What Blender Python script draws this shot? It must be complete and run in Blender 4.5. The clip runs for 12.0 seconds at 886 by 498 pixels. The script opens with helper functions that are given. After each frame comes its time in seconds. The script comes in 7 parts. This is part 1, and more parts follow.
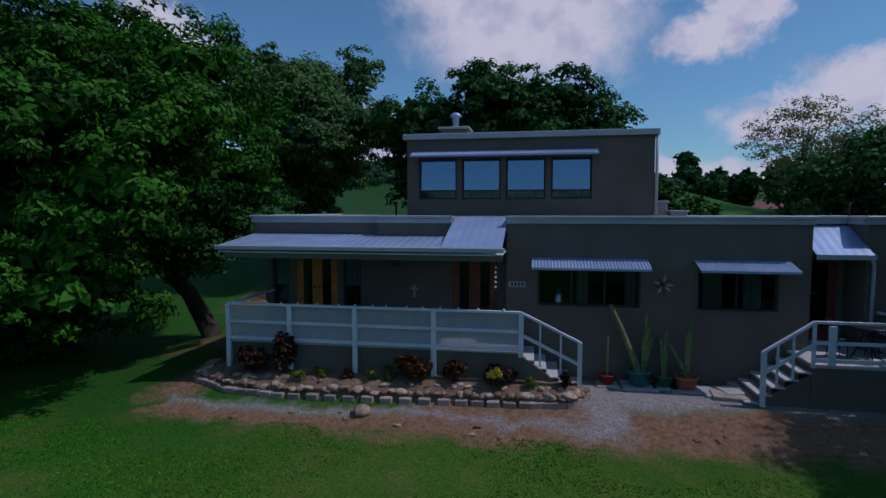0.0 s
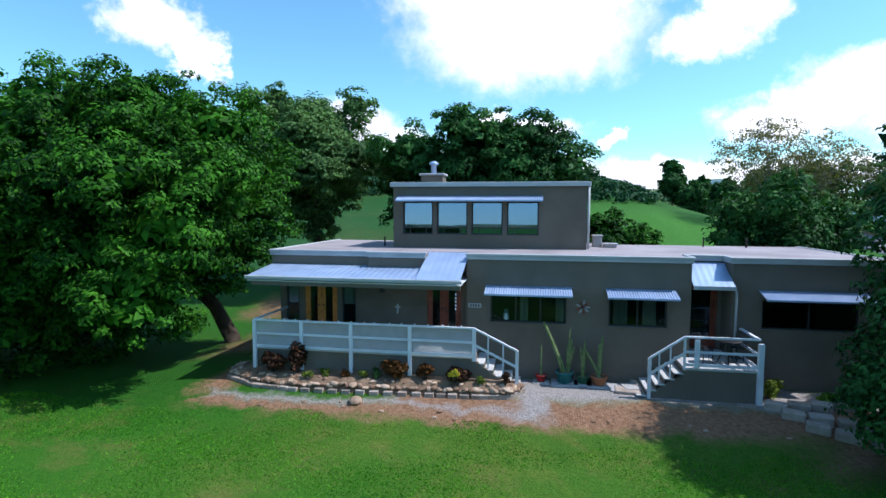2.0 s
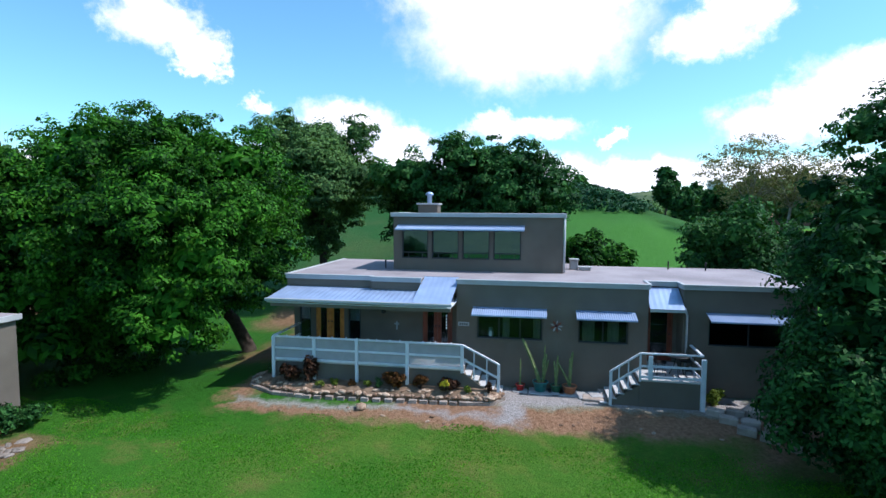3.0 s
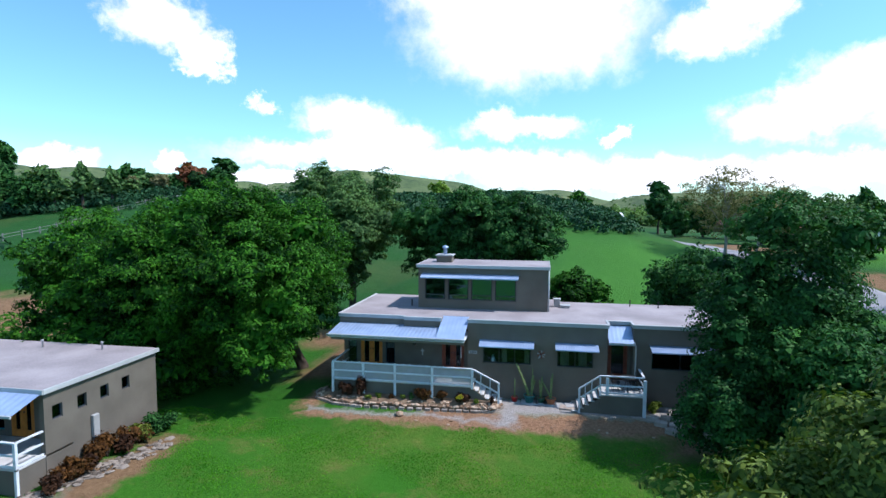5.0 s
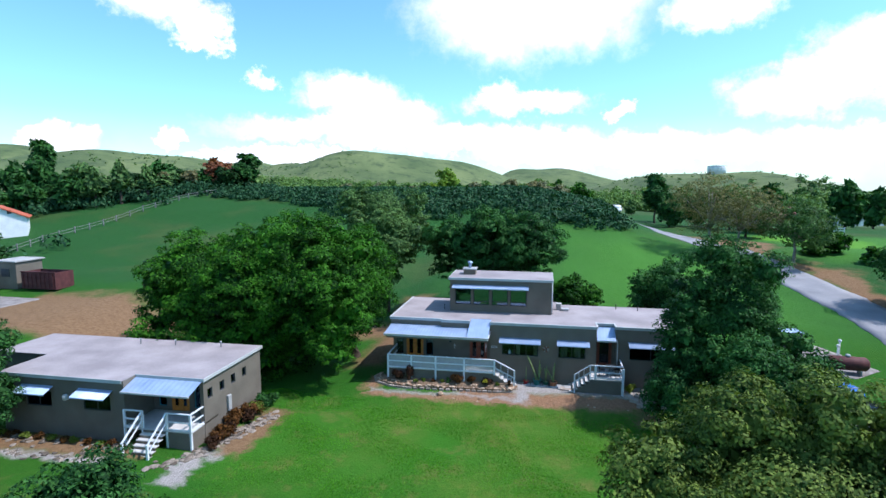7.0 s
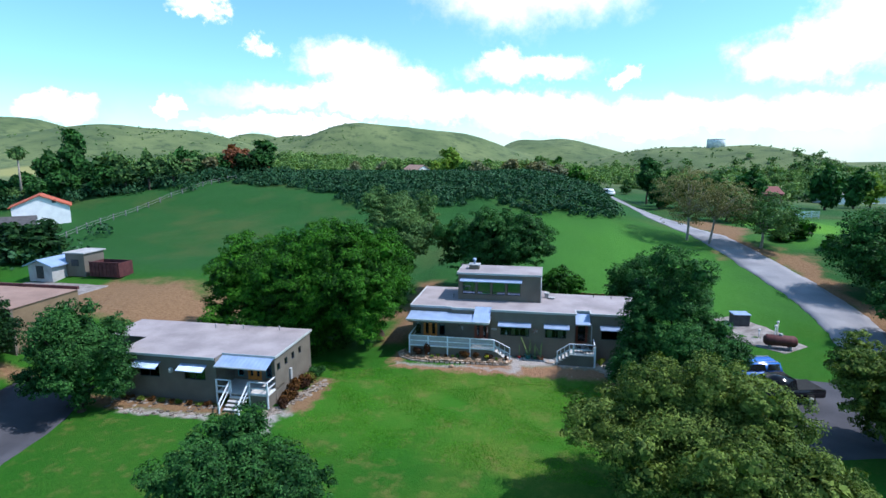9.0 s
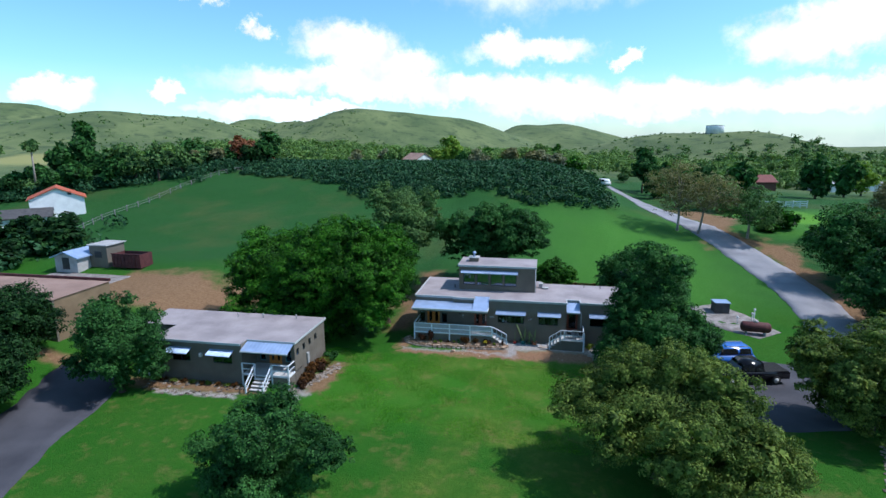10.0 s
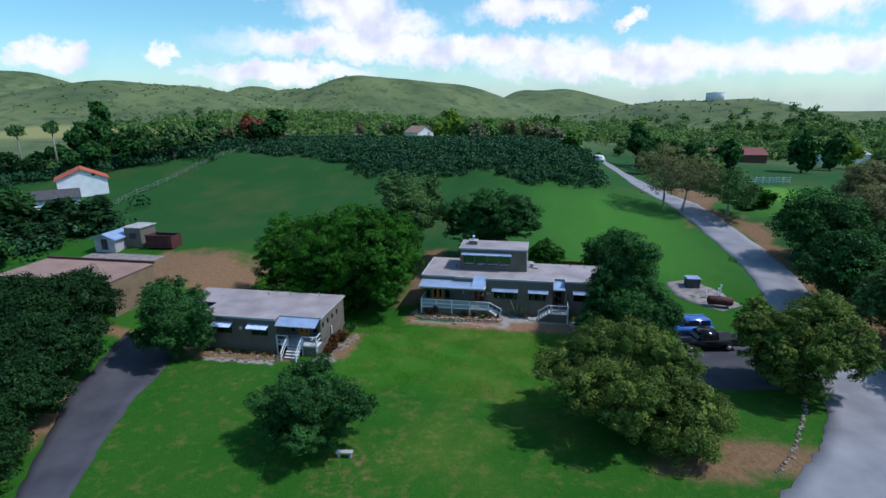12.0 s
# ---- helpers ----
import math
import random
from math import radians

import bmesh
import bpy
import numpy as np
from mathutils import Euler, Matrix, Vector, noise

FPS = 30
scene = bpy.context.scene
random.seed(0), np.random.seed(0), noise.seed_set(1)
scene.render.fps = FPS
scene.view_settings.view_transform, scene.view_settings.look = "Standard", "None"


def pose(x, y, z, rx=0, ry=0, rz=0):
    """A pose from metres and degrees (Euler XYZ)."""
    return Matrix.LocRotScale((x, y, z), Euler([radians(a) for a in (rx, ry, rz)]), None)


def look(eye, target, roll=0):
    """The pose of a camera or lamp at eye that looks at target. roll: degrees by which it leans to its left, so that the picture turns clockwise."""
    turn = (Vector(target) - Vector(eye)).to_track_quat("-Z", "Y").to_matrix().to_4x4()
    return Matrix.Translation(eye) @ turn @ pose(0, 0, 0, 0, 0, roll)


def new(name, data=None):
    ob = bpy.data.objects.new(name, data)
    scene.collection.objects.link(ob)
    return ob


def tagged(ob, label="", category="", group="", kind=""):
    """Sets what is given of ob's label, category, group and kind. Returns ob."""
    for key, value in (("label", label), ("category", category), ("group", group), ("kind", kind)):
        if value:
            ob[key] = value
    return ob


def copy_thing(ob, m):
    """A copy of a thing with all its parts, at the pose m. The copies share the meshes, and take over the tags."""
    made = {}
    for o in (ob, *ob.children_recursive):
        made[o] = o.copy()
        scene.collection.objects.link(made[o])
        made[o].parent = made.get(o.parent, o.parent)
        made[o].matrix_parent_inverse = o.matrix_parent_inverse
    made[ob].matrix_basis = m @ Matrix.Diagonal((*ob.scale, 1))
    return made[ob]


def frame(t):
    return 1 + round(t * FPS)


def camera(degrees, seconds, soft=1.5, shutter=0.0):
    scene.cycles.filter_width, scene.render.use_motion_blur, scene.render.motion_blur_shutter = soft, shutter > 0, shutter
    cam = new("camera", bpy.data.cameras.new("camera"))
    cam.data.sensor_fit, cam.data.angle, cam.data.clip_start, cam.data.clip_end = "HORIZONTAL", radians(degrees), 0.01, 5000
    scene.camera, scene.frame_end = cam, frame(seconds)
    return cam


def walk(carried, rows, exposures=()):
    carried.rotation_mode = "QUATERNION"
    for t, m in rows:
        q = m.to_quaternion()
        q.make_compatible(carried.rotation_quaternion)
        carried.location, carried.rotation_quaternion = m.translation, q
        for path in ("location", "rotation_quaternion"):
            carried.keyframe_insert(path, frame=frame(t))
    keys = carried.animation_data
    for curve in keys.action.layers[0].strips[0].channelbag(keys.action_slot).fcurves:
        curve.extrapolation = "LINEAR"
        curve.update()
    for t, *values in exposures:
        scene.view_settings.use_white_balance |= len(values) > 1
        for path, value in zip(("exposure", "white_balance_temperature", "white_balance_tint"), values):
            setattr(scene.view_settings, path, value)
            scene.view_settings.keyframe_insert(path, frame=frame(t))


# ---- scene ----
cam = camera(78.8, 12.0)
EXPOSURES = [(0, -1.5, 5650, 24), (0.4, -0.98, 5750, 20), (0.8, -0.4, 5800, 16), (1.2, 0.0, 5900, 12), (1.6, 0.12, 5900, 12), (3.0, 0.10, 5900, 12), (5.5, 0.12, 5950, 13),
             (8.0, 0.27, 5950, 13), (9.5, 0.0, 5950, 12), (12, -0.5, 5850, 12)]
PATH = [
    (0, (0.783, -13.405, 4.279), (0.434, -11.441, 4.137), 0.0),
    (0.5, (1.085, -14.189, 4.482), (0.734, -12.225, 4.338), 0.1),
    (1, (1.428, -15.13, 4.764), (1.083, -13.165, 4.619), 0.2),
    (1.5, (1.821, -16.174, 5.126), (1.479, -14.209, 4.981), 0.2),
    (2, (2.221, -17.29, 5.573), (1.879, -15.325, 5.426), 0.2),
    (2.5, (2.597, -18.513, 6.132), (2.257, -16.548, 5.982), 0.3),
    (3, (2.942, -19.86, 6.78), (2.598, -17.895, 6.63), 0.3),
    (5, (3.54, -26.812, 9.797), (3.186, -24.85, 9.643), 0.2),
    (5.5, (3.455, -28.815, 10.641), (3.097, -26.854, 10.477), 0.2),
    (6, (3.357, -30.867, 11.545), (2.998, -28.909, 11.354), 0.1),
    (6.5, (3.289, -32.993, 12.402), (2.928, -31.037, 12.188), 0.1),
    (7, (3.275, -35.085, 13.284), (2.914, -33.133, 13.044), 0.0),
    (9, (4.148, -43.389, 17.066), (3.782, -41.455, 16.713), -0.2),
    (9.5, (4.398, -45.345, 17.834), (4.032, -43.416, 17.456), -0.2),
    (10, (4.665, -47.082, 18.667), (4.3, -45.158, 18.258), -0.3),
    (10.5, (4.959, -48.754, 19.571), (4.593, -46.837, 19.133), -0.3),
    (11, (5.229, -50.342, 20.476), (4.862, -48.433, 20.005), -0.5),
    (11.5, (5.456, -51.872, 21.366), (5.091, -49.972, 20.863), -0.6),
    (12, (5.681, -53.356, 22.14), (5.317, -51.463, 21.607), -0.6),
]
walk(cam, [(t, look(eye, target, roll)) for t, eye, target, roll in PATH],
     exposures=EXPOSURES)

# ---------------------------------------------------------------- light and sky
SUN_AZ, SUN_EL = 84.0, 55.0          # degrees from +y towards +x, and above the horizon
CLOUDS = [                            # azimuth, elevation, half width, half height (degrees)
    (-1.5, 17.6, 11.5, 5.2), (-6, 21, 9, 4), (5, 23, 10, 4), (15.9, 15.9, 4.6, 2.2), (19, 18, 3.5, 2.0),
    (22.5, 8.2, 5.5, 2.2), (27, 10.5, 5, 2.6), (32, 9, 6, 3), (-37.5, 16.6, 4.2, 2.2), (-34, 15, 2.2, 2.0),
    (-19.9, 9.0, 5.2, 2.0), (-17, 7.2, 6, 1.6), (-1.8, 8.4, 6.2, 1.3), (-5, 9.2, 2.6, 1.3),
    (-19, 5.2, 13, 1.5), (7.8, 3.2, 15, 1.7), (-6, 4.6, 12, 1.5), (24, 3.4, 10, 1.6), (-33.3, 12.8, 1.7, 0.8), (-28.5, 10, 1.5, 0.8),
    (-45, 3.6, 3.0, 1.0), (-37, 4.6, 1.4, 1.0), (7.2, 7.2, 1.2, 0.7), (40, 6, 7, 2.5), (-26, 2.6, 9, 0.9),
]


def world_sky():
    w = bpy.data.worlds.new("sky")
    scene.world = w
    w.use_nodes = True
    nt = w.node_tree
    nt.nodes.clear()
    N, L = nt.nodes.new, nt.links.new
    out = N("ShaderNodeOutputWorld")
    sky = N("ShaderNodeTexSky")
    sky.sky_type, sky.sun_disc = "NISHITA", False
    sky.sun_elevation, sky.sun_rotation = radians(SUN_EL), radians(SUN_AZ)
    sky.air_density, sky.dust_density, sky.ozone_density = 1.0, 0.6, 1.6
    bg = N("ShaderNodeBackground")
    bg.inputs[1].default_value = 0.15
    tint = N("ShaderNodeMix")
    tint.data_type, tint.blend_type = "RGBA", "MULTIPLY"
    tint.inputs["Factor"].default_value = 1.0
    L(sky.outputs[0], tint.inputs["A"])
    tint.inputs["B"].default_value = (0.90, 1.34, 1.36, 1)
    L(tint.outputs["Result"], bg.inputs[0])
    tc = N("ShaderNodeTexCoord")
    sep = N("ShaderNodeSeparateXYZ")
    L(tc.outputs["Generated"], sep.inputs[0])

    def math_node(op, a, b=None, clamp=False):
        n = N("ShaderNodeMath")
        n.operation, n.use_clamp = op, clamp
        for k, v in enumerate((a, b)):
            if v is None:
                continue
            if isinstance(v, (int, float)):
                n.inputs[k].default_value = v
            else:
                L(v, n.inputs[k])
        return n.outputs[0]

    az = math_node("MULTIPLY", math_node("ARCTAN2", sep.outputs[0], sep.outputs[1]), 57.2958)
    el = math_node("MULTIPLY", math_node("ARCSINE", sep.outputs[2]), 57.2958)
    comb = N("ShaderNodeCombineXYZ")
    L(az, comb.inputs[0]), L(el, comb.inputs[1])
    n1 = N("ShaderNodeTexNoise")
    n1.inputs["Scale"].default_value, n1.inputs["Detail"].default_value, n1.inputs["Roughness"].default_value = 0.30, 9, 0.66
    L(comb.outputs[0], n1.inputs["Vector"])
    dsub = N("ShaderNodeVectorMath")
    dsub.operation = "SUBTRACT"
    L(n1.outputs["Color"], dsub.inputs[0])
    dsub.inputs[1].default_value = (0.5, 0.5, 0.5)
    dmul = N("ShaderNodeVectorMath")
    dmul.operation = "MULTIPLY"
    L(dsub.outputs[0], dmul.inputs[0])
    dmul.inputs[1].default_value = (9.0, 5.4, 0)
    pos = N("ShaderNodeVectorMath")
    L(comb.outputs[0], pos.inputs[0]), L(dmul.outputs[0], pos.inputs[1])
    mask = None
    for a, e, ra, re_ in CLOUDS:
        s1 = N("ShaderNodeVectorMath")
        s1.operation = "SUBTRACT"
        L(pos.outputs[0], s1.inputs[0])
        s1.inputs[1].default_value = (a, e, 0)
        s2 = N("ShaderNodeVectorMath")
        s2.operation = "MULTIPLY"
        L(s1.outputs[0], s2.inputs[0])
        s2.inputs[1].default_value = (1 / ra, 1 / re_, 0)
        s3 = N("ShaderNodeVectorMath")
        s3.operation = "LENGTH"
        L(s2.outputs[0], s3.inputs[0])
        v = math_node("SUBTRACT", 1.0, s3.outputs["Value"])
        mask = v if mask is None else math_node("MAXIMUM", mask, v)
    # scattered fair-weather cloud over the rest of the sky
    n2 = N("ShaderNodeTexNoise")
    n2.inputs["Scale"].default_value, n2.inputs["Detail"].default_value = 2.2, 6
    L(tc.outputs["Generated"], n2.inputs["Vector"])
    far = math_node("MULTIPLY", math_node("SUBTRACT", n2.outputs["Fac"], 0.68), 2.0)
    high = math_node("MULTIPLY", math_node("SUBTRACT", el, 26.0), 0.1, True)
    mask = math_node("MAXIMUM", mask, math_node("SUBTRACT", math_node("MULTIPLY", far, high), math_node("SUBTRACT", 1.0, high)))
    fac = N("ShaderNodeMapRange")
    fac.interpolation_type = "SMOOTHSTEP"
    fac.inputs["From Min"].default_value, fac.inputs["From Max"].default_value = -0.32, 0.50
    L(mask, fac.inputs["Value"])
    # pale haze above the skyline
    hz = N("ShaderNodeMapRange")
    hz.inputs["From Min"].default_value, hz.inputs["From Max"].default_value = 6.5, -1.0
    hz.inputs["To Min"].default_value, hz.inputs["To Max"].default_value = 0.0, 0.3
    L(el, hz.inputs["Value"])
    cloud = N("ShaderNodeBackground")
    shade = N("ShaderNodeTexNoise")
    shade.inputs["Scale"].default_value, shade.inputs["Detail"].default_value = 0.23, 4
    L(comb.outputs[0], shade.inputs["Vector"])
    ramp = N("ShaderNodeValToRGB")
    ramp.color_ramp.elements[0].position, ramp.color_ramp.elements[0].color = 0.36, (0.74, 0.75, 0.86, 1)
    ramp.color_ramp.elements[1].position, ramp.color_ramp.elements[1].color = 0.52, (1, 0.97, 1, 1)
    L(shade.outputs["Fac"], ramp.inputs[0])
    L(ramp.outputs[0], cloud.inputs[0])
    cloud.inputs[1].default_value = 1.45
    mix = N("ShaderNodeMixShader")
    L(math_node("MAXIMUM", fac.outputs[0], hz.outputs[0]), mix.inputs[0])
    L(bg.outputs[0], mix.inputs[1]), L(cloud.outputs[0], mix.inputs[2])
    L(mix.outputs[0], out.inputs[0])


world_sky()
sun = new("sun", bpy.data.lights.new("sun", "SUN"))
sun.data.energy, sun.data.angle, sun.data.color = 4.7, radians(0.6), (1.0, 0.96, 0.91)
_d = Vector((math.sin(radians(SUN_AZ)) * math.cos(radians(SUN_EL)), math.cos(radians(SUN_AZ)) * math.cos(radians(SUN_EL)), math.sin(radians(SUN_EL))))
sun.matrix_world = look(_d * 200, (0, 0, 0))

# ---------------------------------------------------------------- materials


def material(name, dark, light, rough=0.8, scale=3.0, fine=40.0, bump=0.15, metal=0.0, bump_scale=None, island=0.0, spec=0.3, bump_dist=0.02):
    """Two-scale mottled surface between two colours, with fine relief."""
    m = bpy.data.materials.new(name)
    m.use_nodes = True
    nt = m.node_tree
    N, L = nt.nodes.new, nt.links.new
    p = nt.nodes["Principled BSDF"]
    tc = N("ShaderNodeTexCoord")
    a, b = N("ShaderNodeTexNoise"), N("ShaderNodeTexNoise")
    a.inputs["Scale"].default_value, a.inputs["Detail"].default_value = scale, 5
    b.inputs["Scale"].default_value, b.inputs["Detail"].default_value = fine, 3
    L(tc.outputs["Object"], a.inputs["Vector"]), L(tc.outputs["Object"], b.inputs["Vector"])
    mx = N("ShaderNodeMath")
    mx.operation = "MULTIPLY_ADD"
    L(b.outputs["Fac"], mx.inputs[0])
    mx.inputs[1].default_value = 0.5
    sh = N("ShaderNodeMath")
    sh.operation = "SUBTRACT"
    L(a.outputs["Fac"], sh.inputs[0])
    sh.inputs[1].default_value = 0.25
    L(sh.outputs[0], mx.inputs[2])
    val = mx.outputs[0]
    if island:
        src = N("ShaderNodeNewGeometry").outputs["Random Per Island"] if island > 0 else N("ShaderNodeObjectInfo").outputs["Random"]
        k = N("ShaderNodeMath")
        k.operation = "MULTIPLY_ADD"
        L(src, k.inputs[0])
        k.inputs[1].default_value = abs(island)
        k2 = N("ShaderNodeMath")
        k2.operation = "SUBTRACT"
        L(val, k2.inputs[0])
        k2.inputs[1].default_value = abs(island) / 2
        L(k2.outputs[0], k.inputs[2])
        val = k.outputs[0]
    r = N("ShaderNodeValToRGB")
    r.color_ramp.elements[0].position, r.color_ramp.elements[0].color = 0.3, (*dark, 1)
    r.color_ramp.elements[1].position, r.color_ramp.elements[1].color = 0.7, (*light, 1)
    L(val, r.inputs[0])
    L(r.outputs[0], p.inputs["Base Color"])
    p.inputs["Roughness"].default_value, p.inputs["Metallic"].default_value = rough, metal
    p.inputs["Specular IOR Level"].default_value = spec
    if bump:
        bp = N("ShaderNodeBump")
        bp.inputs["Strength"].default_value, bp.inputs["Distance"].default_value = bump, bump_dist
        c = b
        if bump_scale:
            c = N("ShaderNodeTexNoise")
            c.inputs["Scale"].default_value, c.inputs["Detail"].default_value = bump_scale, 4
            L(tc.outputs["Object"], c.inputs["Vector"])
        L(c.outputs["Fac"], bp.inputs["Height"])
        L(bp.outputs[0], p.inputs["Normal"])
    return m


def leaf_material(name, dark, light, through_light=0.22):
    m = material(name, dark, light, rough=0.55, scale=0.35, fine=2.5, bump=0, island=0.4, spec=0.07)
    nt = m.node_tree
    N, L = nt.nodes.new, nt.links.new
    p, out = nt.nodes["Principled BSDF"], nt.nodes["Material Output"]
    tr = N("ShaderNodeBsdfTranslucent")
    src = p.inputs["Base Color"].links[0].from_socket
    warm = N("ShaderNodeMix")
    warm.data_type, warm.blend_type = "RGBA", "MULTIPLY"
    warm.inputs["Factor"].default_value = 1.0
    L(src, warm.inputs["A"])
    warm.inputs["B"].default_value = (1.5, 1.7, 0.6, 1)
    L(warm.outputs["Result"], tr.inputs[0])
    mx = N("ShaderNodeMixShader")
    mx.inputs[0].default_value = through_light
    L(p.outputs[0], mx.inputs[1]), L(tr.outputs[0], mx.inputs[2])
    L(mx.outputs[0], out.inputs[0])
    return m


def glass_material(name, gloss, tint):
    m = bpy.data.materials.new(name)
    m.use_nodes = True
    nt = m.node_tree
    N, L = nt.nodes.new, nt.links.new
    out = nt.nodes["Material Output"]
    tr, gl, mx, fr = N("ShaderNodeBsdfTransparent"), N("ShaderNodeBsdfGlossy"), N("ShaderNodeMixShader"), N("ShaderNodeFresnel")
    tr.inputs[0].default_value = (*tint, 1)
    gl.inputs["Roughness"].default_value = 0.02
    gl.inputs["Color"].default_value = (0.50, 0.69, 1.0, 1)
    fr.inputs["IOR"].default_value = 1.5
    ad = N("ShaderNodeMath")
    ad.use_clamp = True
    L(fr.outputs[0], ad.inputs[0])
    ad.inputs[1].default_value = gloss
    L(ad.outputs[0], mx.inputs[0]), L(tr.outputs[0], mx.inputs[1]), L(gl.outputs[0], mx.inputs[2])
    L(mx.outputs[0], out.inputs[0])
    return m


def sheer_material(name, colour, opacity):
    m = material(name, tuple(c * 0.85 for c in colour), colour, rough=0.6, scale=4, fine=30, bump=0)
    nt = m.node_tree
    tr, mx = nt.nodes.new("ShaderNodeBsdfTransparent"), nt.nodes.new("ShaderNodeMixShader")
    mx.inputs[0].default_value = opacity
    nt.links.new(tr.outputs[0], mx.inputs[1])
    nt.links.new(nt.nodes["Principled BSDF"].outputs[0], mx.inputs[2])
    nt.links.new(mx.outputs[0], nt.nodes["Material Output"].inputs[0])
    return m


STUCCO = material("stucco", (0.142, 0.118, 0.093), (0.182, 0.153, 0.123), 0.9, 0.9, 60, 0.5)
STUCCO_GUEST = material("guest_stucco", (0.132, 0.112, 0.092), (0.176, 0.150, 0.124), 0.9, 0.9, 60, 0.5)
FASCIA = material("fascia_metal", (0.40, 0.40, 0.41), (0.50, 0.50, 0.51), 0.5, 1.2, 25, 0.05)
ROOF = material("roof_coating", (0.25, 0.215, 0.225), (0.385, 0.335, 0.345), 0.85, 0.55, 14, 0.3)
ROOF_PINK = material("clay_roof_coating", (0.24, 0.15, 0.12), (0.34, 0.22, 0.18), 0.85, 0.5, 14, 0.3)
METAL = material("galvanised_sheet", (0.32, 0.41, 0.60), (0.43, 0.53, 0.74), 0.38, 1.5, 30, 0.05, metal=0.35)
WHITE = material("white_paint", (0.62, 0.63, 0.68), (0.78, 0.79, 0.83), 0.5, 3, 40, 0.05)
PORCH_FLOOR = material("painted_deck", (0.46, 0.44, 0.44), (0.60, 0.58, 0.57), 0.7, 2, 30, 0.15)
SCREEN = sheer_material("rail_screen", (0.60, 0.58, 0.60), 0.55)
WOOD = material("orange_oak", (0.52, 0.16, 0.03), (0.72, 0.26, 0.05), 0.45, 6, 60, 0.1)
RED_WOOD = material("red_stained_wood", (0.17, 0.04, 0.025), (0.28, 0.075, 0.04), 0.45, 6, 60, 0.1)
DARK = material("dark_frame", (0.03, 0.03, 0.035), (0.05, 0.05, 0.055), 0.5, 4, 40, 0.05)
# Unseen room surfaces, near-black: the indoor dimness is put into the colour.
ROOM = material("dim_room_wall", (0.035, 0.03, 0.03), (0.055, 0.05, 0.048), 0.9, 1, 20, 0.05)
CURTAIN = material("cream_curtain", (0.42, 0.38, 0.28), (0.56, 0.51, 0.40), 0.9, 3, 40, 0.2)
BLIND = material("pale_blind", (0.62, 0.64, 0.60), (0.74, 0.75, 0.70), 0.8, 3, 40, 0.1)
GLASS = glass_material("window_glass", 0.0, (0.62, 0.66, 0.66))
GLASS_TOWER = glass_material("reflective_glass", 0.26, (0.4, 0.45, 0.5))
STONE = material("field_stone", (0.21, 0.125, 0.08), (0.52, 0.375, 0.275), 0.9, 3, 25, 0.6, island=-0.6)
DULL_STONE = material("dull_rubble", (0.10, 0.078, 0.062), (0.30, 0.245, 0.205), 0.95, 3, 25, 0.6, island=-0.6)
PAVER = material("grey_paver", (0.26, 0.20, 0.165), (0.44, 0.36, 0.31), 0.9, 4, 40, 0.4, island=-0.4)
SOIL = material("garden_soil", (0.12, 0.075, 0.045), (0.26, 0.17, 0.11), 0.95, 3, 18, 0.9)
ASPHALT = material("worn_asphalt", (0.19, 0.187, 0.21), (0.30, 0.29, 0.31), 0.9, 0.35, 40, 0.3)
DULL_GRAVEL = material("dull_gravel", (0.15, 0.13, 0.12), (0.33, 0.29, 0.28), 0.95, 1.4, 30, 0.9)
BARK = material("oak_bark", (0.035, 0.026, 0.02), (0.10, 0.075, 0.055), 0.95, 3, 18, 0.9)
PALE_BARK = material("pale_bark", (0.20, 0.165, 0.14), (0.36, 0.31, 0.27), 0.9, 3, 18, 0.6)
LEAF_OAK = leaf_material("oak_leaves", (0.005, 0.027, 0.004), (0.052, 0.174, 0.012), 0.11)
LEAF_DARK = leaf_material("dark_oak_leaves", (0.009, 0.036, 0.010), (0.054, 0.155, 0.036), 0.12)
LEAF_OLIVE = leaf_material("olive_leaves", (0.026, 0.054, 0.011), (0.168, 0.228, 0.046), 0.15)
LEAF_GREY = leaf_material("grey_green_leaves", (0.026, 0.066, 0.022), (0.125, 0.225, 0.066), 0.16)
# Pale distant leaves, with valley haze mixed into the colour.
LEAF_PALE = leaf_material("pale_hazy_leaves", (0.12, 0.125, 0.075), (0.27, 0.27, 0.16), 0.18)
LEAF_BROWN = leaf_material("rusty_spring_leaves", (0.085, 0.085, 0.040), (0.235, 0.215, 0.105))
LEAF_RED = leaf_material("red_leaves", (0.13, 0.045, 0.025), (0.27, 0.115, 0.065))
# Light green woodland, made paler still to carry the distance haze.
LEAF_WOODS = leaf_material("valley_wood_leaves", (0.060, 0.120, 0.034), (0.180, 0.285, 0.080), 0.18)
# Oak leaves with the shade on the left side put into the colour.
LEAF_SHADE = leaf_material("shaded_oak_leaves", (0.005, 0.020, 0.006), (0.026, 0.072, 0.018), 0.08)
LEAF_LIME = leaf_material("lime_leaves", (0.10, 0.17, 0.02), (0.22, 0.34, 0.05))
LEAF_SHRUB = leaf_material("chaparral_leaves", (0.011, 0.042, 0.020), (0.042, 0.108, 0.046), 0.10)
GRASS = leaf_material("grass_blades", (0.030, 0.150, 0.008), (0.110, 0.300, 0.018), 0.35)
CACTUS = material("cactus_skin", (0.10, 0.15, 0.05), (0.24, 0.28, 0.12), 0.7, 6, 40, 0.2)
YELLOW = material("yellow_petals", (0.6, 0.45, 0.02), (0.8, 0.65, 0.05), 0.7, 10, 40, 0)
TEAL_POT = material("teal_glaze", (0.02, 0.12, 0.13), (0.04, 0.20, 0.20), 0.3, 6, 40, 0.05)
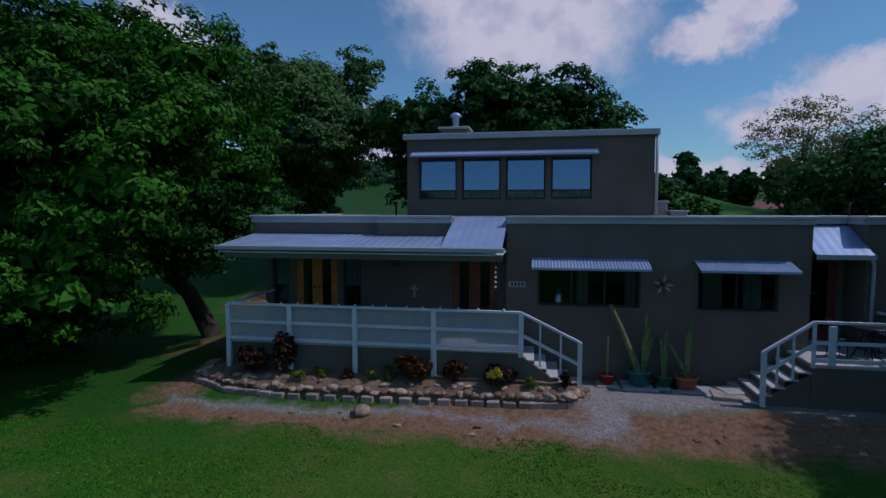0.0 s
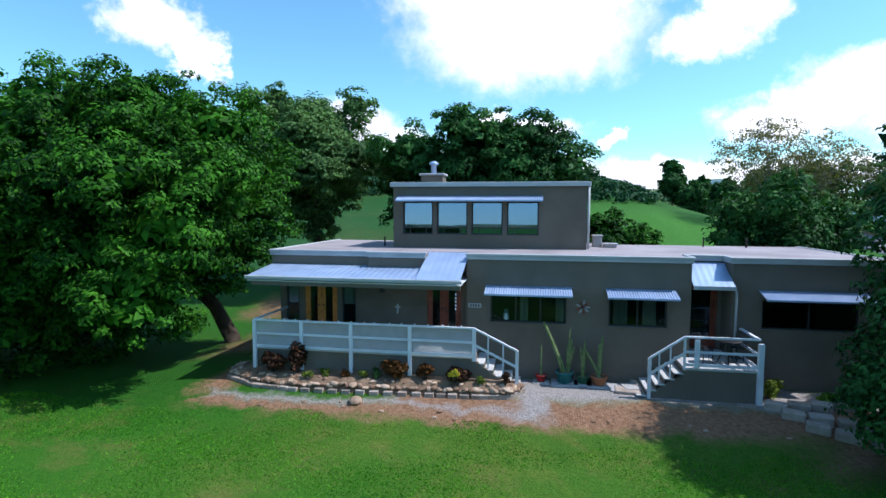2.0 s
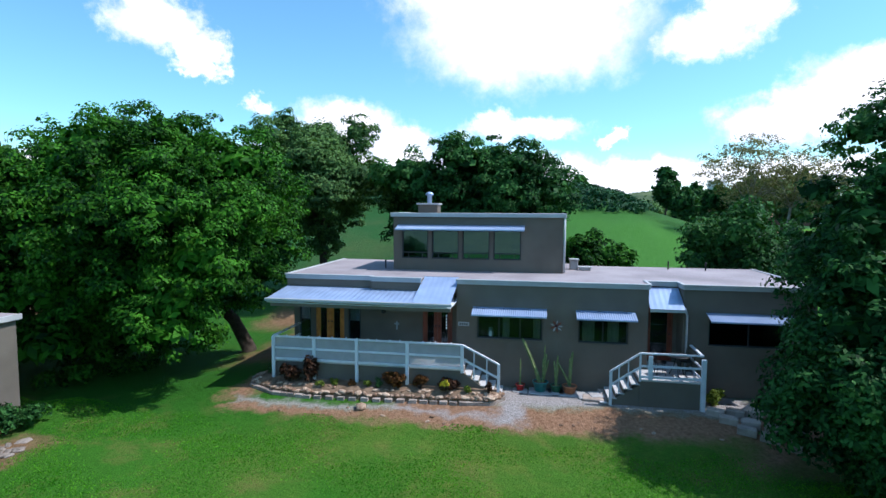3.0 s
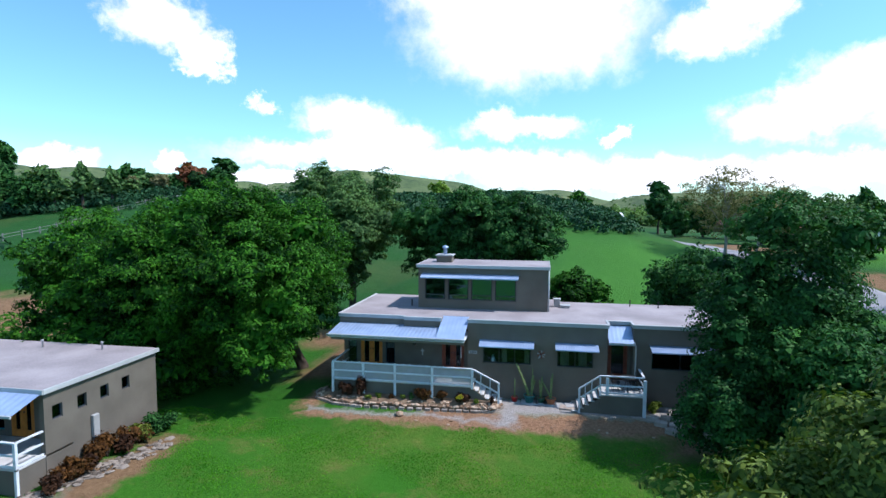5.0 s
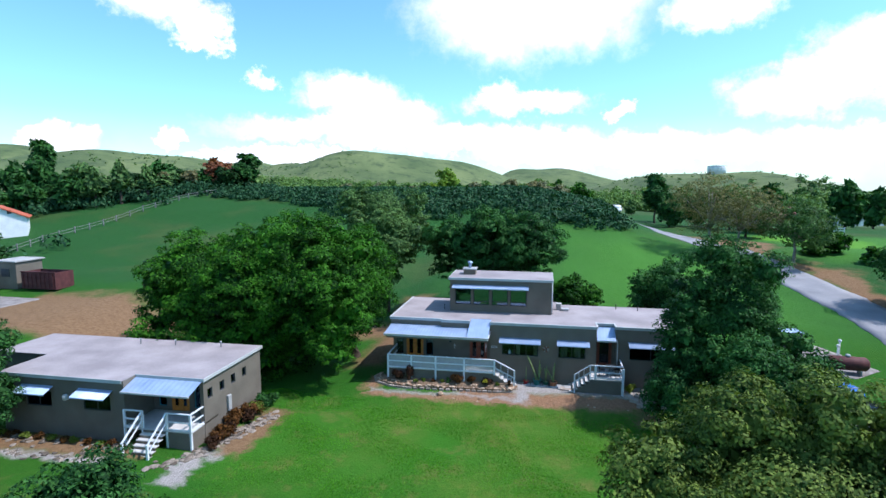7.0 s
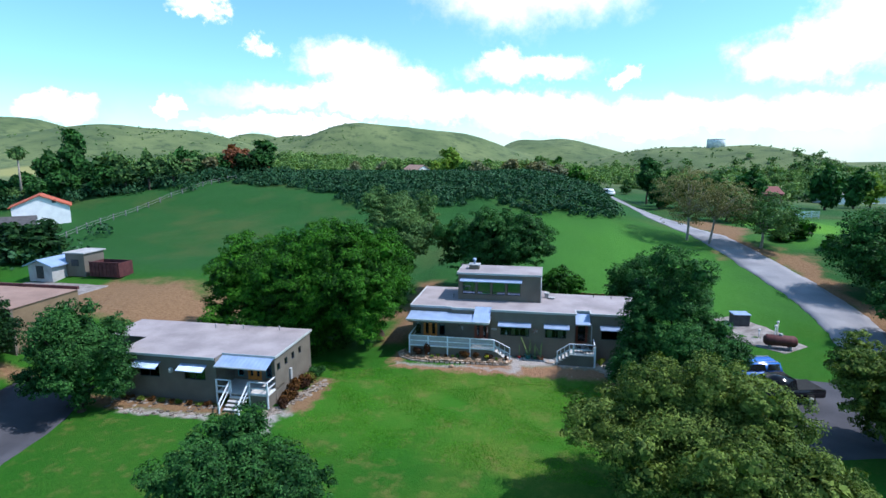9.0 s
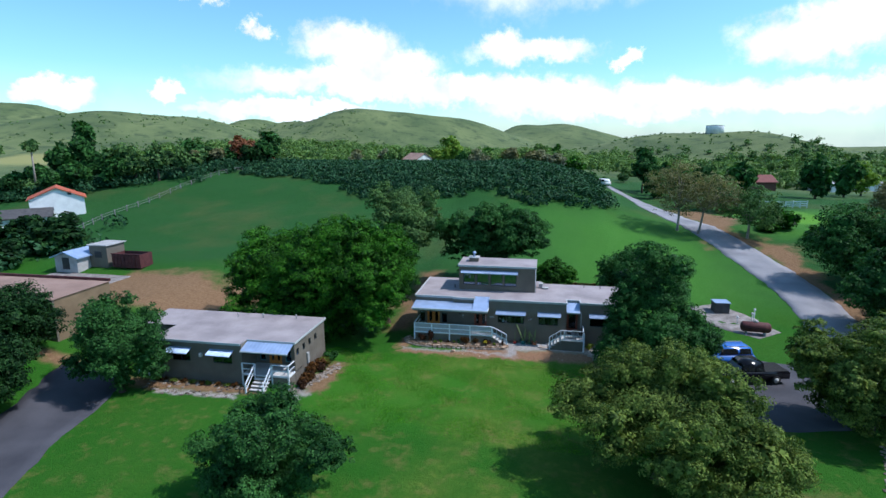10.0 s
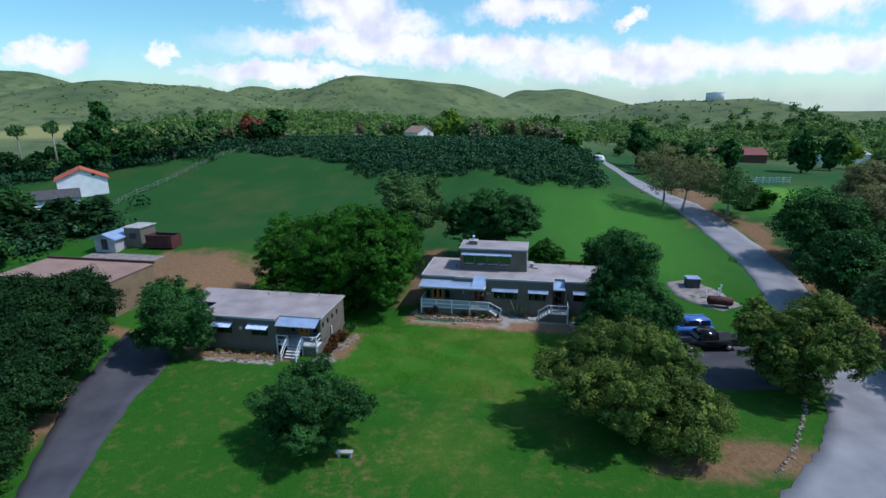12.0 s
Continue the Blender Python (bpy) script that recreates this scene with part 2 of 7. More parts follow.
RED_POT = material("red_glaze", (0.28, 0.02, 0.02), (0.42, 0.04, 0.04), 0.4, 6, 40, 0.05)
GREEN_POT = material("green_glaze", (0.03, 0.10, 0.06), (0.05, 0.16, 0.09), 0.4, 6, 40, 0.05)
CLAY_POT = material("terracotta", (0.36, 0.13, 0.06), (0.50, 0.20, 0.10), 0.8, 6, 40, 0.2)
BLACK_IRON = material("black_iron", (0.012, 0.012, 0.014), (0.03, 0.03, 0.032), 0.4, 6, 40, 0.05)
CAR_BLUE = material("blue_car_paint", (0.03, 0.13, 0.46), (0.05, 0.17, 0.55), 0.22, 2, 20, 0, spec=0.6)
CAR_BLACK = material("black_car_paint", (0.004, 0.004, 0.006), (0.008, 0.008, 0.011), 0.15, 2, 20, 0, spec=0.25)
TYRE = material("tyre_rubber", (0.012, 0.012, 0.012), (0.03, 0.03, 0.03), 0.9, 8, 40, 0.2)
RUST = material("rusty_oxide_paint", (0.06, 0.018, 0.02), (0.125, 0.04, 0.04), 0.7, 2, 20, 0.2)
TILE_RED = material("red_roof_tiles", (0.34, 0.07, 0.035), (0.50, 0.14, 0.08), 0.8, 2, 20, 0.4)
TILE_GREY = material("grey_roof_shingles", (0.055, 0.052, 0.055), (0.10, 0.092, 0.095), 0.85, 2, 20, 0.4)
WALL_WHITE = material("white_render", (0.66, 0.66, 0.68), (0.80, 0.80, 0.81), 0.85, 1, 30, 0.1)
# Asphalt with the tree shade on drive and apron put into its colour.
DRIVE = material("shaded_asphalt", (0.045, 0.045, 0.056), (0.082, 0.080, 0.095), 0.9, 0.35, 40, 0.3)
CONCRETE = material("weathered_concrete", (0.30, 0.29, 0.29), (0.46, 0.44, 0.44), 0.9, 1, 20, 0.3)

# ---------------------------------------------------------------- mesh helpers


def part(name, bm, mat, parent=None, label=""):
    """Links a bmesh as one mesh object under a thing or a part."""
    me = bpy.data.meshes.new(name)
    bm.to_mesh(me)
    bm.free()
    return part_mesh(name, me, mat, parent, label)


def part_mesh(name, me, mat, parent=None, label=""):
    if mat and not me.materials:
        me.materials.append(mat)
    ob = new(name, me)
    if parent:
        ob.parent = parent
    if label:
        ob["label"] = label
    return ob


def thing(name, label, category, group="", kind="", at=(0, 0, 0), turn=0):
    ob = new(name)
    ob.matrix_basis = pose(*at, 0, 0, turn)
    ob.empty_display_size = 0.2
    return tagged(ob, label, category, group, kind)


def box(x0, x1, y0, y1, z0, z1, bevel=0.0, bm=None):
    own = bm is None
    bm = bmesh.new() if own else bm
    vs = [bm.verts.new(c) for c in ((x0, y0, z0), (x1, y0, z0), (x1, y1, z0), (x0, y1, z0), (x0, y0, z1), (x1, y0, z1), (x1, y1, z1), (x0, y1, z1))]
    fs = [bm.faces.new([vs[i] for i in f]) for f in ((0, 3, 2, 1), (4, 5, 6, 7), (0, 1, 5, 4), (1, 2, 6, 5), (2, 3, 7, 6), (3, 0, 4, 7))]
    if bevel:
        es = list({e for f in fs for e in f.edges})
        bmesh.ops.bevel(bm, geom=es, offset=bevel, segments=1, affect="EDGES")
    return bm


def beam(a, b, w, h, bm=None):
    """A bar of width w and height h from a to b."""
    own = bm is None
    bm = bmesh.new() if own else bm
    a, b = Vector(a), Vector(b)
    d = (b - a).normalized()
    side = d.cross(Vector((0, 0, 1)))
    side = side.normalized() if side.length > 1e-4 else Vector((1, 0, 0))
    up = side.cross(d)
    q = [(-w / 2, -h / 2), (w / 2, -h / 2), (w / 2, h / 2), (-w / 2, h / 2)]
    v = [bm.verts.new(e + side * s + up * u) for e in (a, b) for s, u in q]
    for f in ((0, 1, 2, 3), (7, 6, 5, 4), (0, 4, 5, 1), (1, 5, 6, 2), (2, 6, 7, 3), (3, 7, 4, 0)):
        bm.faces.new([v[i] for i in f])
    bmesh.ops.recalc_face_normals(bm, faces=bm.faces)
    return bm


def lathe(profile, n=18, bm=None, at=(0, 0, 0)):
    """A turned solid from (radius, height) pairs."""
    bm = bm or bmesh.new()
    rings = []
    for r, z in profile:
        rings.append([bm.verts.new((at[0] + r * math.cos(2 * math.pi * i / n), at[1] + r * math.sin(2 * math.pi * i / n), at[2] + z)) for i in range(n)])
    for a, b in zip(rings, rings[1:]):
        for i in range(n):
            bm.faces.new((a[i], a[(i + 1) % n], b[(i + 1) % n], b[i]))
    bm.faces.new(rings[0][::-1]), bm.faces.new(rings[-1])
    for f in bm.faces:
        f.smooth = True
    return bm


def tube(points, radii, n=8, bm=None):
    """A tapered round limb through points."""
    bm = bm or bmesh.new()
    pts = [Vector(p) for p in points]
    rings = []
    for i, (p, r) in enumerate(zip(pts, radii)):
        d = (pts[min(i + 1, len(pts) - 1)] - pts[max(i - 1, 0)]).normalized()
        s = d.cross(Vector((0.31, 0.95, 0.07))).normalized()
        u = s.cross(d)
        rings.append([bm.verts.new(p + (s * math.cos(2 * math.pi * k / n) + u * math.sin(2 * math.pi * k / n)) * r) for k in range(n)])
    for a, b in zip(rings, rings[1:]):
        for k in range(n):
            f = bm.faces.new((a[k], a[(k + 1) % n], b[(k + 1) % n], b[k]))
            f.smooth = True
    bm.faces.new(rings[0][::-1]), bm.faces.new(rings[-1])
    return bm


def wall_run(axis, a0, a1, z0, z1, c0, c1, openings=()):
    """A wall along x or y from a0 to a1, between c0 and c1 thick, with openings (a, a, z, z) cut through."""
    xs = sorted({a0, a1, *[o[0] for o in openings], *[o[1] for o in openings]})
    zs = sorted({z0, z1, *[o[2] for o in openings], *[o[3] for o in openings]})
    bm = bmesh.new()
    cut = lambda i, j: not (0 <= i < len(xs) - 1 and 0 <= j < len(zs) - 1) or any(
        o[0] <= (xs[i] + xs[i + 1]) / 2 <= o[1] and o[2] <= (zs[j] + zs[j + 1]) / 2 <= o[3] for o in openings)
    pt = (lambda a, c, z: (a, c, z)) if axis == "x" else (lambda a, c, z: (c, a, z))
    cache = {}

    def vert(a, c, z):
        k = (round(a, 4), round(c, 4), round(z, 4))
        if k not in cache:
            cache[k] = bm.verts.new(pt(a, c, z))
        return cache[k]

    for i in range(len(xs) - 1):
        for j in range(len(zs) - 1):
            if cut(i, j):
                continue
            a, b, lo, hi = xs[i], xs[i + 1], zs[j], zs[j + 1]
            bm.faces.new([vert(*k) for k in ((a, c0, lo), (b, c0, lo), (b, c0, hi), (a, c0, hi))])
            bm.faces.new([vert(*k) for k in ((a, c1, hi), (b, c1, hi), (b, c1, lo), (a, c1, lo))])
            for di, dj, q in ((-1, 0, ((a, lo), (a, hi))), (1, 0, ((b, hi), (b, lo))), (0, -1, ((b, lo), (a, lo))), (0, 1, ((a, hi), (b, hi)))):
                if cut(i + di, j + dj):
                    (p, s), (p2, s2) = q
                    bm.faces.new([vert(*k) for k in ((p, c0, s), (p2, c0, s2), (p2, c1, s2), (p, c1, s))])
    bmesh.ops.recalc_face_normals(bm, faces=bm.faces)
    return bm


def sheet(x0, x1, y0, z0, y1, z1, thick=0.015, pitch=0.076, depth=0.012):
    """Corrugated metal sheet that slopes from (y0, z0) to (y1, z1), ribs down the slope."""
    n = max(4, int((x1 - x0) / pitch * 4))
    bm = bmesh.new()
    rows = []
    for i in range(n + 1):
        x = x0 + (x1 - x0) * i / n
        dz = depth * math.sin(2 * math.pi * (x - x0) / pitch)
        rows.append([bm.verts.new(c) for c in ((x, y0, z0 + dz), (x, y1, z1 + dz), (x, y1, z1 + dz - thick), (x, y0, z0 + dz - thick))])
    for a, b in zip(rows, rows[1:]):
        for k in range(4):
            bm.faces.new((a[k], b[k], b[(k + 1) % 4], a[(k + 1) % 4]))
    bm.faces.new(rows[0]), bm.faces.new(rows[-1][::-1])
    bmesh.ops.recalc_face_normals(bm, faces=bm.faces)
    return bm


# ---------------------------------------------------------------- the lie of the land


def sm(v):
    v = np.clip(v, 0.0, 1.0)
    return v * v * (3 - 2 * v)


RIDGES = [   # x, y, height, half widths
    (-740, 450, 58.1, 141, 141), (-694, 513, 32.1, 106, 106), (-647, 566, 52.7, 82, 90), (-349, 327, 34.6, 68, 68), (-325, 348, 16.7, 54, 60),
    (-300, 367, 16.2, 54, 60), (-274, 385, 25.1, 41, 60), (-344, 576, 39.2, 30, 90), (-270, 524, 33.1, 42, 60), (-219, 503, 26.5, 39, 60),
    (-186, 504, 39.1, 43, 60), (-147, 517, 32.3, 46, 60), (-109, 536, 31.8, 47, 60), (-72, 582, 27.4, 42, 60), (-31, 746, 29.3, 34, 90),
    (20, 747, 30.9, 46, 90), (64, 744, 20, 46, 90), (77, 371, 16.5, 34, 60), (97, 357, 13, 24, 60), (117, 352, 12.4, 24, 60),
    (137, 346, 18.3, 24, 60), (160, 348, 10.7, 25, 60), (400, 811, 1, 75, 90), (452, 785, 1, 75, 90), (523, 743, 1, 124, 124),
    (616, 674, 4.4, 174, 174), (-270, 300, 14, 120, 80), (20, -420, 20, 190, 90), (-190, -430, 18, 130, 90), (260, -420, 36, 120, 110), (-420, -360, 24, 150, 140),
]


def land(x, y):
    """Height of the ground."""
    x, y = np.asarray(x, float), np.asarray(y, float)
    z = -0.4 + 0.55 * sm((y + 4.6) / 3.4) * sm((x + 12) / 4) * sm((17 - x) / 4)
    z = z + 0.3 * sm((-y - 10) / 14) + 0.25 * sm((-x - 10) / 6)
    z = z + 2.3 * sm((-x - 26) / 12) * (1 - sm((y - 11) / 18)) * sm((y + 34) / 20)
    right = sm((x - 14) / 14)
    mid = np.clip((y - 8) * 0.155, 0, 7.2)
    road = np.clip((y - 10) * 0.12, 0, 4.4)
    z = z + mid * (1 - right) + road * right
    z = z + 4.2 * sm((y - 46) / 26) * (1 - sm((y - 92) / 60)) * sm((26 - x) / 30) * sm((x + 120) / 45)
    z = z - 4.0 * sm((x - 30) / 60) * sm((y - 60) / 120)
    d = np.hypot(x, y)
    far = sm((d - 200) / 220)
    top = np.zeros_like(z)
    for a, b, h, w, v in RIDGES:
        top = top + (h * np.exp(-(((x - a) / w) ** 2 + ((y - b) / v) ** 2) * 0.55)) ** 2.5
    top = top ** 0.4
    z = z * (1 - far) + far * 2.0 + top * sm((d - 150) / 130)
    z = z - 70 * sm((d - 700) / 1500)
    wob = 0.10 * np.sin(x * 0.31 + 1.3) * np.sin(y * 0.27) + 0.05 * np.sin(x * 0.9) * np.cos(y * 0.8 + x * 0.3)
    wob = wob * sm((np.hypot(x + 1, (y - 1) * 1.2) - 9) / 8)
    wob = wob + sm((d - 220) / 200) * (2.0 * np.sin(x * 0.021 + y * 0.013) * np.sin(y * 0.03) + 1.0 * np.sin(x * 0.06 + 1) * np.sin(y * 0.05 + x * 0.02))
    return z + wob


def ground_material():
    m = bpy.data.materials.new("meadow_and_yard")
    m.use_nodes = True
    nt = m.node_tree
    N, L = nt.nodes.new, nt.links.new
    p = nt.nodes["Principled BSDF"]
    p.inputs["Roughness"].default_value = 0.95
    p.inputs["Specular IOR Level"].default_value = 0.15
    tc = N("ShaderNodeTexCoord")
    P = tc.outputs["Object"]

    def tex(scale, detail=4, rough=0.55, src=P):
        n = N("ShaderNodeTexNoise")
        n.inputs["Scale"].default_value, n.inputs["Detail"].default_value, n.inputs["Roughness"].default_value = scale, detail, rough
        L(src, n.inputs["Vector"])
        return n

    def ramp(src, p0, c0, p1, c1):
        r = N("ShaderNodeValToRGB")
        r.color_ramp.elements[0].position, r.color_ramp.elements[0].color = p0, (*c0, 1)
        r.color_ramp.elements[1].position, r.color_ramp.elements[1].color = p1, (*c1, 1)
        L(src, r.inputs[0])
        return r.outputs[0]

    def mix(f, a, b):
        n = N("ShaderNodeMix")
        n.data_type = "RGBA"
        L(f, n.inputs["Factor"]), L(a, n.inputs["A"]), L(b, n.inputs["B"])
        return n.outputs["Result"]

    def vec(op, a, b):
        n = N("ShaderNodeVectorMath")
        n.operation = op
        L(a, n.inputs[0])
        if isinstance(b, tuple):
            n.inputs[1].default_value = b
        elif b is not None:
            L(b, n.inputs[1])
        return n.outputs[0]

    def num(op, a, b, clamp=False):
        n = N("ShaderNodeMath")
        n.operation, n.use_clamp = op, clamp
        for k, v in enumerate((a, b)):
            if isinstance(v, (int, float)):
                n.inputs[k].default_value = v
            elif v is not None:
                L(v, n.inputs[k])
        return n.outputs[0]

    ragged = vec("MULTIPLY", vec("SUBTRACT", tex(0.9, 6, 0.65).outputs["Color"], (0.5, 0.5, 0.5)), (2.6, 1.8, 0))
    Q = vec("ADD", P, ragged)
    ragged2 = vec("MULTIPLY", vec("SUBTRACT", tex(0.12, 5, 0.6).outputs["Color"], (0.5, 0.5, 0.5)), (16, 14, 0))
    Q2 = vec("ADD", P, ragged2)

    def area(cx, cy, hx, hy, soft, src=Q):
        """1 inside a rectangle, fading over soft metres."""
        a = vec("SUBTRACT", vec("ABSOLUTE", vec("SUBTRACT", src, (cx, cy, 0)), None), (hx, hy, 0))
        s = N("ShaderNodeSeparateXYZ")
        L(a, s.inputs[0])
        r = N("ShaderNodeMapRange")
        r.interpolation_type = "SMOOTHSTEP"
        r.inputs["From Min"].default_value, r.inputs["From Max"].default_value = soft, -soft
        L(num("MAXIMUM", s.outputs[0], s.outputs[1]), r.inputs["Value"])
        return r.outputs[0]

    def union(*ms):
        out = ms[0]
        for k in ms[1:]:
            out = num("MAXIMUM", out, k)
        return out

    fine, mid, big = tex(22, 4, 0.7), tex(1.6, 5), tex(0.14, 4)
    lawn = ramp(fine.outputs["Fac"], 0.32, (0.009, 0.062, 0.004), 0.70, (0.034, 0.150, 0.010))
    fresh = ramp(fine.outputs["Fac"], 0.32, (0.014, 0.083, 0.005), 0.70, (0.060, 0.205, 0.013))
    lawn = mix(area(0, -8.5, 13, 5.5, 3.0, Q2), lawn, fresh)
    dry = ramp(fine.outputs["Fac"], 0.32, (0.060, 0.110, 0.012), 0.70, (0.165, 0.215, 0.036))
    patch = num("MULTIPLY", num("SUBTRACT", mid.outputs["Fac"], 0.50), 5.0, True)
    grass = mix(num("MULTIPLY", num("MULTIPLY", num("SUBTRACT", big.outputs["Fac"], 0.36), 4.0, True), num("MULTIPLY", num("ADD", num("MULTIPLY", patch, 0.6), 0.52), num("ADD", num("MULTIPLY", area(2.0, -13, 6.5, 11, 4.5, Q2), 0.95), 0.18))), lawn, dry)
    meadow = ramp(tex(6, 5, 0.7).outputs["Fac"], 0.30, (0.010, 0.054, 0.011), 0.72, (0.031, 0.110, 0.023))
    meadow_dry = ramp(tex(6, 5, 0.7).outputs["Fac"], 0.30, (0.040, 0.068, 0.018), 0.72, (0.080, 0.110, 0.032))
    meadow = mix(num("MULTIPLY", num("SUBTRACT", tex(0.09, 5, 0.6).outputs["Fac"], 0.50), 4.0, True), meadow, meadow_dry)
    tussock = num("MULTIPLY", num("SUBTRACT", tex(0.55, 6, 0.7).outputs["Fac"], 0.52), 5.0, True)
    meadow = mix(num("MULTIPLY", tussock, 0.55), meadow, ramp(tex(4, 4, 0.7).outputs["Fac"], 0.3, (0.010, 0.042, 0.012), 0.7, (0.028, 0.085, 0.024)))
    lush = ramp(tex(7, 5, 0.7).outputs["Fac"], 0.30, (0.026, 0.105, 0.012), 0.72, (0.074, 0.215, 0.028))
    meadow = mix(union(area(17, 24, 14, 24, 11, Q2), area(52, 56, 14, 14, 5, Q2)), meadow, lush)
    paddock = ramp(tex(7, 5, 0.7).outputs["Fac"], 0.30, (0.060, 0.180, 0.014), 0.72, (0.140, 0.320, 0.034))
    meadow = mix(area(47, 60, 6, 8, 2, Q2), meadow, paddock)
    sepm = N("ShaderNodeSeparateXYZ")
    L(Q2, sepm.inputs[0])
    rise = N("ShaderNodeMapRange")
    rise.inputs["From Min"].default_value, rise.inputs["From Max"].default_value = 9, 17
    L(sepm.outputs[1], rise.inputs["Value"])
    grass = mix(rise.outputs[0], grass, meadow)
    # worn, bare and stony places
    earth = ramp(tex(9, 5, 0.7).outputs["Fac"], 0.3, (0.17, 0.085, 0.045), 0.72, (0.38, 0.22, 0.135))
    stony = ramp(tex(26, 4, 0.75).outputs["Fac"], 0.34, (0.15, 0.125, 0.11), 0.66, (0.52, 0.475, 0.46))
    tan = ramp(tex(3.5, 5, 0.7).outputs["Fac"], 0.3, (0.15, 0.085, 0.045), 0.72, (0.27, 0.165, 0.09))
    bare = union(area(4.6, -2.4, 6.6, 0.75, 0.35), area(-2.5, -2.95, 5.2, 0.30, 0.25), area(-7.6, -1.6, 0.5, 0.9, 0.4), area(12, -2.5, 3, 1.6, 0.9))
    grav = union(area(5.5, -0.9, 4.6, 0.75, 0.3), area(-2.4, -2.55, 5.2, 0.12, 0.25), area(2.2, -1.9, 0.45, 1.0, 0.3), area(11.0, -0.6, 2.2, 0.8, 0.3), area(-13.4, -13.2, 0.5, 1.6, 0.3), area(-12.6, -10.6, 0.35, 1.8, 0.3), area(-20.5, -13.8, 3.2, 0.35, 0.3))
    tanm = union(area(-21, -12.6, 5, 0.8, 0.4), area(-37, 5.5, 10, 5.5, 1.5, Q2), area(-9.2, 10, 1.2, 8.5, 1.0), area(-6, 10.5, 7, 1.6, 1.0), area(-30, -13, 6.5, 0.7, 0.6), area(-12.2, -9, 0.8, 2.8, 0.4),
                 area(36.5, 22, 2.2, 16, 1.2, Q2), area(33, 50, 3, 14, 1.5, Q2), area(38, 5, 4, 9, 2, Q2), area(21, -20.5, 3.6, 1.6, 0.8), area(16, -22, 2.6, 1.2, 0.8), area(-29.3, -26, 2.0, 5, 0.8))
    worn = num("MULTIPLY", num("MULTIPLY", num("SUBTRACT", tex(0.75, 7, 0.68).outputs["Fac"], 0.525), 6.0, True), 0.5)
    front = area(0, -24, 30, 21, 2.0)
    grass = mix(num("MULTIPLY", worn, front), grass, ramp(tex(16, 4, 0.7).outputs["Fac"], 0.3, (0.10, 0.085, 0.02), 0.7, (0.26, 0.20, 0.075)))
    soft_bare = area(-5.5, -26, 1.6, 2.4, 1.8)
    grass = mix(num("MULTIPLY", soft_bare, num("MULTIPLY", patch, 0.8)), grass, tan)
    yard = mix(tanm, mix(grav, mix(bare, grass, earth), stony), tan)
    # open hillsides, with some distance haze mixed into their colour
    sep = N("ShaderNodeSeparateXYZ")
    L(P, sep.inputs[0])
    flat = N("ShaderNodeCombineXYZ")
    L(sep.outputs[0], flat.inputs[0]), L(sep.outputs[1], flat.inputs[1])
    dist = N("ShaderNodeVectorMath")
    dist.operation = "LENGTH"
    L(flat.outputs[0], dist.inputs[0])
    hill_f = N("ShaderNodeMapRange")
    hill_f.inputs["From Min"].default_value, hill_f.inputs["From Max"].default_value = 130, 190
    L(dist.outputs["Value"], hill_f.inputs["Value"])
    hill = ramp(tex(0.02, 6, 0.6).outputs["Fac"], 0.35, (0.078, 0.112, 0.048), 0.66, (0.150, 0.182, 0.076))
    scrub_n = tex(0.085, 7, 0.72)
    scrub = num("MULTIPLY", num("SUBTRACT", scrub_n.outputs["Fac"], 0.50), 9, True)
    dk = N("ShaderNodeRGB")
    dk.outputs[0].default_value = (0.052, 0.080, 0.040, 1)
    hill = mix(num("MULTIPLY", scrub, 0.8), hill, dk.outputs[0])
    pale = N("ShaderNodeRGB")
    pale.outputs[0].default_value = (0.27, 0.26, 0.10, 1)
    hill = mix(area(-215, 175, 60, 28, 12, Q2), hill, pale.outputs[0])
    colour = mix(hill_f.outputs[0], yard, hill)
    L(colour, p.inputs["Base Color"])
    bp = N("ShaderNodeBump")
    bp.inputs["Strength"].default_value, bp.inputs["Distance"].default_value = 0.9, 0.05
    L(num("ADD", tex(30, 4, 0.7).outputs["Fac"], num("MULTIPLY", tex(5, 4).outputs["Fac"], 1.5)), bp.inputs["Height"])
    L(bp.outputs[0], p.inputs["Normal"])
    return m


def build_ground():
    """One sheet, fine near the houses and coarse towards the skyline."""
    def axis(n, lo, hi, centre):
        u = np.linspace(-1, 1, n)
        v = np.sinh(u * 4.6) / np.sinh(4.6)
        return centre + np.where(v < 0, -v * (lo - centre), v * (hi - centre))
    xs, ys = axis(381, -2600, 2600, 0.0), axis(421, -1200, 3600, 0.0)
    X, Y = np.meshgrid(xs, ys)
    Z = land(X, Y)
    nx, ny = len(xs), len(ys)
    co = np.stack([X, Y, Z], -1).reshape(-1, 3).astype(np.float32)
    i = (np.arange(ny - 1)[:, None] * nx + np.arange(nx - 1)[None]).ravel()
    quads = np.stack([i, i + 1, i + nx + 1, i + nx], 1)
    me = quick_mesh("ground", co, quads)
    me.polygons.foreach_set("use_smooth", np.ones(len(quads), bool))
    ob = part_mesh("ground", me, ground_material())
    return tagged(ob, "gently sloping green meadow lawn with bare earth, gravel and grassy hills", "ground", kind="structure")


def quick_mesh(name, co, quads):
    me = bpy.data.meshes.new(name)
    co, quads = np.asarray(co, np.float32), np.asarray(quads, np.int32)
    k = quads.shape[1]
    me.vertices.add(len(co))
    me.vertices.foreach_set("co", co.ravel())
    me.loops.add(quads.size)
    me.loops.foreach_set("vertex_index", quads.ravel())
    me.polygons.add(len(quads))
    me.polygons.foreach_set("loop_start", np.arange(len(quads), dtype=np.int32) * k)
    me.polygons.foreach_set("loop_total", np.full(len(quads), k, np.int32))
    me.update(calc_edges=True)
    return me


build_ground()


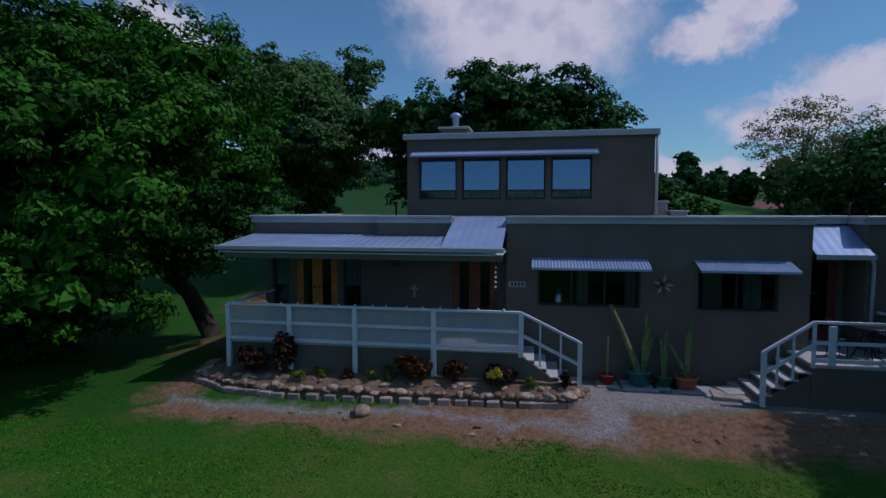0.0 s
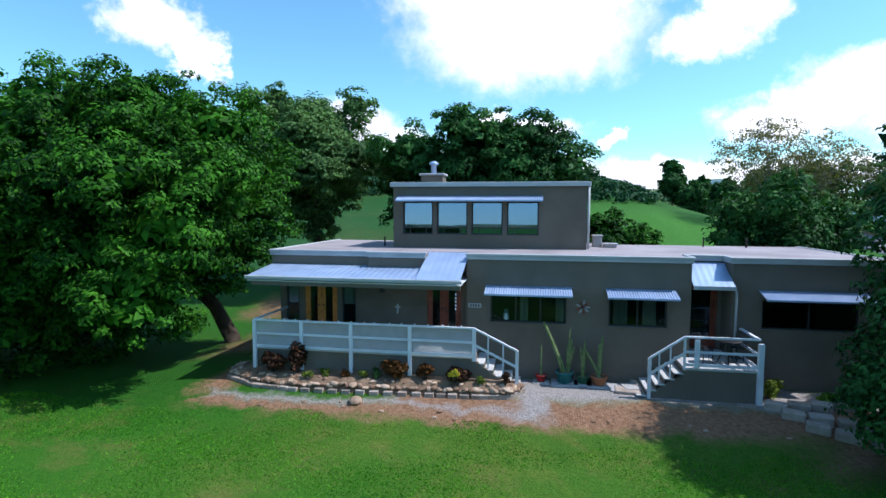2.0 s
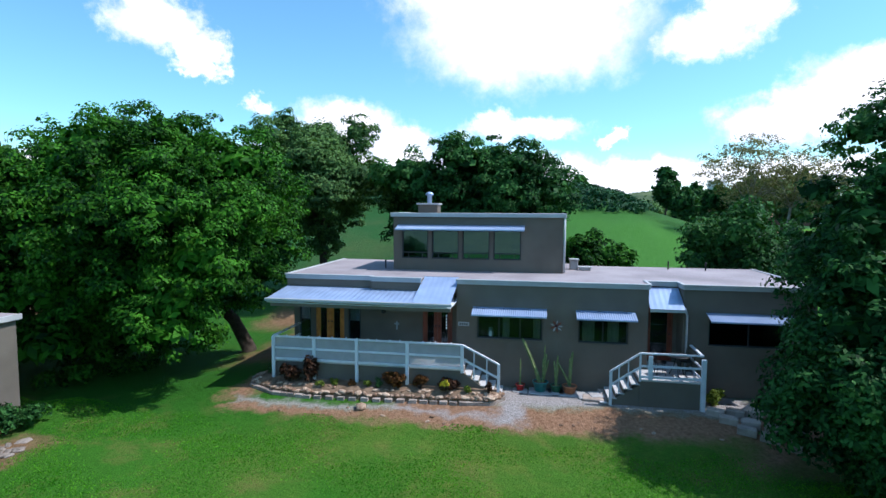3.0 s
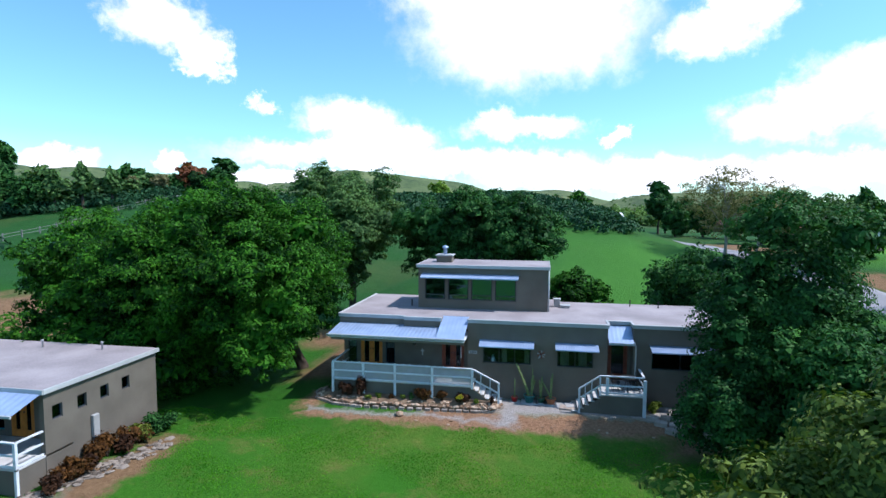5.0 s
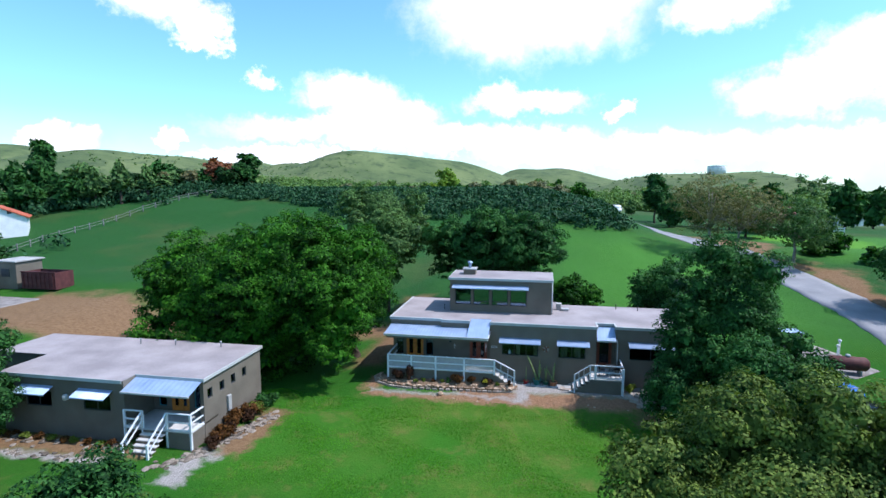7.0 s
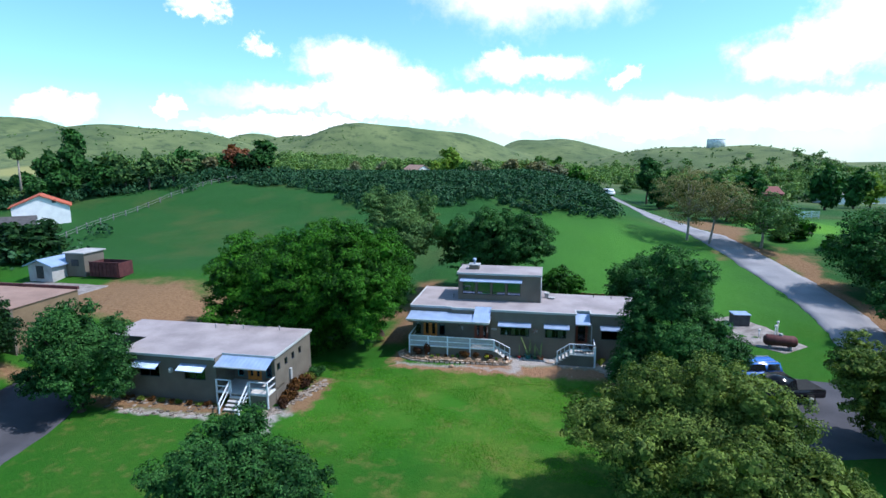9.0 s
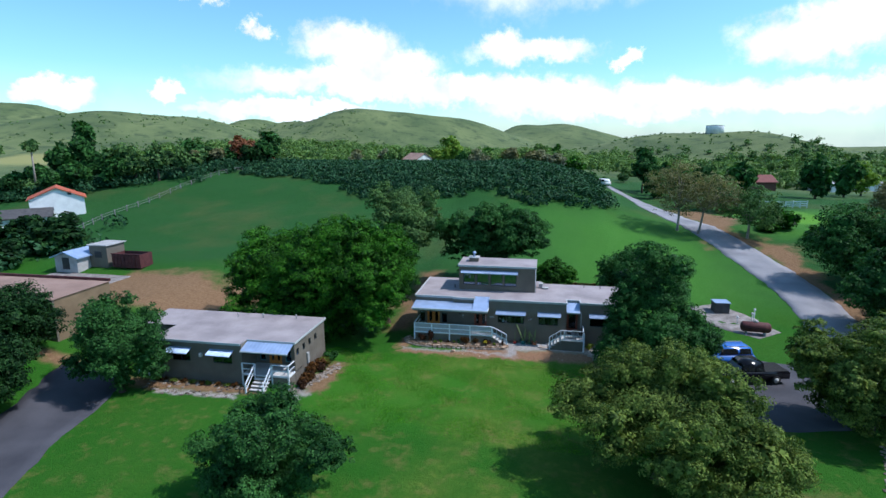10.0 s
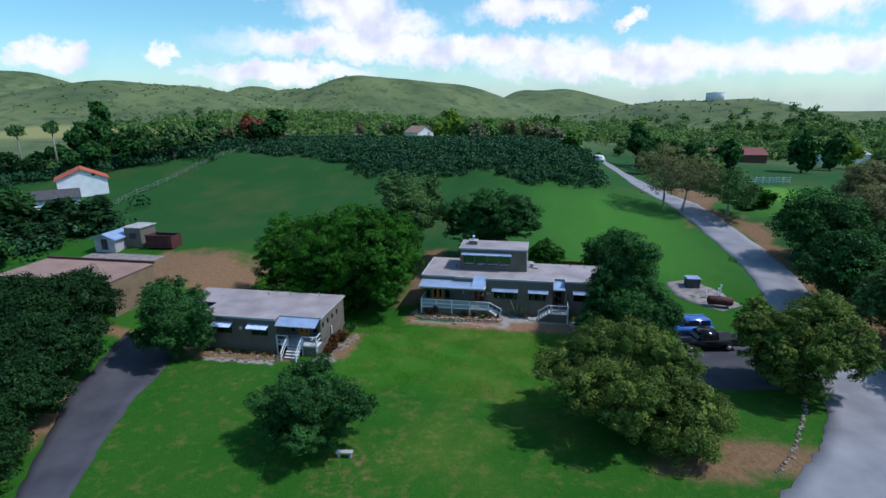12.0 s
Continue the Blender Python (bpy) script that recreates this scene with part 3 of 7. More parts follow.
def ribbon(name, stops, mat, label, category, lift=0.05, skirt=0.12):
    """A lane draped over the land; stops are (x, y, width)."""
    s = np.array(stops, float)
    t = np.concatenate([[0], np.cumsum(np.hypot(*np.diff(s[:, :2], axis=0).T))])
    # smooth through the stops
    u = np.arange(0, t[-1], 0.8)
    k = np.clip(np.searchsorted(t, u, side="right") - 1, 0, len(t) - 2)
    f = ((u - t[k]) / (t[k + 1] - t[k]))[:, None]
    p0, p1, p2, p3 = s[np.clip(k - 1, 0, None)], s[k], s[k + 1], s[np.clip(k + 2, None, len(s) - 1)]
    c = 0.5 * (2 * p1 + (p2 - p0) * f + (2 * p0 - 5 * p1 + 4 * p2 - p3) * f ** 2 + (3 * p1 - p0 - 3 * p2 + p3) * f ** 3)
    d = np.gradient(c[:, :2], axis=0)
    d /= np.linalg.norm(d, axis=1)[:, None]
    nrm = np.stack([-d[:, 1], d[:, 0]], 1)
    rng = np.random.default_rng(5)
    cols = []
    offs = np.linspace(-0.5, 0.5, 7)
    edge = 1 + 0.03 * rng.standard_normal((len(c), 2))
    for j, o in enumerate(offs):
        w = c[:, 2] * o * (edge[:, 0] if j == 0 else edge[:, 1] if j == 6 else 1)
        q = c[:, :2] + nrm * w[:, None]
        cols.append(np.column_stack([q, land(q[:, 0], q[:, 1]) + lift]))
    lo, hi = cols[0].copy(), cols[-1].copy()
    lo[:, 2] -= skirt
    hi[:, 2] -= skirt
    cols = [lo, *cols, hi]
    m = len(cols)
    co = np.stack(cols, 1).reshape(-1, 3)
    i = (np.arange(len(c) - 1)[:, None] * m + np.arange(m - 1)[None]).ravel()
    me = quick_mesh(name, co, np.stack([i, i + m, i + m + 1, i + 1], 1))
    return tagged(part_mesh(name, me, mat), label, category, kind="structure")


ribbon("road", [(4, -95, 6.4), (6, -62, 6.4), (9.5, -46, 6.4), (15.5, -33, 6.4), (23.5, -24.5, 6.2), (29.2, -15.5, 6), (31.8, -5, 5.6), (33.4, 8, 5.4), (34.0, 19, 5.4), (32.4, 32, 5.2), (29.6, 46, 5), (26.6, 60, 4.8), (23.8, 78, 4.6), (20.5, 98, 4.4), (16, 125, 4.4), (13, 160, 4.4), (16, 210, 4.4), (14, 280, 4.4)],
       ASPHALT, "worn grey asphalt lane winding up past the meadow", "road")
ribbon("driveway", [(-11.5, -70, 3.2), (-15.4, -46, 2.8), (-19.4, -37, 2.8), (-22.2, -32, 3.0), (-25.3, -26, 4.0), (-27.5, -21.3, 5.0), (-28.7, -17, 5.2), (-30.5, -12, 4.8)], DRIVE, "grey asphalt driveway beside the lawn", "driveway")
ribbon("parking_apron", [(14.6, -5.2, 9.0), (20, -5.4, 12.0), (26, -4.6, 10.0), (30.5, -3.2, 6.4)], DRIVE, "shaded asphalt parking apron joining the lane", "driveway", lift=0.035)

# ---------------------------------------------------------------- windows, doors, awnings (shared by the houses)


def window(parent, x0, x1, z0, z1, y, panes, frame_mat=DARK, glass=GLASS, sill=True, low_bar=0.0, dress=None, lab=""):
    """A window in a wall that faces -y, its outer face at y."""
    w = part("window", box(x0, x1, y + 0.05, y + 0.11, z0, z0 + 0.05), frame_mat, parent, lab or "dark framed window")
    part("top_frame", box(x0, x1, y + 0.05, y + 0.11, z1 - 0.05, z1), frame_mat, w)
    for k in range(panes + 1):
        xm = x0 + (x1 - x0 - 0.05) * k / panes
        part("mullion", box(xm, xm + 0.05, y + 0.052, y + 0.108, z0 + 0.05, z1 - 0.05), frame_mat, w)
    for k in range(panes):
        a, b = x0 + (x1 - x0 - 0.05) * k / panes + 0.05, x0 + (x1 - x0 - 0.05) * (k + 1) / panes
        lo = z0 + 0.05
        if low_bar:
            part("transom", box(a, b, y + 0.053, y + 0.107, z0 + low_bar, z0 + low_bar + 0.045), frame_mat, w)
            g = part("pane", box(a, b, y + 0.075, y + 0.083, lo, z0 + low_bar), glass, w)
            g.visible_shadow = False
            part("vent_bar", box((a + b) / 2 - 0.32, (a + b) / 2 - 0.29, y + 0.06, y + 0.10, lo, z0 + low_bar), frame_mat, w)
            part("vent_bar", box((a + b) / 2 + 0.29, (a + b) / 2 + 0.32, y + 0.06, y + 0.10, lo, z0 + low_bar), frame_mat, w)
            lo = z0 + low_bar + 0.045
        g = part("pane", pane_sheet(a, b, y + 0.068, y + 0.068 + (0.032 if low_bar else 0.004), lo, z1 - 0.05), glass, w)
        g.visible_shadow = False
    if dress:
        for a, b, m, drop in dress:
            n = max(6, int((b - a) / 0.05))
            bm = bmesh.new()
            cols = [[bm.verts.new((a + (b - a) * i / n, y + 0.145 + 0.02 * math.sin(i * 1.9), z)) for z in (z1 - 0.03, z1 - 0.03 - (z1 - z0) * drop)] for i in range(n + 1)]
            for p, q in zip(cols, cols[1:]):
                bm.faces.new((p[0], q[0], q[1], p[1]))
            part("curtain", bm, m, w, "hanging cream curtain")
    if sill:
        part("sill", box(x0 - 0.05, x1 + 0.05, y - 0.03, y + 0.05, z0 - 0.06, z0 - 0.003, 0.008), STUCCO, w)
    return w


def pane_sheet(a, b, y0, y1, z0, z1):
    """A pane 8 mm thick that leans from y0 at its foot to y1 at its head."""
    bm = bmesh.new()
    vs = [bm.verts.new((x, y + d, z)) for d in (0, 0.008) for x, y, z in ((a, y0, z0), (b, y0, z0), (b, y1, z1), (a, y1, z1))]
    for f in ((0, 1, 2, 3), (7, 6, 5, 4), (0, 4, 5, 1), (1, 5, 6, 2), (2, 6, 7, 3), (3, 7, 4, 0)):
        bm.faces.new([vs[i] for i in f])
    return bm


def side_trim(parent, x, y, z0, z1):
    part("trim", box(x - 0.04, x + 0.04, y - 0.025, y + 0.04, z0, z1, 0.006), STUCCO_GUEST, parent)


def awning(parent, x0, x1, y, z_top, z_low, out, lab="corrugated metal window awning"):
    a = part("awning", sheet(x0, x1, y - 0.003, z_top, y - out, z_low), METAL, parent, lab)
    part("front_edge", box(x0, x1, y - out - 0.012, y - out + 0.012, z_low - 0.055, z_low - 0.008), METAL, a)
    return a


def panel_door(parent, x0, x1, z0, z1, y, mat, leaves=2):
    d = part("door", box(x0 - 0.07, x1 + 0.07, y + 0.03, y + 0.09, z1, z1 + 0.08), mat, parent, "wooden glazed double door")
    for x in (x0 - 0.07, x1):
        part("jamb", box(x, x + 0.07, y + 0.03, y + 0.09, z0, z1), mat, d)
    w = (x1 - x0) / leaves
    for k in range(leaves):
        a, b = x0 + k * w, x0 + (k + 1) * w
        leaf = part("door_leaf", wall_run("x", a + 0.005, b - 0.005, z0 + 0.01, z1 - 0.01, y + 0.04, y + 0.085, [(a + 0.15, b - 0.15, z0 + 0.28, z1 - 0.16)]), mat, d)
        g = part("pane", box(a + 0.15, b - 0.15, y + 0.058, y + 0.066, z0 + 0.28, z1 - 0.16), GLASS, leaf)
        g.visible_shadow = False
        hx = b - 0.08 if k == 0 else a + 0.08
        part("handle", lathe([(0.015, 0), (0.03, 0.01), (0.03, 0.05), (0.012, 0.06)], 10, at=(hx, y + 0.015, z0 + 0.98)), BLACK_IRON, leaf)
    return d


def steps(parent, horizontal, x0, dx, rise, run, count, top, a0, a1):
    """Solid treads going down from x0 (along x or y) by run each."""
    for k in range(count):
        p, q = sorted((x0 + dx * run * k, x0 + dx * run * (k + 1)))
        z = top - rise * (k + 1)
        bm = box(p - 0.02, q + 0.02, a0, a1, z - 0.045, z, 0.008) if horizontal else box(a0, a1, p - 0.02, q + 0.02, z - 0.045, z, 0.008)
        part("tread", bm, PORCH_FLOOR, parent)
        bm = box(q - 0.03 if dx < 0 else p, q if dx < 0 else p + 0.03, a0 + 0.02, a1 - 0.02, z, z + rise - 0.046) if horizontal else box(a0 + 0.02, a1 - 0.02, q - 0.03 if dx < 0 else p, q if dx < 0 else p + 0.03, z, z + rise - 0.046)
        part("riser", bm, STUCCO, parent)


# ---------------------------------------------------------------- the main house
BASE, FLOOR, ROOF_Z = -0.35, 1.12, 4.10
XL, XR = -6.95, 12.4


def main_house():
    H = thing("main_house", "grey-brown stucco house with flat pale roof and upper storey", "house")
    T = 0.2
    w1, w2, w3 = (0.78, 3.18, 1.95, 2.86), (4.47, 6.2, 1.95, 2.86), (8.96, 11.6, 1.98, 2.88)
    part("front_wall", wall_run("x", 0, 6.87, BASE, ROOF_Z - 0.02, 0, T, [w1, w2]), STUCCO, H)
    part("right_wing_wall", wall_run("x", 8.1, XR, BASE, ROOF_Z - 0.02, 0.25, 0.45, [w3]), STUCCO, H)
    part("entry_side_wall", wall_run("y", 0.2, 1.35, BASE, ROOF_Z - 0.02, 6.67, 6.87), STUCCO, H)
    part("entry_side_wall", wall_run("y", 0.45, 1.35, BASE, ROOF_Z - 0.02, 8.1, 8.3), STUCCO, H)
    part("entry_wall", wall_run("x", 6.87, 8.1, BASE, ROOF_Z - 0.02, 1.15, 1.35, [(7.0, 7.97, FLOOR, FLOOR + 2.06)]), STUCCO, H)
    part("porch_wall", wall_run("x", XL, 0, BASE, ROOF_Z - 0.25, 0.9, 1.1, [(-6.72, -6.22, 1.35, 3.05), (-6.0, -4.78, FLOOR, FLOOR + 2.06), (-4.6, -4.08, 1.35, 3.05), (-1.5, -0.3, FLOOR, FLOOR + 2.06)]), STUCCO, H)
    part("porch_end_wall", wall_run("y", 0.2, 0.9, BASE, ROOF_Z - 0.02, 0.0, 0.2), STUCCO, H)
    part("left_wall", wall_run("y", 1.1, 7.0, BASE, ROOF_Z - 0.02, XL, XL + T), STUCCO, H)
    part("right_wall", wall_run("y", 0.45, 6.2, BASE, ROOF_Z - 0.02, XR - T, XR), STUCCO, H)
    part("rear_wall", wall_run("x", XL + T, 4.6, BASE, ROOF_Z - 0.02, 6.8, 7.0), STUCCO, H)
    part("rear_wall", wall_run("x", 4.6, XR - T, BASE, ROOF_Z - 0.02, 6.0, 6.2), STUCCO, H)
    part("rear_return", wall_run("y", 6.2, 7.0, BASE, ROOF_Z - 0.02, 4.6, 4.8), STUCCO, H)
    # upstands above the porch roof
    part("upstand", wall_run("x", XL, -3.35, 3.35, ROOF_Z - 0.02, 0.32, 0.5), STUCCO, H)
    part("upstand", wall_run("x", -3.35, -1.42, 3.35, ROOF_Z - 0.02, 0.08, 0.5), STUCCO, H)
    part("upstand_end", wall_run("y", 0.5, 1.1, 3.35, ROOF_Z - 0.02, XL, XL + T), STUCCO, H)
    # roof deck
    for x0, x1, y0, y1 in ((XL - 0.04, -3.35, 0.30, 7.04), (-3.35, -1.40, 0.06, 7.04), (-1.40, 0, 0.75, 7.04), (0, 4.62, -0.03, 7.04), (4.62, 6.87, -0.03, 6.24), (6.87, 8.1, 1.0, 6.24), (8.1, XR + 0.04, 0.22, 6.24)):
        part("roof_deck", box(x0, x1, y0, y1, ROOF_Z - 0.02, ROOF_Z + 0.02), ROOF, H, "pale pinkish coated flat roof")
    # two-step metal edging
    def edge(x0, x1, y0, y1):
        e = part("roof_edging", box(x0, x1, y0, y1, ROOF_Z - 0.14, ROOF_Z - 0.022, 0.01), FASCIA, H, "pale grey metal roof edging")
        part("drip_lip", box(x0 - 0.03, x1 + 0.03, y0 - 0.035, y1 + 0.035, ROOF_Z - 0.02, ROOF_Z + 0.055, 0.012), FASCIA, e)
    edge(0.0, 6.90, -0.06, -0.003)
    edge(8.06, XR + 0.05, 0.19, 0.247)
    edge(XL - 0.05, -3.36, 0.26, 0.317)
    edge(-3.36, -1.38, 0.02, 0.077)
    edge(6.875, 6.93, 0.03, 1.1)
    edge(8.04, 8.097, 0.3, 1.1)
    edge(XL - 0.06, XL - 0.003, 0.36, 7.0)
    edge(XR + 0.003, XR + 0.06, 0.28, 6.2)
    edge(6.95, 8.02, 0.94, 0.997)
    # ground floor windows
    w = window(H, *w1, 0.0, 3, dress=[(1.72, 1.98, CURTAIN, 1.0), (2.85, 3.1, CURTAIN, 1.0)])
    for x in (w1[0] - 0.05, w1[1] + 0.05):
        side_trim(w, x, 0, w1[2] - 0.03, w1[3])
    w = window(H, *w2, 0.0, 2, dress=[(4.62, 5.05, CURTAIN, 1.0), (5.5, 5.9, CURTAIN, 1.0)])
    for x in (w2[0] - 0.05, w2[1] + 0.05):
        side_trim(w, x, 0, w2[2] - 0.03, w2[3])
    window(H, *w3, 0.25, 2)
    awning(H, 0.62, 3.33, 0.0, 3.13, 2.95, 0.62)
    awning(H, 4.36, 6.42, 0.0, 3.13, 2.95, 0.62)
    awning(H, 8.85, 11.75, 0.25, 3.16, 2.98, 0.62)
    # porch doors and side lights
    panel_door(H, -5.96, -4.82, FLOOR, FLOOR + 2.04, 0.9, WOOD)
    panel_door(H, -1.46, -0.34, FLOOR, FLOOR + 2.04, 0.9, RED_WOOD)
    window(H, -6.72, -6.22, 1.35, 3.05, 0.9, 1, dress=[(-6.7, -6.24, BLIND, 0.5)])
    window(H, -4.6, -4.08, 1.35, 3.05, 0.9, 1, dress=[(-4.58, -4.1, BLIND, 0.5)])
    panel_door(H, 7.04, 7.93, FLOOR, FLOOR + 2.04, 1.15, RED_WOOD, 1)
    # porch roof
    pr = part("porch_roof", sheet(XL + 0.02, -1.41, 0.30, 3.66, -1.45, 3.44, pitch=0.2, depth=0.006), METAL, H, "pale galvanised metal porch roof")
    part("ramp_sheet", sheet(-1.405, -0.01, 0.78, 4.12, -1.45, 3.455, pitch=0.2, depth=0.0025), METAL, pr)
    part("gutter", box(XL - 0.02, 0.04, -1.54, -1.452, 3.34, 3.45, 0.015), FASCIA, pr)
    part("soffit", box(XL + 0.02, -0.01, -1.44, 0.88, 3.27, 3.30), WHITE, pr)
    part("eave_beam", box(XL + 0.15, -0.02, -1.40, -1.30, 3.14, 3.268), STUCCO, pr)
    part("cheek", box(-1.42, -1.39, 0.1, 0.75, 3.5, 4.08), STUCCO, pr)
    er = part("entry_roof", sheet(6.9, 8.07, 0.96, 3.92, -0.12, 3.30, pitch=0.2, depth=0.0025), METAL, H, "small sloping metal entry roof")
    part("entry_fascia", box(6.9, 8.09, -0.16, -0.122, 3.19, 3.30), FASCIA, er)
    part("downspout", tube([(8.14, 0.2, 3.3), (8.2, 0.14, 3.05), (8.2, 0.14, 0.9)], [0.04] * 3), FASCIA, er)
    # upper storey
    tx0, tx1, ty0, ty1, tz = -3.22, 4.0, 2.85, 6.3, 6.52
    slots = [(-2.84, -1.68), (-1.52, -0.36), (-0.20, 0.96), (1.12, 2.28)]
    ops = [(a, b, 4.62, 5.86) for a, b in slots]
    part("upper_front_wall", wall_run("x", tx0, tx1, ROOF_Z + 0.02, tz, ty0, ty0 + T, ops), STUCCO, H)
    part("upper_rear_wall", wall_run("x", tx0, tx1, ROOF_Z + 0.02, tz, ty1 - T, ty1), STUCCO, H)
    for x in (tx0, tx1 - T):
        part("upper_side_wall", wall_run("y", ty0 + T, ty1 - T, ROOF_Z + 0.02, tz, x, x + T), STUCCO, H)
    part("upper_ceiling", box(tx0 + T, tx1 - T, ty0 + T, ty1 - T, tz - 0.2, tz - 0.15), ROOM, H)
    part("upper_roof", box(tx0 - 0.08, tx1 + 0.08, ty0 - 0.1, ty1 + 0.08, tz, tz + 0.05), ROOF, H, "pale pinkish coated flat roof")
    for e in ((tx0 - 0.1, tx1 + 0.1, ty0 - 0.14, ty0 - 0.103), (tx0 - 0.12, tx0 - 0.083, ty0 - 0.1, ty1 + 0.08), (tx1 + 0.083, tx1 + 0.12, ty0 - 0.1, ty1 + 0.08)):
        part("roof_edging", box(*e, tz - 0.1, tz + 0.07, 0.01), FASCIA, H)
    for a, b in slots:
        w = window(H, a, b, 4.62, 5.86, ty0, 1, glass=GLASS_TOWER, sill=False, low_bar=0.24)
    for a, b in slots:
        for x in (a - 0.04, b + 0.04):
            side_trim(H, x, ty0, 4.58, 5.88)
    awning(H, -3.02, 2.42, ty0, 6.08, 5.92, 0.5, "long corrugated metal awning over the upper windows")
    part("downspout", tube([(tx1 + 0.05, ty0 - 0.06, tz - 0.1), (tx1 + 0.05, ty0 - 0.06, ROOF_Z + 0.05)], [0.045] * 2), FASCIA, H)
    # chimney
    ch = part("chimney", box(-2.45, -1.55, 4.3, 5.1, tz + 0.05, tz + 0.42, 0.02), STUCCO, H, "stucco chimney with metal flue")
    part("cap", box(-2.52, -1.48, 4.23, 5.17, tz + 0.42, tz + 0.50, 0.015), FASCIA, ch)
    part("flue", lathe([(0.11, 0), (0.11, 0.36), (0.19, 0.37), (0.19, 0.44), (0.06, 0.52)], 16, at=(-2.0, 4.7, tz + 0.5)), METAL, ch)
    # inside: floor and dividing walls, with the dimness put into their colour
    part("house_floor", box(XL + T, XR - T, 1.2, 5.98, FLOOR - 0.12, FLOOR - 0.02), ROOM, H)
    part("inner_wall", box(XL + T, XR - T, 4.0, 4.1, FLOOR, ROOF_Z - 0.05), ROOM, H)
    return H


main_house()


def roof_unit(x, y, w, d, h, label):
    u = thing("roof_vent", label, "roof vent", at=(x, y, ROOF_Z + 0.02))
    part("body", box(-w / 2, w / 2, -d / 2, d / 2, 0, h, 0.02), CONCRETE, u)
    part("cap", box(-w / 2 - 0.04, w / 2 + 0.04, -d / 2 - 0.04, d / 2 + 0.04, h, h + 0.05, 0.01), FASCIA, u)


roof_unit(4.55, 4.6, 0.35, 0.35, 0.42, "small grey metal box vent on the flat roof")
roof_unit(5.0, 4.3, 0.5, 0.3, 0.12, "low grey roof vent beside the upper storey")
for vx, vy in ((8.7, 5.4), (10.2, 5.2), (-3.7, 3.3)):
    v = thing("vent_pipe", "thin metal vent pipe on the flat roof", "vent pipe", "roof vent pipes", at=(vx, vy, ROOF_Z + 0.02))
    part("pipe", lathe([(0.03, 0), (0.03, 0.32), (0.045, 0.33), (0.045, 0.37)], 10), BLACK_IRON, v)


def railing(parent, pts, z0, h, mids=(0.5,), low=True):
    """Rails through pts = [(x, y, z), ...] above each point."""
    for a, b in zip(pts, pts[1:]):
        a, b = Vector(a), Vector(b)
        u = Vector((0, 0, 1))
        part("top_rail", beam(a + u * h, b + u * h, 0.09, 0.05), WHITE, parent)
        for f in mids:
            part("mid_rail", beam(a + u * h * f, b + u * h * f, 0.035, 0.07), WHITE, parent)
        if low:
            part("low_rail", beam(a + u * 0.06, b + u * 0.06, 0.035, 0.08), WHITE, parent)


def porch():
    P = thing("porch", "raised porch with white railing, screen panels and side steps", "porch")
    y0 = -1.36
    part("plinth", wall_run("x", XL + 0.2, 0.42, BASE, FLOOR - 0.06, y0, y0 + 0.15), STUCCO, P, "grey stucco plinth")
    part("plinth_end", wall_run("y", y0 + 0.15, 0.88, BASE, FLOOR - 0.06, XL + 0.2, XL + 0.35), STUCCO, P)
    part("deck_floor", box(XL + 0.18, 0.42, y0 - 0.04, 0.88, FLOOR - 0.058, FLOOR, 0.01), PORCH_FLOOR, P, "pale painted porch floor")
    xs = [-6.68, -5.08, -3.44, -1.56, 0.42]
    for x in xs:
        part("post", box(x - 0.055, x + 0.055, y0 - 0.15, y0 - 0.043, -0.25 if x < 0 else FLOOR - 0.1, FLOOR + 0.88, 0.008), WHITE, P)
    yr = y0 - 0.10
    railing(P, [(xs[0], yr, FLOOR), (xs[-1], yr, FLOOR)], FLOOR, 0.9, (0.52,))
    for a, b in zip(xs, xs[1:]):
        part("screen_panel", box(a + 0.06, b - 0.06, yr + 0.03, yr + 0.036, FLOOR + 0.03, FLOOR + 0.86), SCREEN, P, "greyish see-through screen panel")
    part("end_rail", beam((xs[0], yr, FLOOR + 0.9), (xs[0], 0.85, FLOOR + 0.9), 0.09, 0.05), WHITE, P)
    part("end_rail", beam((xs[0], yr, FLOOR + 0.45), (xs[0], 0.85, FLOOR + 0.45), 0.035, 0.07), WHITE, P)
    # steps down towards the gravel
    steps(P, True, 0.42, 1, 0.18, 0.27, 5, FLOOR + 0.0, y0, -0.1)
    bm = bmesh.new()
    prof = [(0.42, -0.3), (1.74, -0.3), (1.74, 0.1), (0.44, FLOOR - 0.1), (0.42, FLOOR - 0.1)]
    f = [[bm.verts.new((x, y, z)) for x, z in prof] for y in (y0 - 0.02, y0 + 0.12)]
    bm.faces.new(f[0]), bm.faces.new(f[1][::-1])
    for i in range(5):
        bm.faces.new((f[0][i], f[1][i], f[1][(i + 1) % 5], f[0][(i + 1) % 5]))
    bmesh.ops.recalc_face_normals(bm, faces=bm.faces)
    part("stair_cheek", bm, STUCCO, P)
    a, b = Vector((0.42, yr, FLOOR)), Vector((1.70, yr, 0.50))
    railing(P, [tuple(a), tuple(b)], 0, 0.9, (0.45,), low=False)
    for t_, nm in ((0.33, "baluster"), (0.68, "baluster"), (1.0, "newel")):
        q = a.lerp(b, t_)
        r = 0.045 if nm == "newel" else 0.02
        part(nm, box(q.x - r, q.x + r, yr - r, yr + r, q.z - 0.1, q.z + 0.9), WHITE, P)
    rng = random.Random(4)
    for k in range(16):
        x = -6.5 + k * 0.43 + rng.uniform(-0.1, 0.1)
        part("rail_light", lathe([(0.025, 0), (0.03, 0.03), (0.012, 0.05)], 8, at=(x, yr, FLOOR + 0.925)), WHITE, P)
    return P


porch()


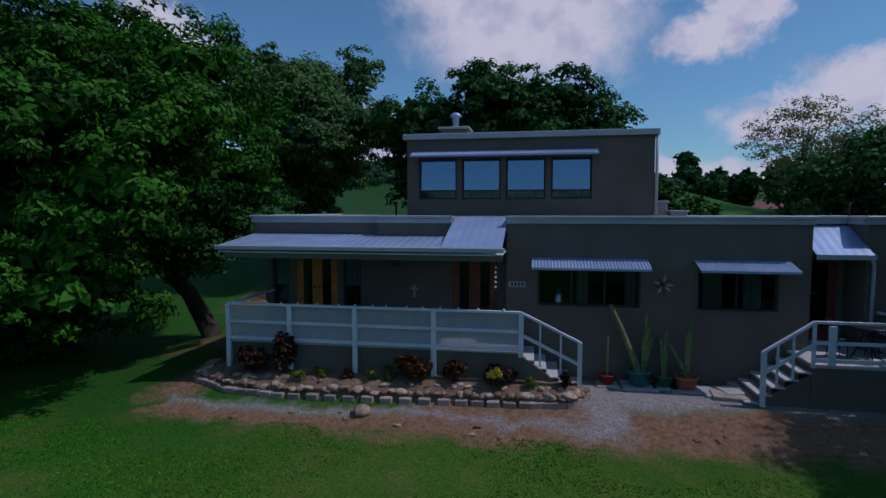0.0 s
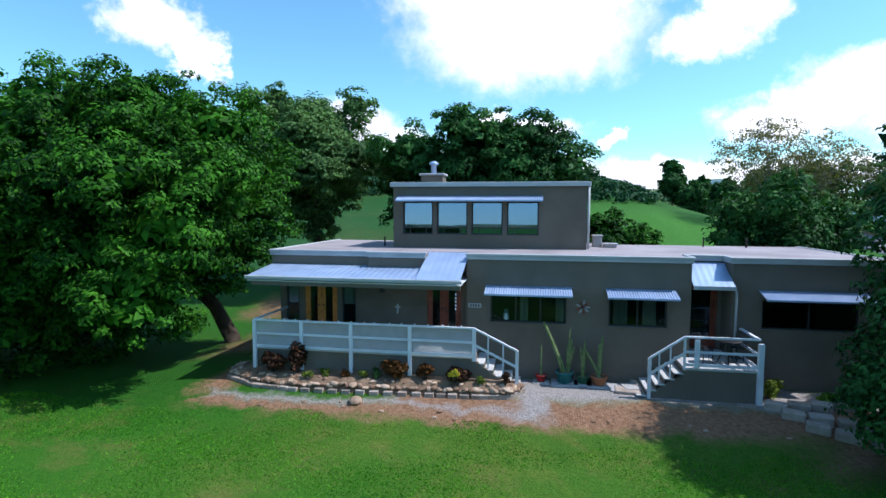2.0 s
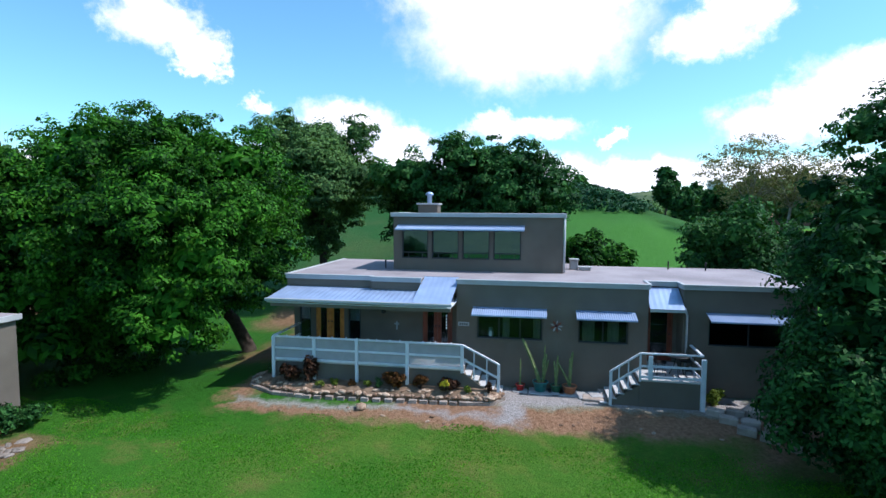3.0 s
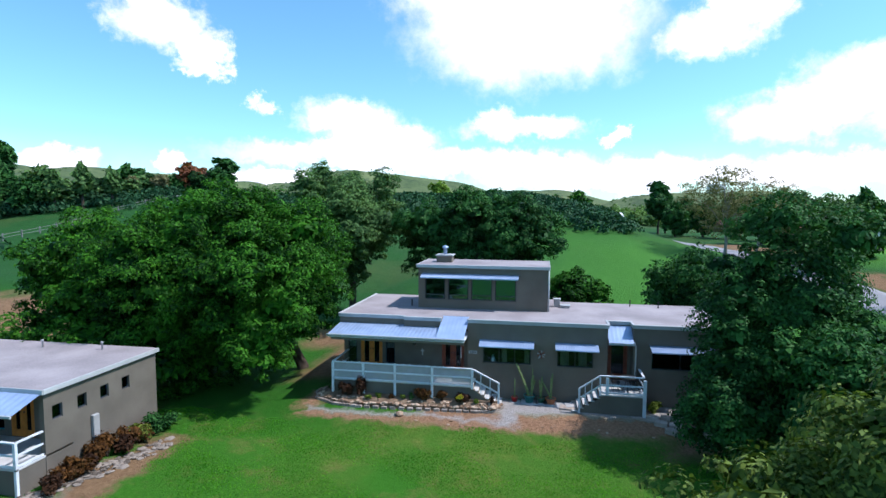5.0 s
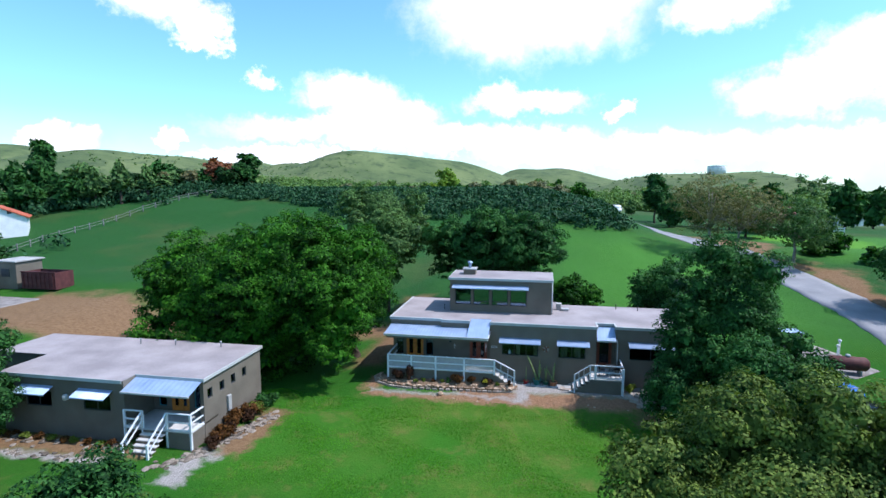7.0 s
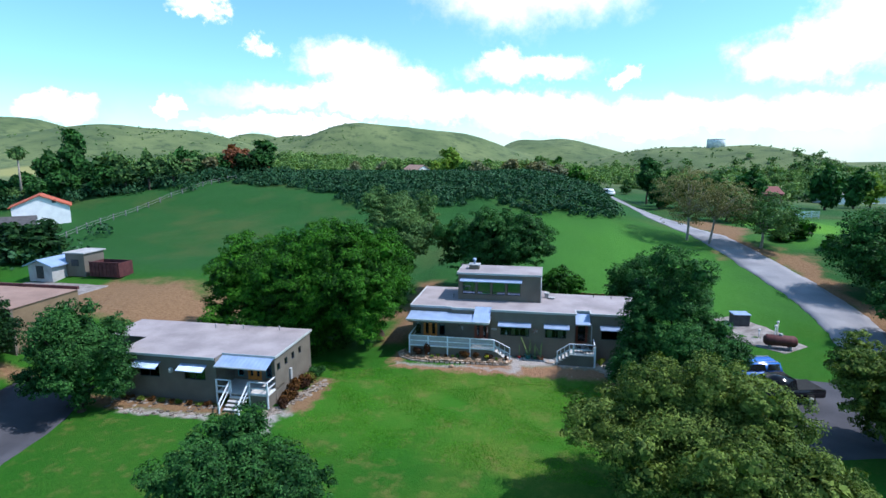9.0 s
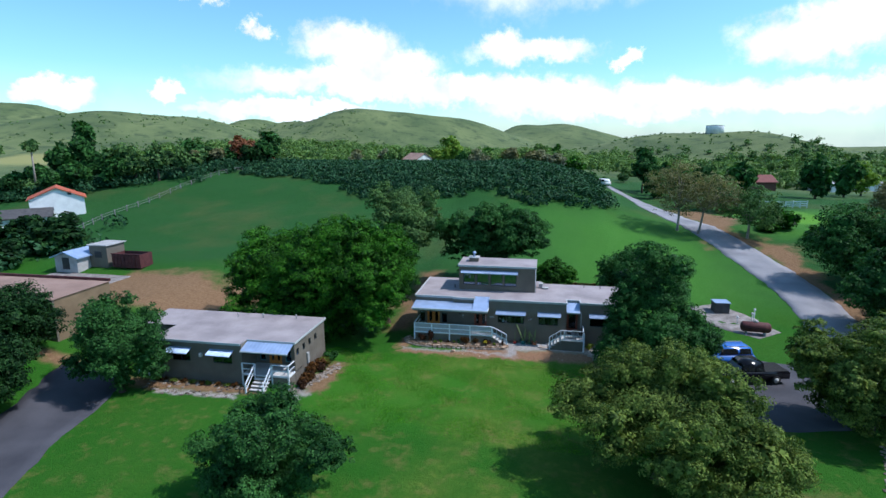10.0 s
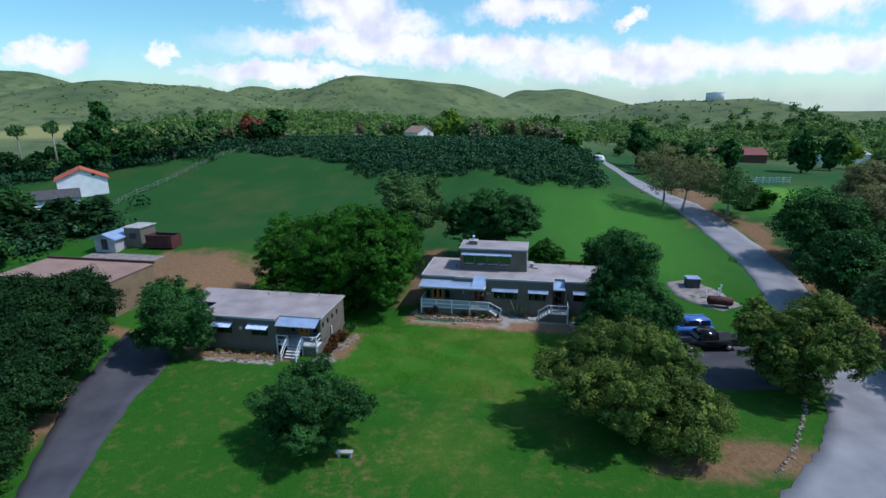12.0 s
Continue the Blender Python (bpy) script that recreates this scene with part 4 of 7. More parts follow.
def entry_landing():
    P = thing("entry_landing", "raised entry landing with white railing and steps", "landing")
    x0, x1, y0, y1 = 6.42, 8.42, -1.22, 1.13
    part("plinth", wall_run("x", x0, x1 - 0.05, BASE, FLOOR - 0.1, y0, y0 + 0.15), STUCCO, P)
    part("plinth_side", wall_run("y", y0 + 0.15, 0.24, BASE, FLOOR - 0.1, x1 - 0.2, x1 - 0.05), STUCCO, P)
    bm = box(x0, x1, y0 - 0.03, -0.003, FLOOR - 0.098, FLOOR - 0.03, 0.01)
    box(6.875, 8.095, -0.003, y1, FLOOR - 0.098, FLOOR - 0.03, bm=bm)
    part("landing_floor", bm, PORCH_FLOOR, P, "pale painted landing floor")
    yr = y0 - 0.02
    railing(P, [(x0, yr, FLOOR), (x1 - 0.05, yr, FLOOR)], 0, 0.86, (0.5,))
    railing(P, [(x1 - 0.05, yr, FLOOR), (x1 - 0.05, 0.2, FLOOR)], 0, 0.86, (0.5,))
    part("post", box(x1 - 0.08, x1 + 0.06, y0 - 0.13, y0 + 0.01, BASE, FLOOR + 0.75, 0.01), WHITE, P)
    part("post", box(x0 + 0.25, x0 + 0.39, y0 - 0.10, y0 - 0.035, FLOOR - 0.02, FLOOR + 0.8, 0.01), WHITE, P)
    part("post", box(x0 - 0.03, x0 + 0.03, yr - 0.03, yr + 0.03, FLOOR - 0.1, FLOOR + 0.86), WHITE, P)
    steps(P, True, x0, -1, 0.175, 0.25, 5, FLOOR - 0.03, y0, -0.05)
    bm = bmesh.new()
    prof = [(x0 - 0.003, BASE), (x0 - 0.003, FLOOR - 0.26), (5.30, 0.16), (5.30, BASE)]
    f = [[bm.verts.new((px, yy, pz)) for px, pz in prof] for yy in (y0 + 0.03, y0 + 0.14)]
    bm.faces.new(f[0]), bm.faces.new(f[1][::-1])
    for i in range(4):
        bm.faces.new((f[0][i], f[1][i], f[1][(i + 1) % 4], f[0][(i + 1) % 4]))
    bmesh.ops.recalc_face_normals(bm, faces=bm.faces)
    part("stair_cheek", bm, STUCCO, P)
    a, b = Vector((x0, yr, FLOOR)), Vector((5.48, yr, 0.46))
    railing(P, [tuple(a), tuple(b)], 0, 0.86, (0.45,), low=False)
    for t_ in (0.4, 0.72):
        q = a.lerp(b, t_)
        part("baluster", box(q.x - 0.02, q.x + 0.02, yr - 0.02, yr + 0.02, q.z - 0.1, q.z + 0.86), WHITE, P)
    part("newel", box(b.x - 0.045, b.x + 0.045, yr - 0.045, yr + 0.045, 0.0, b.z + 0.86), WHITE, P)
    return P


entry_landing()

# ---------------------------------------------------------------- the guest house


def guest_house():
    G = thing("guest_house", "beige stucco guest house with flat pale roof", "house")
    x0, xm, x1, y0, yp, y1, z0, z1, fl = -25.4, -17.85, -13.95, -11.72, -9.6, -5.0, -0.6, 3.18, 0.78
    wa, wb = (-23.9, -22.3, 1.45, 2.3), (-20.35, -18.7, 1.45, 2.3)
    part("front_wall", wall_run("x", x0, xm, z0, z1, y0, y0 + 0.2, [wa, wb]), STUCCO_GUEST, G)
    part("porch_return", wall_run("y", y0 + 0.2, yp, z0, z1, xm - 0.2, xm), STUCCO_GUEST, G)
    part("porch_wall", wall_run("x", xm, x1 - 0.2, z0, z1, yp, yp + 0.2, [(-17.55, -17.05, 1.0, 2.6), (-16.75, -15.65, fl, fl + 2.05), (-15.35, -14.85, 1.0, 2.6)]), STUCCO_GUEST, G)
    sq = [(y - 0.22, y + 0.22, 1.95, 2.5) for y in (-10.2, -9.1, -8.0, -6.85)]
    part("side_wall", wall_run("y", -10.75, y1, z0, z1, x1 - 0.2, x1, sq), STUCCO_GUEST, G)
    part("left_wall", wall_run("y", y0 + 0.2, y1, z0, z1, x0, x0 + 0.2), STUCCO_GUEST, G)
    part("rear_wall", wall_run("x", x0 + 0.2, x1 - 0.2, z0, z1, y1 - 0.2, y1), STUCCO_GUEST, G)
    bm = box(x0 - 0.1, xm, y0 - 0.12, y1 + 0.12, z1, z1 + 0.05)
    box(xm, x1 + 0.1, -10.85, y1 + 0.12, z1, z1 + 0.05, bm=bm)
    part("roof_deck", bm, ROOF, G, "pale pinkish coated flat roof")
    for e in ((x0 - 0.12, xm + 0.02, y0 - 0.16, y0 - 0.123), (xm + 0.022, x1 + 0.12, -10.89, -10.853), (x1 + 0.103, x1 + 0.14, -10.85, y1 + 0.12)):
        part("roof_edging", box(*e, z1 - 0.12, z1 + 0.07, 0.01), FASCIA, G)
    for y in (-10.2, -9.1, -8.0, -6.85):
        f = part("side_window", box(x1 - 0.12, x1 - 0.06, y - 0.22, y + 0.22, 1.95, 1.99), DARK, G, "small dark square window")
        part("top_frame", box(x1 - 0.12, x1 - 0.06, y - 0.22, y + 0.22, 2.46, 2.5), DARK, f)
        g = part("pane", box(x1 - 0.1, x1 - 0.09, y - 0.22, y + 0.22, 1.99, 2.46), GLASS, f)
        g.visible_shadow = False
    for w_ in (wa, wb):
        window(G, *w_, y0, 2, sill=False)
    awning(G, -24.1, -22.1, y0, 2.62, 2.36, 0.65)
    awning(G, -20.55, -18.5, y0, 2.62, 2.36, 0.65)
    part("wall_lamp", lathe([(0.12, 0), (0.16, 0.05), (0.16, 0.25), (0.06, 0.32)], 12, at=(-21.3, y0 - 0.1, 1.95)), FASCIA, G)
    aw = part("porch_awning", sheet(xm + 0.02, x1 + 0.02, -10.86, 3.1, -11.95, 2.72, pitch=0.3, depth=0.006), METAL, G, "blue-grey metal porch awning")
    part("gutter", box(xm + 0.02, x1 + 0.02, -12.03, -11.955, 2.62, 2.72, 0.01), FASCIA, aw)
    panel_door(G, -16.71, -15.69, fl, fl + 2.03, yp, WOOD)
    teal = material("teal_frame", (0.05, 0.22, 0.26), (0.08, 0.30, 0.34), 0.5, 3, 30, 0.05)
    window(G, -17.55, -17.05, 1.0, 2.6, yp, 1, frame_mat=teal, sill=False)
    window(G, -15.35, -14.85, 1.0, 2.6, yp, 1, frame_mat=teal, sill=False)
    part("meter_box", box(x1 + 0.003, x1 + 0.15, -8.75, -8.45, 0.6, 1.5, 0.02), CONCRETE, G)
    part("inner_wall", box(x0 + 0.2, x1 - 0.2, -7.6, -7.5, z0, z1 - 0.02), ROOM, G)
    for vx, vy in ((-21.5, -6.0), (-16.2, -5.6), (-19.2, -5.8)):
        part("vent_pipe", lathe([(0.04, 0), (0.04, 0.3), (0.06, 0.31), (0.06, 0.36)], 10, at=(vx, vy, z1 + 0.05)), FASCIA, G)
    # porch
    part("porch_plinth", box(-15.3, x1 - 0.02, -11.85, -10.76, z0, fl - 0.06), STUCCO_GUEST, G)
    part("porch_floor", box(xm + 0.003, x1, -11.9, yp - 0.003, fl - 0.058, fl), PORCH_FLOOR, G)
    for pts in ([(-15.35, -11.85, fl), (x1 - 0.05, -11.85, fl)], [(x1 - 0.05, -11.85, fl), (x1 - 0.05, -10.8, fl)], [(xm + 0.05, -11.85, fl), (-16.75, -11.85, fl)], [(-15.35, -11.85, fl), (-15.35, -13.3, -0.25)], [(-16.75, -11.85, fl), (-16.75, -13.3, -0.25)]):
        railing(G, pts, 0, 0.92, (0.5,), low=pts[0][2] == pts[1][2])
    for px, py, pz in ((-15.35, -11.85, fl), (x1 - 0.05, -11.85, fl), (xm + 0.05, -11.85, fl), (-16.75, -11.85, fl), (-15.35, -13.3, -0.25), (-16.75, -13.3, -0.25)):
        part("post", box(px - 0.05, px + 0.05, py - 0.05, py + 0.05, min(pz, 0) - 0.35, pz + 0.93), WHITE, G)
    steps(G, False, -11.9, -1, 0.17, 0.26, 6, fl, -16.7, -15.4)
    # rear wing, mostly behind the driveway oak
    part("wing_wall", wall_run("x", x0 - 3.6, x0, z0, z1, -8.7, -8.5), STUCCO_GUEST, G)
    part("wing_wall", wall_run("y", -8.5, y1, z0, z1, x0 - 3.6, x0 - 3.4), STUCCO_GUEST, G)
    part("wing_wall", wall_run("x", x0 - 3.4, x0, z0, z1, y1 - 0.2, y1), STUCCO_GUEST, G)
    part("wing_roof", box(x0 - 3.7, x0 - 0.1, -8.8, y1 + 0.12, z1, z1 + 0.05), ROOF, G, "pale pinkish coated flat roof")
    # side deck rail at the far end
    for pts in ([(-27.2, -11.6, 0.6), (x0 - 0.05, -11.6, 0.6)],):
        railing(G, pts, 0, 0.9, (0.33, 0.66))
    for px in (-27.2, -26.3, x0 - 0.05):
        part("post", box(px - 0.05, px + 0.05, -11.65, -11.55, -0.5, 1.52), WHITE, G)
    return G


guest_house()

# ---------------------------------------------------------------- trees


def leaf_cloud(lobes, count, size, rng, inner=0.7, sprays=26, tight=0.3, core=0.14):
    """Leaf sprays gathered into twigs over the skins of overlapping lobes (cx, cy, cz, rx, ry, rz). Returns coordinates and quads."""
    lobes = np.array(lobes, float)
    area = (lobes[:, 3] * lobes[:, 4] + lobes[:, 3] * lobes[:, 5] + lobes[:, 4] * lobes[:, 5])
    m = sprays * len(lobes) * 2
    pick = rng.choice(len(lobes), m, p=area / area.sum())
    d = rng.standard_normal((m, 3))
    d /= np.linalg.norm(d, axis=1)[:, None]
    r = inner + (1.08 - inner) * rng.random(m) ** 0.6
    p = lobes[pick, :3] + d * lobes[pick, 3:] * r[:, None]
    keep = np.ones(m, bool)
    for k in range(len(lobes)):
        q = (p - lobes[k, :3]) / lobes[k, 3:]
        keep &= (np.einsum("ij,ij->i", q, q) > 0.42) | (pick == k)
    p, d, pick = p[keep], d[keep], pick[keep]
    rad = lobes[pick, 3:].mean(1) * tight * rng.uniform(0.6, 1.35, len(p))
    who = rng.choice(len(p), count, p=rad ** 2 / (rad ** 2).sum())
    e = rng.standard_normal((count, 3))
    e /= np.linalg.norm(e, axis=1)[:, None]
    e[:, 2] = np.where(e[:, 2] < -0.3, -e[:, 2] * 0.6, e[:, 2])
    at = p[who] + e * np.array([1.1, 1.1, 0.9]) * (rad[who] * (0.62 + 0.42 * rng.random(count)))[:, None]
    nrm = e * 1.1 + d[who] * 0.4 + rng.standard_normal((count, 3)) * 0.36 + np.array([0, 0, 0.25])
    nrm /= np.linalg.norm(nrm, axis=1)[:, None]
    a = np.cross(nrm, rng.standard_normal((count, 3)))
    a /= np.linalg.norm(a, axis=1)[:, None]
    b = np.cross(nrm, a)
    s = size * rng.uniform(0.6, 1.3, count)[:, None]
    # larger overlapping leaf bunches in the shade inside each lobe
    deep = np.arange(count) < count * core
    home = rng.choice(len(lobes), count, p=area / area.sum())
    hollow = lobes[home, :3] + e * lobes[home, 3:] * (0.66 * np.sqrt(rng.random(count)))[:, None]
    at = np.where(deep[:, None], hollow, at)
    s = np.where(deep[:, None], s * 2.6, s)
    co = np.stack([at - a * s, at - b * s * 0.5, at + a * s, at + b * s * 0.5 + nrm * s * 0.2], 1).reshape(-1, 3)
    return co, np.arange(count * 4).reshape(-1, 4)


def crown_lobes(rx, ry, z0, z1, n, rng, spread=0.66, size=(0.30, 0.46)):
    """Lobes that fill a crown between z0 and z1 about the trunk's foot."""
    out = []
    cz, rz = (z0 + z1) / 2, (z1 - z0) / 2
    for k in range(n):
        d = rng.standard_normal(3)
        d /= np.linalg.norm(d)
        f = spread * rng.uniform(0.65, 1.08)
        s = rng.uniform(*size)
        out.append((d[0] * rx * f, d[1] * ry * f, cz + d[2] * rz * f * 0.95, rx * s, ry * s, min(rz * s * 1.15, rx * s)))
    out.append((0, 0, cz, rx * 0.5, ry * 0.5, rz * 0.55))
    return out


def tree(name, label, x, y, rx, ry, z0, z1, count, size, leaf, bark=BARK, lobes=16, seed=1, trunk=0.3, limbs=6, lean=(0, 0), spread=0.66, lsize=(0.30, 0.46), inner=0.7, turn=0, category="tree", group="", extra=(), sprays=26, tight=0.3, core=0.14):
    """A tree with a tapered, limbed trunk and a ragged leafy crown; heights are above its foot."""
    rng = np.random.default_rng(seed)
    t = thing(name, label, category, group, at=(x, y, float(land(x, y)) - 0.08), turn=turn)
    lb = crown_lobes(rx, ry, z0, z1, lobes, rng, spread, lsize)
    lb = [(a + lean[0], b + lean[1], *r) for a, b, *r in lb] + list(extra)
    fork = z0 + (z1 - z0) * 0.18
    bm = tube([(0, 0, -0.1), (0.05, 0.03, 0.25), (lean[0] * 0.2 + 0.12, lean[1] * 0.2, fork * 0.55), (lean[0] * 0.5, lean[1] * 0.5, fork)], [trunk * 1.5, trunk * 1.05, trunk * 0.85, trunk * 0.7], 10)
    base = Vector((lean[0] * 0.5, lean[1] * 0.5, fork * 0.94))
    for k in range(min(limbs, len(lb) - 1)):
        e = Vector(lb[k][:3])
        m1 = base.lerp(e, 0.45) + Vector((0, 0, 0.12 * (z1 - z0) * rng.uniform(-0.3, 1)))
        tube([base, m1, e], [trunk * 0.5, trunk * 0.3, trunk * 0.08], 7, bm)
    part("trunk", bm, bark, t)
    co, q = leaf_cloud(lb, count, size, rng, inner, sprays, tight, core)
    part_mesh("crown", quick_mesh("crown", co, q), leaf, t)
    return t


oak_low = [(-0.8, -4.0, 2.2, 1.7, 1.6, 1.3), (-2.6, -3.6, 2.6, 1.7, 1.7, 1.4), (-4.4, -3.2, 2.8, 1.8, 1.8, 1.5), (0.4, -2.6, 3.6, 1.6, 1.6, 1.3), (1.2, -1.8, 4.2, 1.7, 1.7, 1.5), (1.6, -2.2, 6.0, 1.7, 1.7, 1.6), (0.2, -3.8, 5.4, 1.9, 1.8, 1.6), (1.6, -2.8, 8.7, 1.8, 1.8, 1.7), (0.4, -3.4, 7.4, 1.9, 1.8, 1.7), (-3.4, -3.4, 1.3, 1.9, 1.8, 1.2), (-5.8, -3.2, 1.4, 2.0, 1.8, 1.3), (-6.6, -2.6, 3.2, 1.9, 1.9, 1.6),
           (-2.4, -2.4, 10.4, 1.7, 1.6, 1.2), (-4.4, -2.2, 10.2, 1.7, 1.7, 1.2), (-0.6, -1.8, 9.8, 1.6, 1.6, 1.3), (1.0, -1.6, 9.2, 1.5, 1.5, 1.3), (-6.2, -2.4, 9.6, 1.7, 1.7, 1.3), (-2.0, -4.2, 8.8, 1.9, 1.7, 1.5),
           (-4.2, -4.6, 8.4, 1.9, 1.7, 1.5), (1.8, -1.0, 7.4, 1.5, 1.5, 1.5), (2.2, -1.2, 5.0, 1.4, 1.4, 1.2), (-7.4, -3.0, 7.4, 1.9, 1.9, 1.7), (-6.6, -4.0, 5.2, 1.9, 1.9, 1.7), (-3.0, -5.4, 5.6, 1.8, 1.6, 1.5), (-4.8, -5.6, 3.4, 1.8, 1.5, 1.4), (-2.2, -6.6, 6.8, 1.9, 1.7, 1.5), (-4.4, -7.0, 5.8, 1.9, 1.7, 1.5), (-0.6, -5.4, 7.6, 1.7, 1.6, 1.4), (-6.0, -7.0, 7.2, 1.9, 1.8, 1.6), (-1.2, -6.0, 4.4, 1.6, 1.5, 1.2), (1.8, -6.2, 5.2, 1.6, 1.5, 1.4), (0.9, -6.8, 3.6, 1.5, 1.4, 1.2), (2.1, -5.0, 6.6, 1.6, 1.5, 1.4), (0.5, -6.6, 6.8, 1.6, 1.5, 1.4), (1.2, -7.2, 2.8, 1.2, 1.2, 0.9)]
tree("oak_tree", "broad bright green oak spreading low beside the house", -11.0, 4.2, 5.4, 5.2, 1.3, 11.4, 190000, 0.088, LEAF_OAK, lobes=46, seed=3, trunk=0.34, lean=(-2.7, -2.2), limbs=10, spread=0.86, lsize=(0.19, 0.31), extra=oak_low, sprays=13, tight=0.31, inner=0.82)
tree("oak_tree", "broad bright green oak behind the guest house", -20.4, 1.0, 6.2, 5.6, 0.6, 10.8, 125000, 0.10, LEAF_OAK, lobes=54, seed=5, trunk=0.36, limbs=8, spread=0.84, lsize=(0.16, 0.28), extra=[(5.0, -3.4, 1.5, 1.8, 1.7, 1.3), (1.6, -4.2, 1.3, 1.9, 1.7, 1.2), (2.2, -4.0, 2.6, 1.8, 1.7, 1.5), (-0.6, -4.4, 2.3, 1.8, 1.7, 1.5), (-3.2, -3.8, 2.6, 1.8, 1.7, 1.5), (4.0, -3.0, 3.4, 1.8, 1.8, 1.6)], sprays=13, tight=0.31, inner=0.82)
tree("oak_tree", "tall grey-green oak behind the larger oaks", -11.6, 15.0, 5.0, 4.5, 2.6, 13.6, 84000, 0.11, LEAF_GREY, lobes=34, seed=7, trunk=0.3, limbs=12, spread=0.86, lsize=(0.16, 0.28), sprays=20)
tree("oak_tree", "dark green oak standing behind the house", -1.4, 14.0, 6.2, 4.6, 1.4, 10.6, 80000, 0.115, LEAF_DARK, lobes=40, seed=9, trunk=0.3, limbs=8, spread=0.84, lsize=(0.16, 0.28), extra=[(-3.8, -1.2, 7.9, 1.8, 1.8, 1.3), (5.0, -0.8, 6.8, 1.8, 1.8, 1.5), (3.4, -1.0, 8.4, 1.8, 1.8, 1.3)], sprays=13, tight=0.31, inner=0.8)
tree("oak_tree", "dark green tree behind the end of the house", 13.4, 10.0, 3.6, 3.2, 0.6, 7.0, 24000, 0.11, LEAF_DARK, lobes=28, seed=20, trunk=0.2, limbs=6, spread=0.82, lsize=(0.18, 0.3))
tree("small_tree", "small bushy green tree behind the house", 5.9, 11.0, 2.2, 2.0, 0.3, 5.6, 14000, 0.12, LEAF_OAK, lobes=12, seed=10, trunk=0.1, limbs=4)
tree("oak_tree", "dark green oak beside the end of the house", 13.7, -3.2, 3.7, 3.9, 1.0, 10.6, 90000, 0.085, LEAF_DARK, lobes=38, seed=12, trunk=0.26, limbs=7, spread=0.84, lsize=(0.17, 0.30), extra=[(-2.2, -0.6, 2.4, 1.6, 1.5, 1.7), (-1.7, -1.8, 1.4, 1.5, 1.5, 1.3), (-2.1, 0.3, 4.5, 1.5, 1.5, 1.7), (-0.6, -2.6, 2.2, 1.8, 1.6, 1.6), (0.8, -2.4, 3.4, 1.8, 1.8, 1.6), (-3.1, -1.2, 1.6, 1.4, 1.4, 1.3), (-2.9, -2.3, 2.5, 1.4, 1.4, 1.3), (-2.6, -1.4, 4.0, 1.3, 1.3, 1.2), (-1.4, -3.2, 1.4, 1.5, 1.4, 1.2)], sprays=13, tight=0.31, inner=0.8)
tree("oak_tree", "low dark green oak by the parking apron", 14.3, -6.4, 3.9, 3.4, 0.5, 6.5, 66000, 0.09, LEAF_DARK, lobes=34, seed=13, trunk=0.22, limbs=6, spread=0.84, lsize=(0.17, 0.30))
tree("olive_tree", "large olive-green tree on the lawn", 11.4, -18.2, 5.5, 5.4, 0.1, 7.3, 140000, 0.076, LEAF_OLIVE, extra=[(5.0, -1.2, 2.2, 1.7, 1.7, 1.4), (4.4, -2.4, 3.4, 1.7, 1.7, 1.4), (3.6, -3.6, 1.8, 1.7, 1.6, 1.3), (-4.2, 0.6, 4.8, 1.5, 1.5, 1.2)], lobes=48, seed=14, trunk=0.3, limbs=7, spread=0.86, lsize=(0.15, 0.27), sprays=13, tight=0.31, inner=0.8)
tree("olive_tree", "round olive-green tree beside the lane", 26.0, -10.4, 4.7, 4.5, 0.2, 8.3, 84000, 0.095, LEAF_OLIVE, lobes=44, seed=15, trunk=0.26, limbs=6, spread=0.85, lsize=(0.16, 0.28), sprays=13, tight=0.31, inner=0.8)
tree("small_oak", "small dark green oak on the open lawn", -8.9, -24.0, 4.1, 3.6, 0.2, 6.0, 74000, 0.07, LEAF_DARK, lobes=38, seed=16, trunk=0.2, limbs=7, spread=0.86, lsize=(0.15, 0.28), sprays=13, tight=0.31, inner=0.78)
tree("oak_tree", "round green oak beside the driveway and guest house", -26.2, -14.6, 3.5, 3.4, 0.3, 8.0, 56000, 0.085, LEAF_DARK, lobes=34, seed=17, trunk=0.22, limbs=6, spread=0.84, lsize=(0.17, 0.3))
tree("spring_tree", "sparse rusty tree beside the lane", 25.6, 43.5, 5.2, 4.8, 2.4, 10.6, 8500, 0.13, LEAF_BROWN, PALE_BARK, lobes=22, seed=18, trunk=0.2, limbs=18, inner=0.3, spread=0.8, sprays=14, core=0)
tree("spring_tree", "leaning rusty-green tree beside the lane", 28.4, 42.0, 4.6, 4.4, 2.6, 9.6, 6500, 0.13, LEAF_BROWN, PALE_BARK, lobes=20, seed=28, trunk=0.17, limbs=16, inner=0.3, spread=0.8, sprays=14, core=0, lean=(1.2, 0.4))
tree("spring_tree", "thin green-brown tree across the lane", 35.0, 40.5, 4.8, 4.4, 1.8, 8.2, 11000, 0.16, LEAF_GREY, PALE_BARK, lobes=20, seed=19, trunk=0.2, limbs=16, inner=0.3, spread=0.8, sprays=14, core=0)
# trees along the driveway, with shade put into their leaf colour
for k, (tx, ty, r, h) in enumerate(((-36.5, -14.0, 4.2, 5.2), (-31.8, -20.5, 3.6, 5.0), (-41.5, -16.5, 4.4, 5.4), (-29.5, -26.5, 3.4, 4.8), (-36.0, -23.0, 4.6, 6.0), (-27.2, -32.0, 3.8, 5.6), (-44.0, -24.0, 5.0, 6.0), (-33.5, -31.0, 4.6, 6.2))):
    tree("shade_tree", "dense tree at the driveway edge, coloured dark as if shaded", tx, ty, r, r, 0.2, h, 24000, 0.115, LEAF_SHADE, lobes=20, seed=30 + k, trunk=0.2, limbs=5, group="driveway trees")
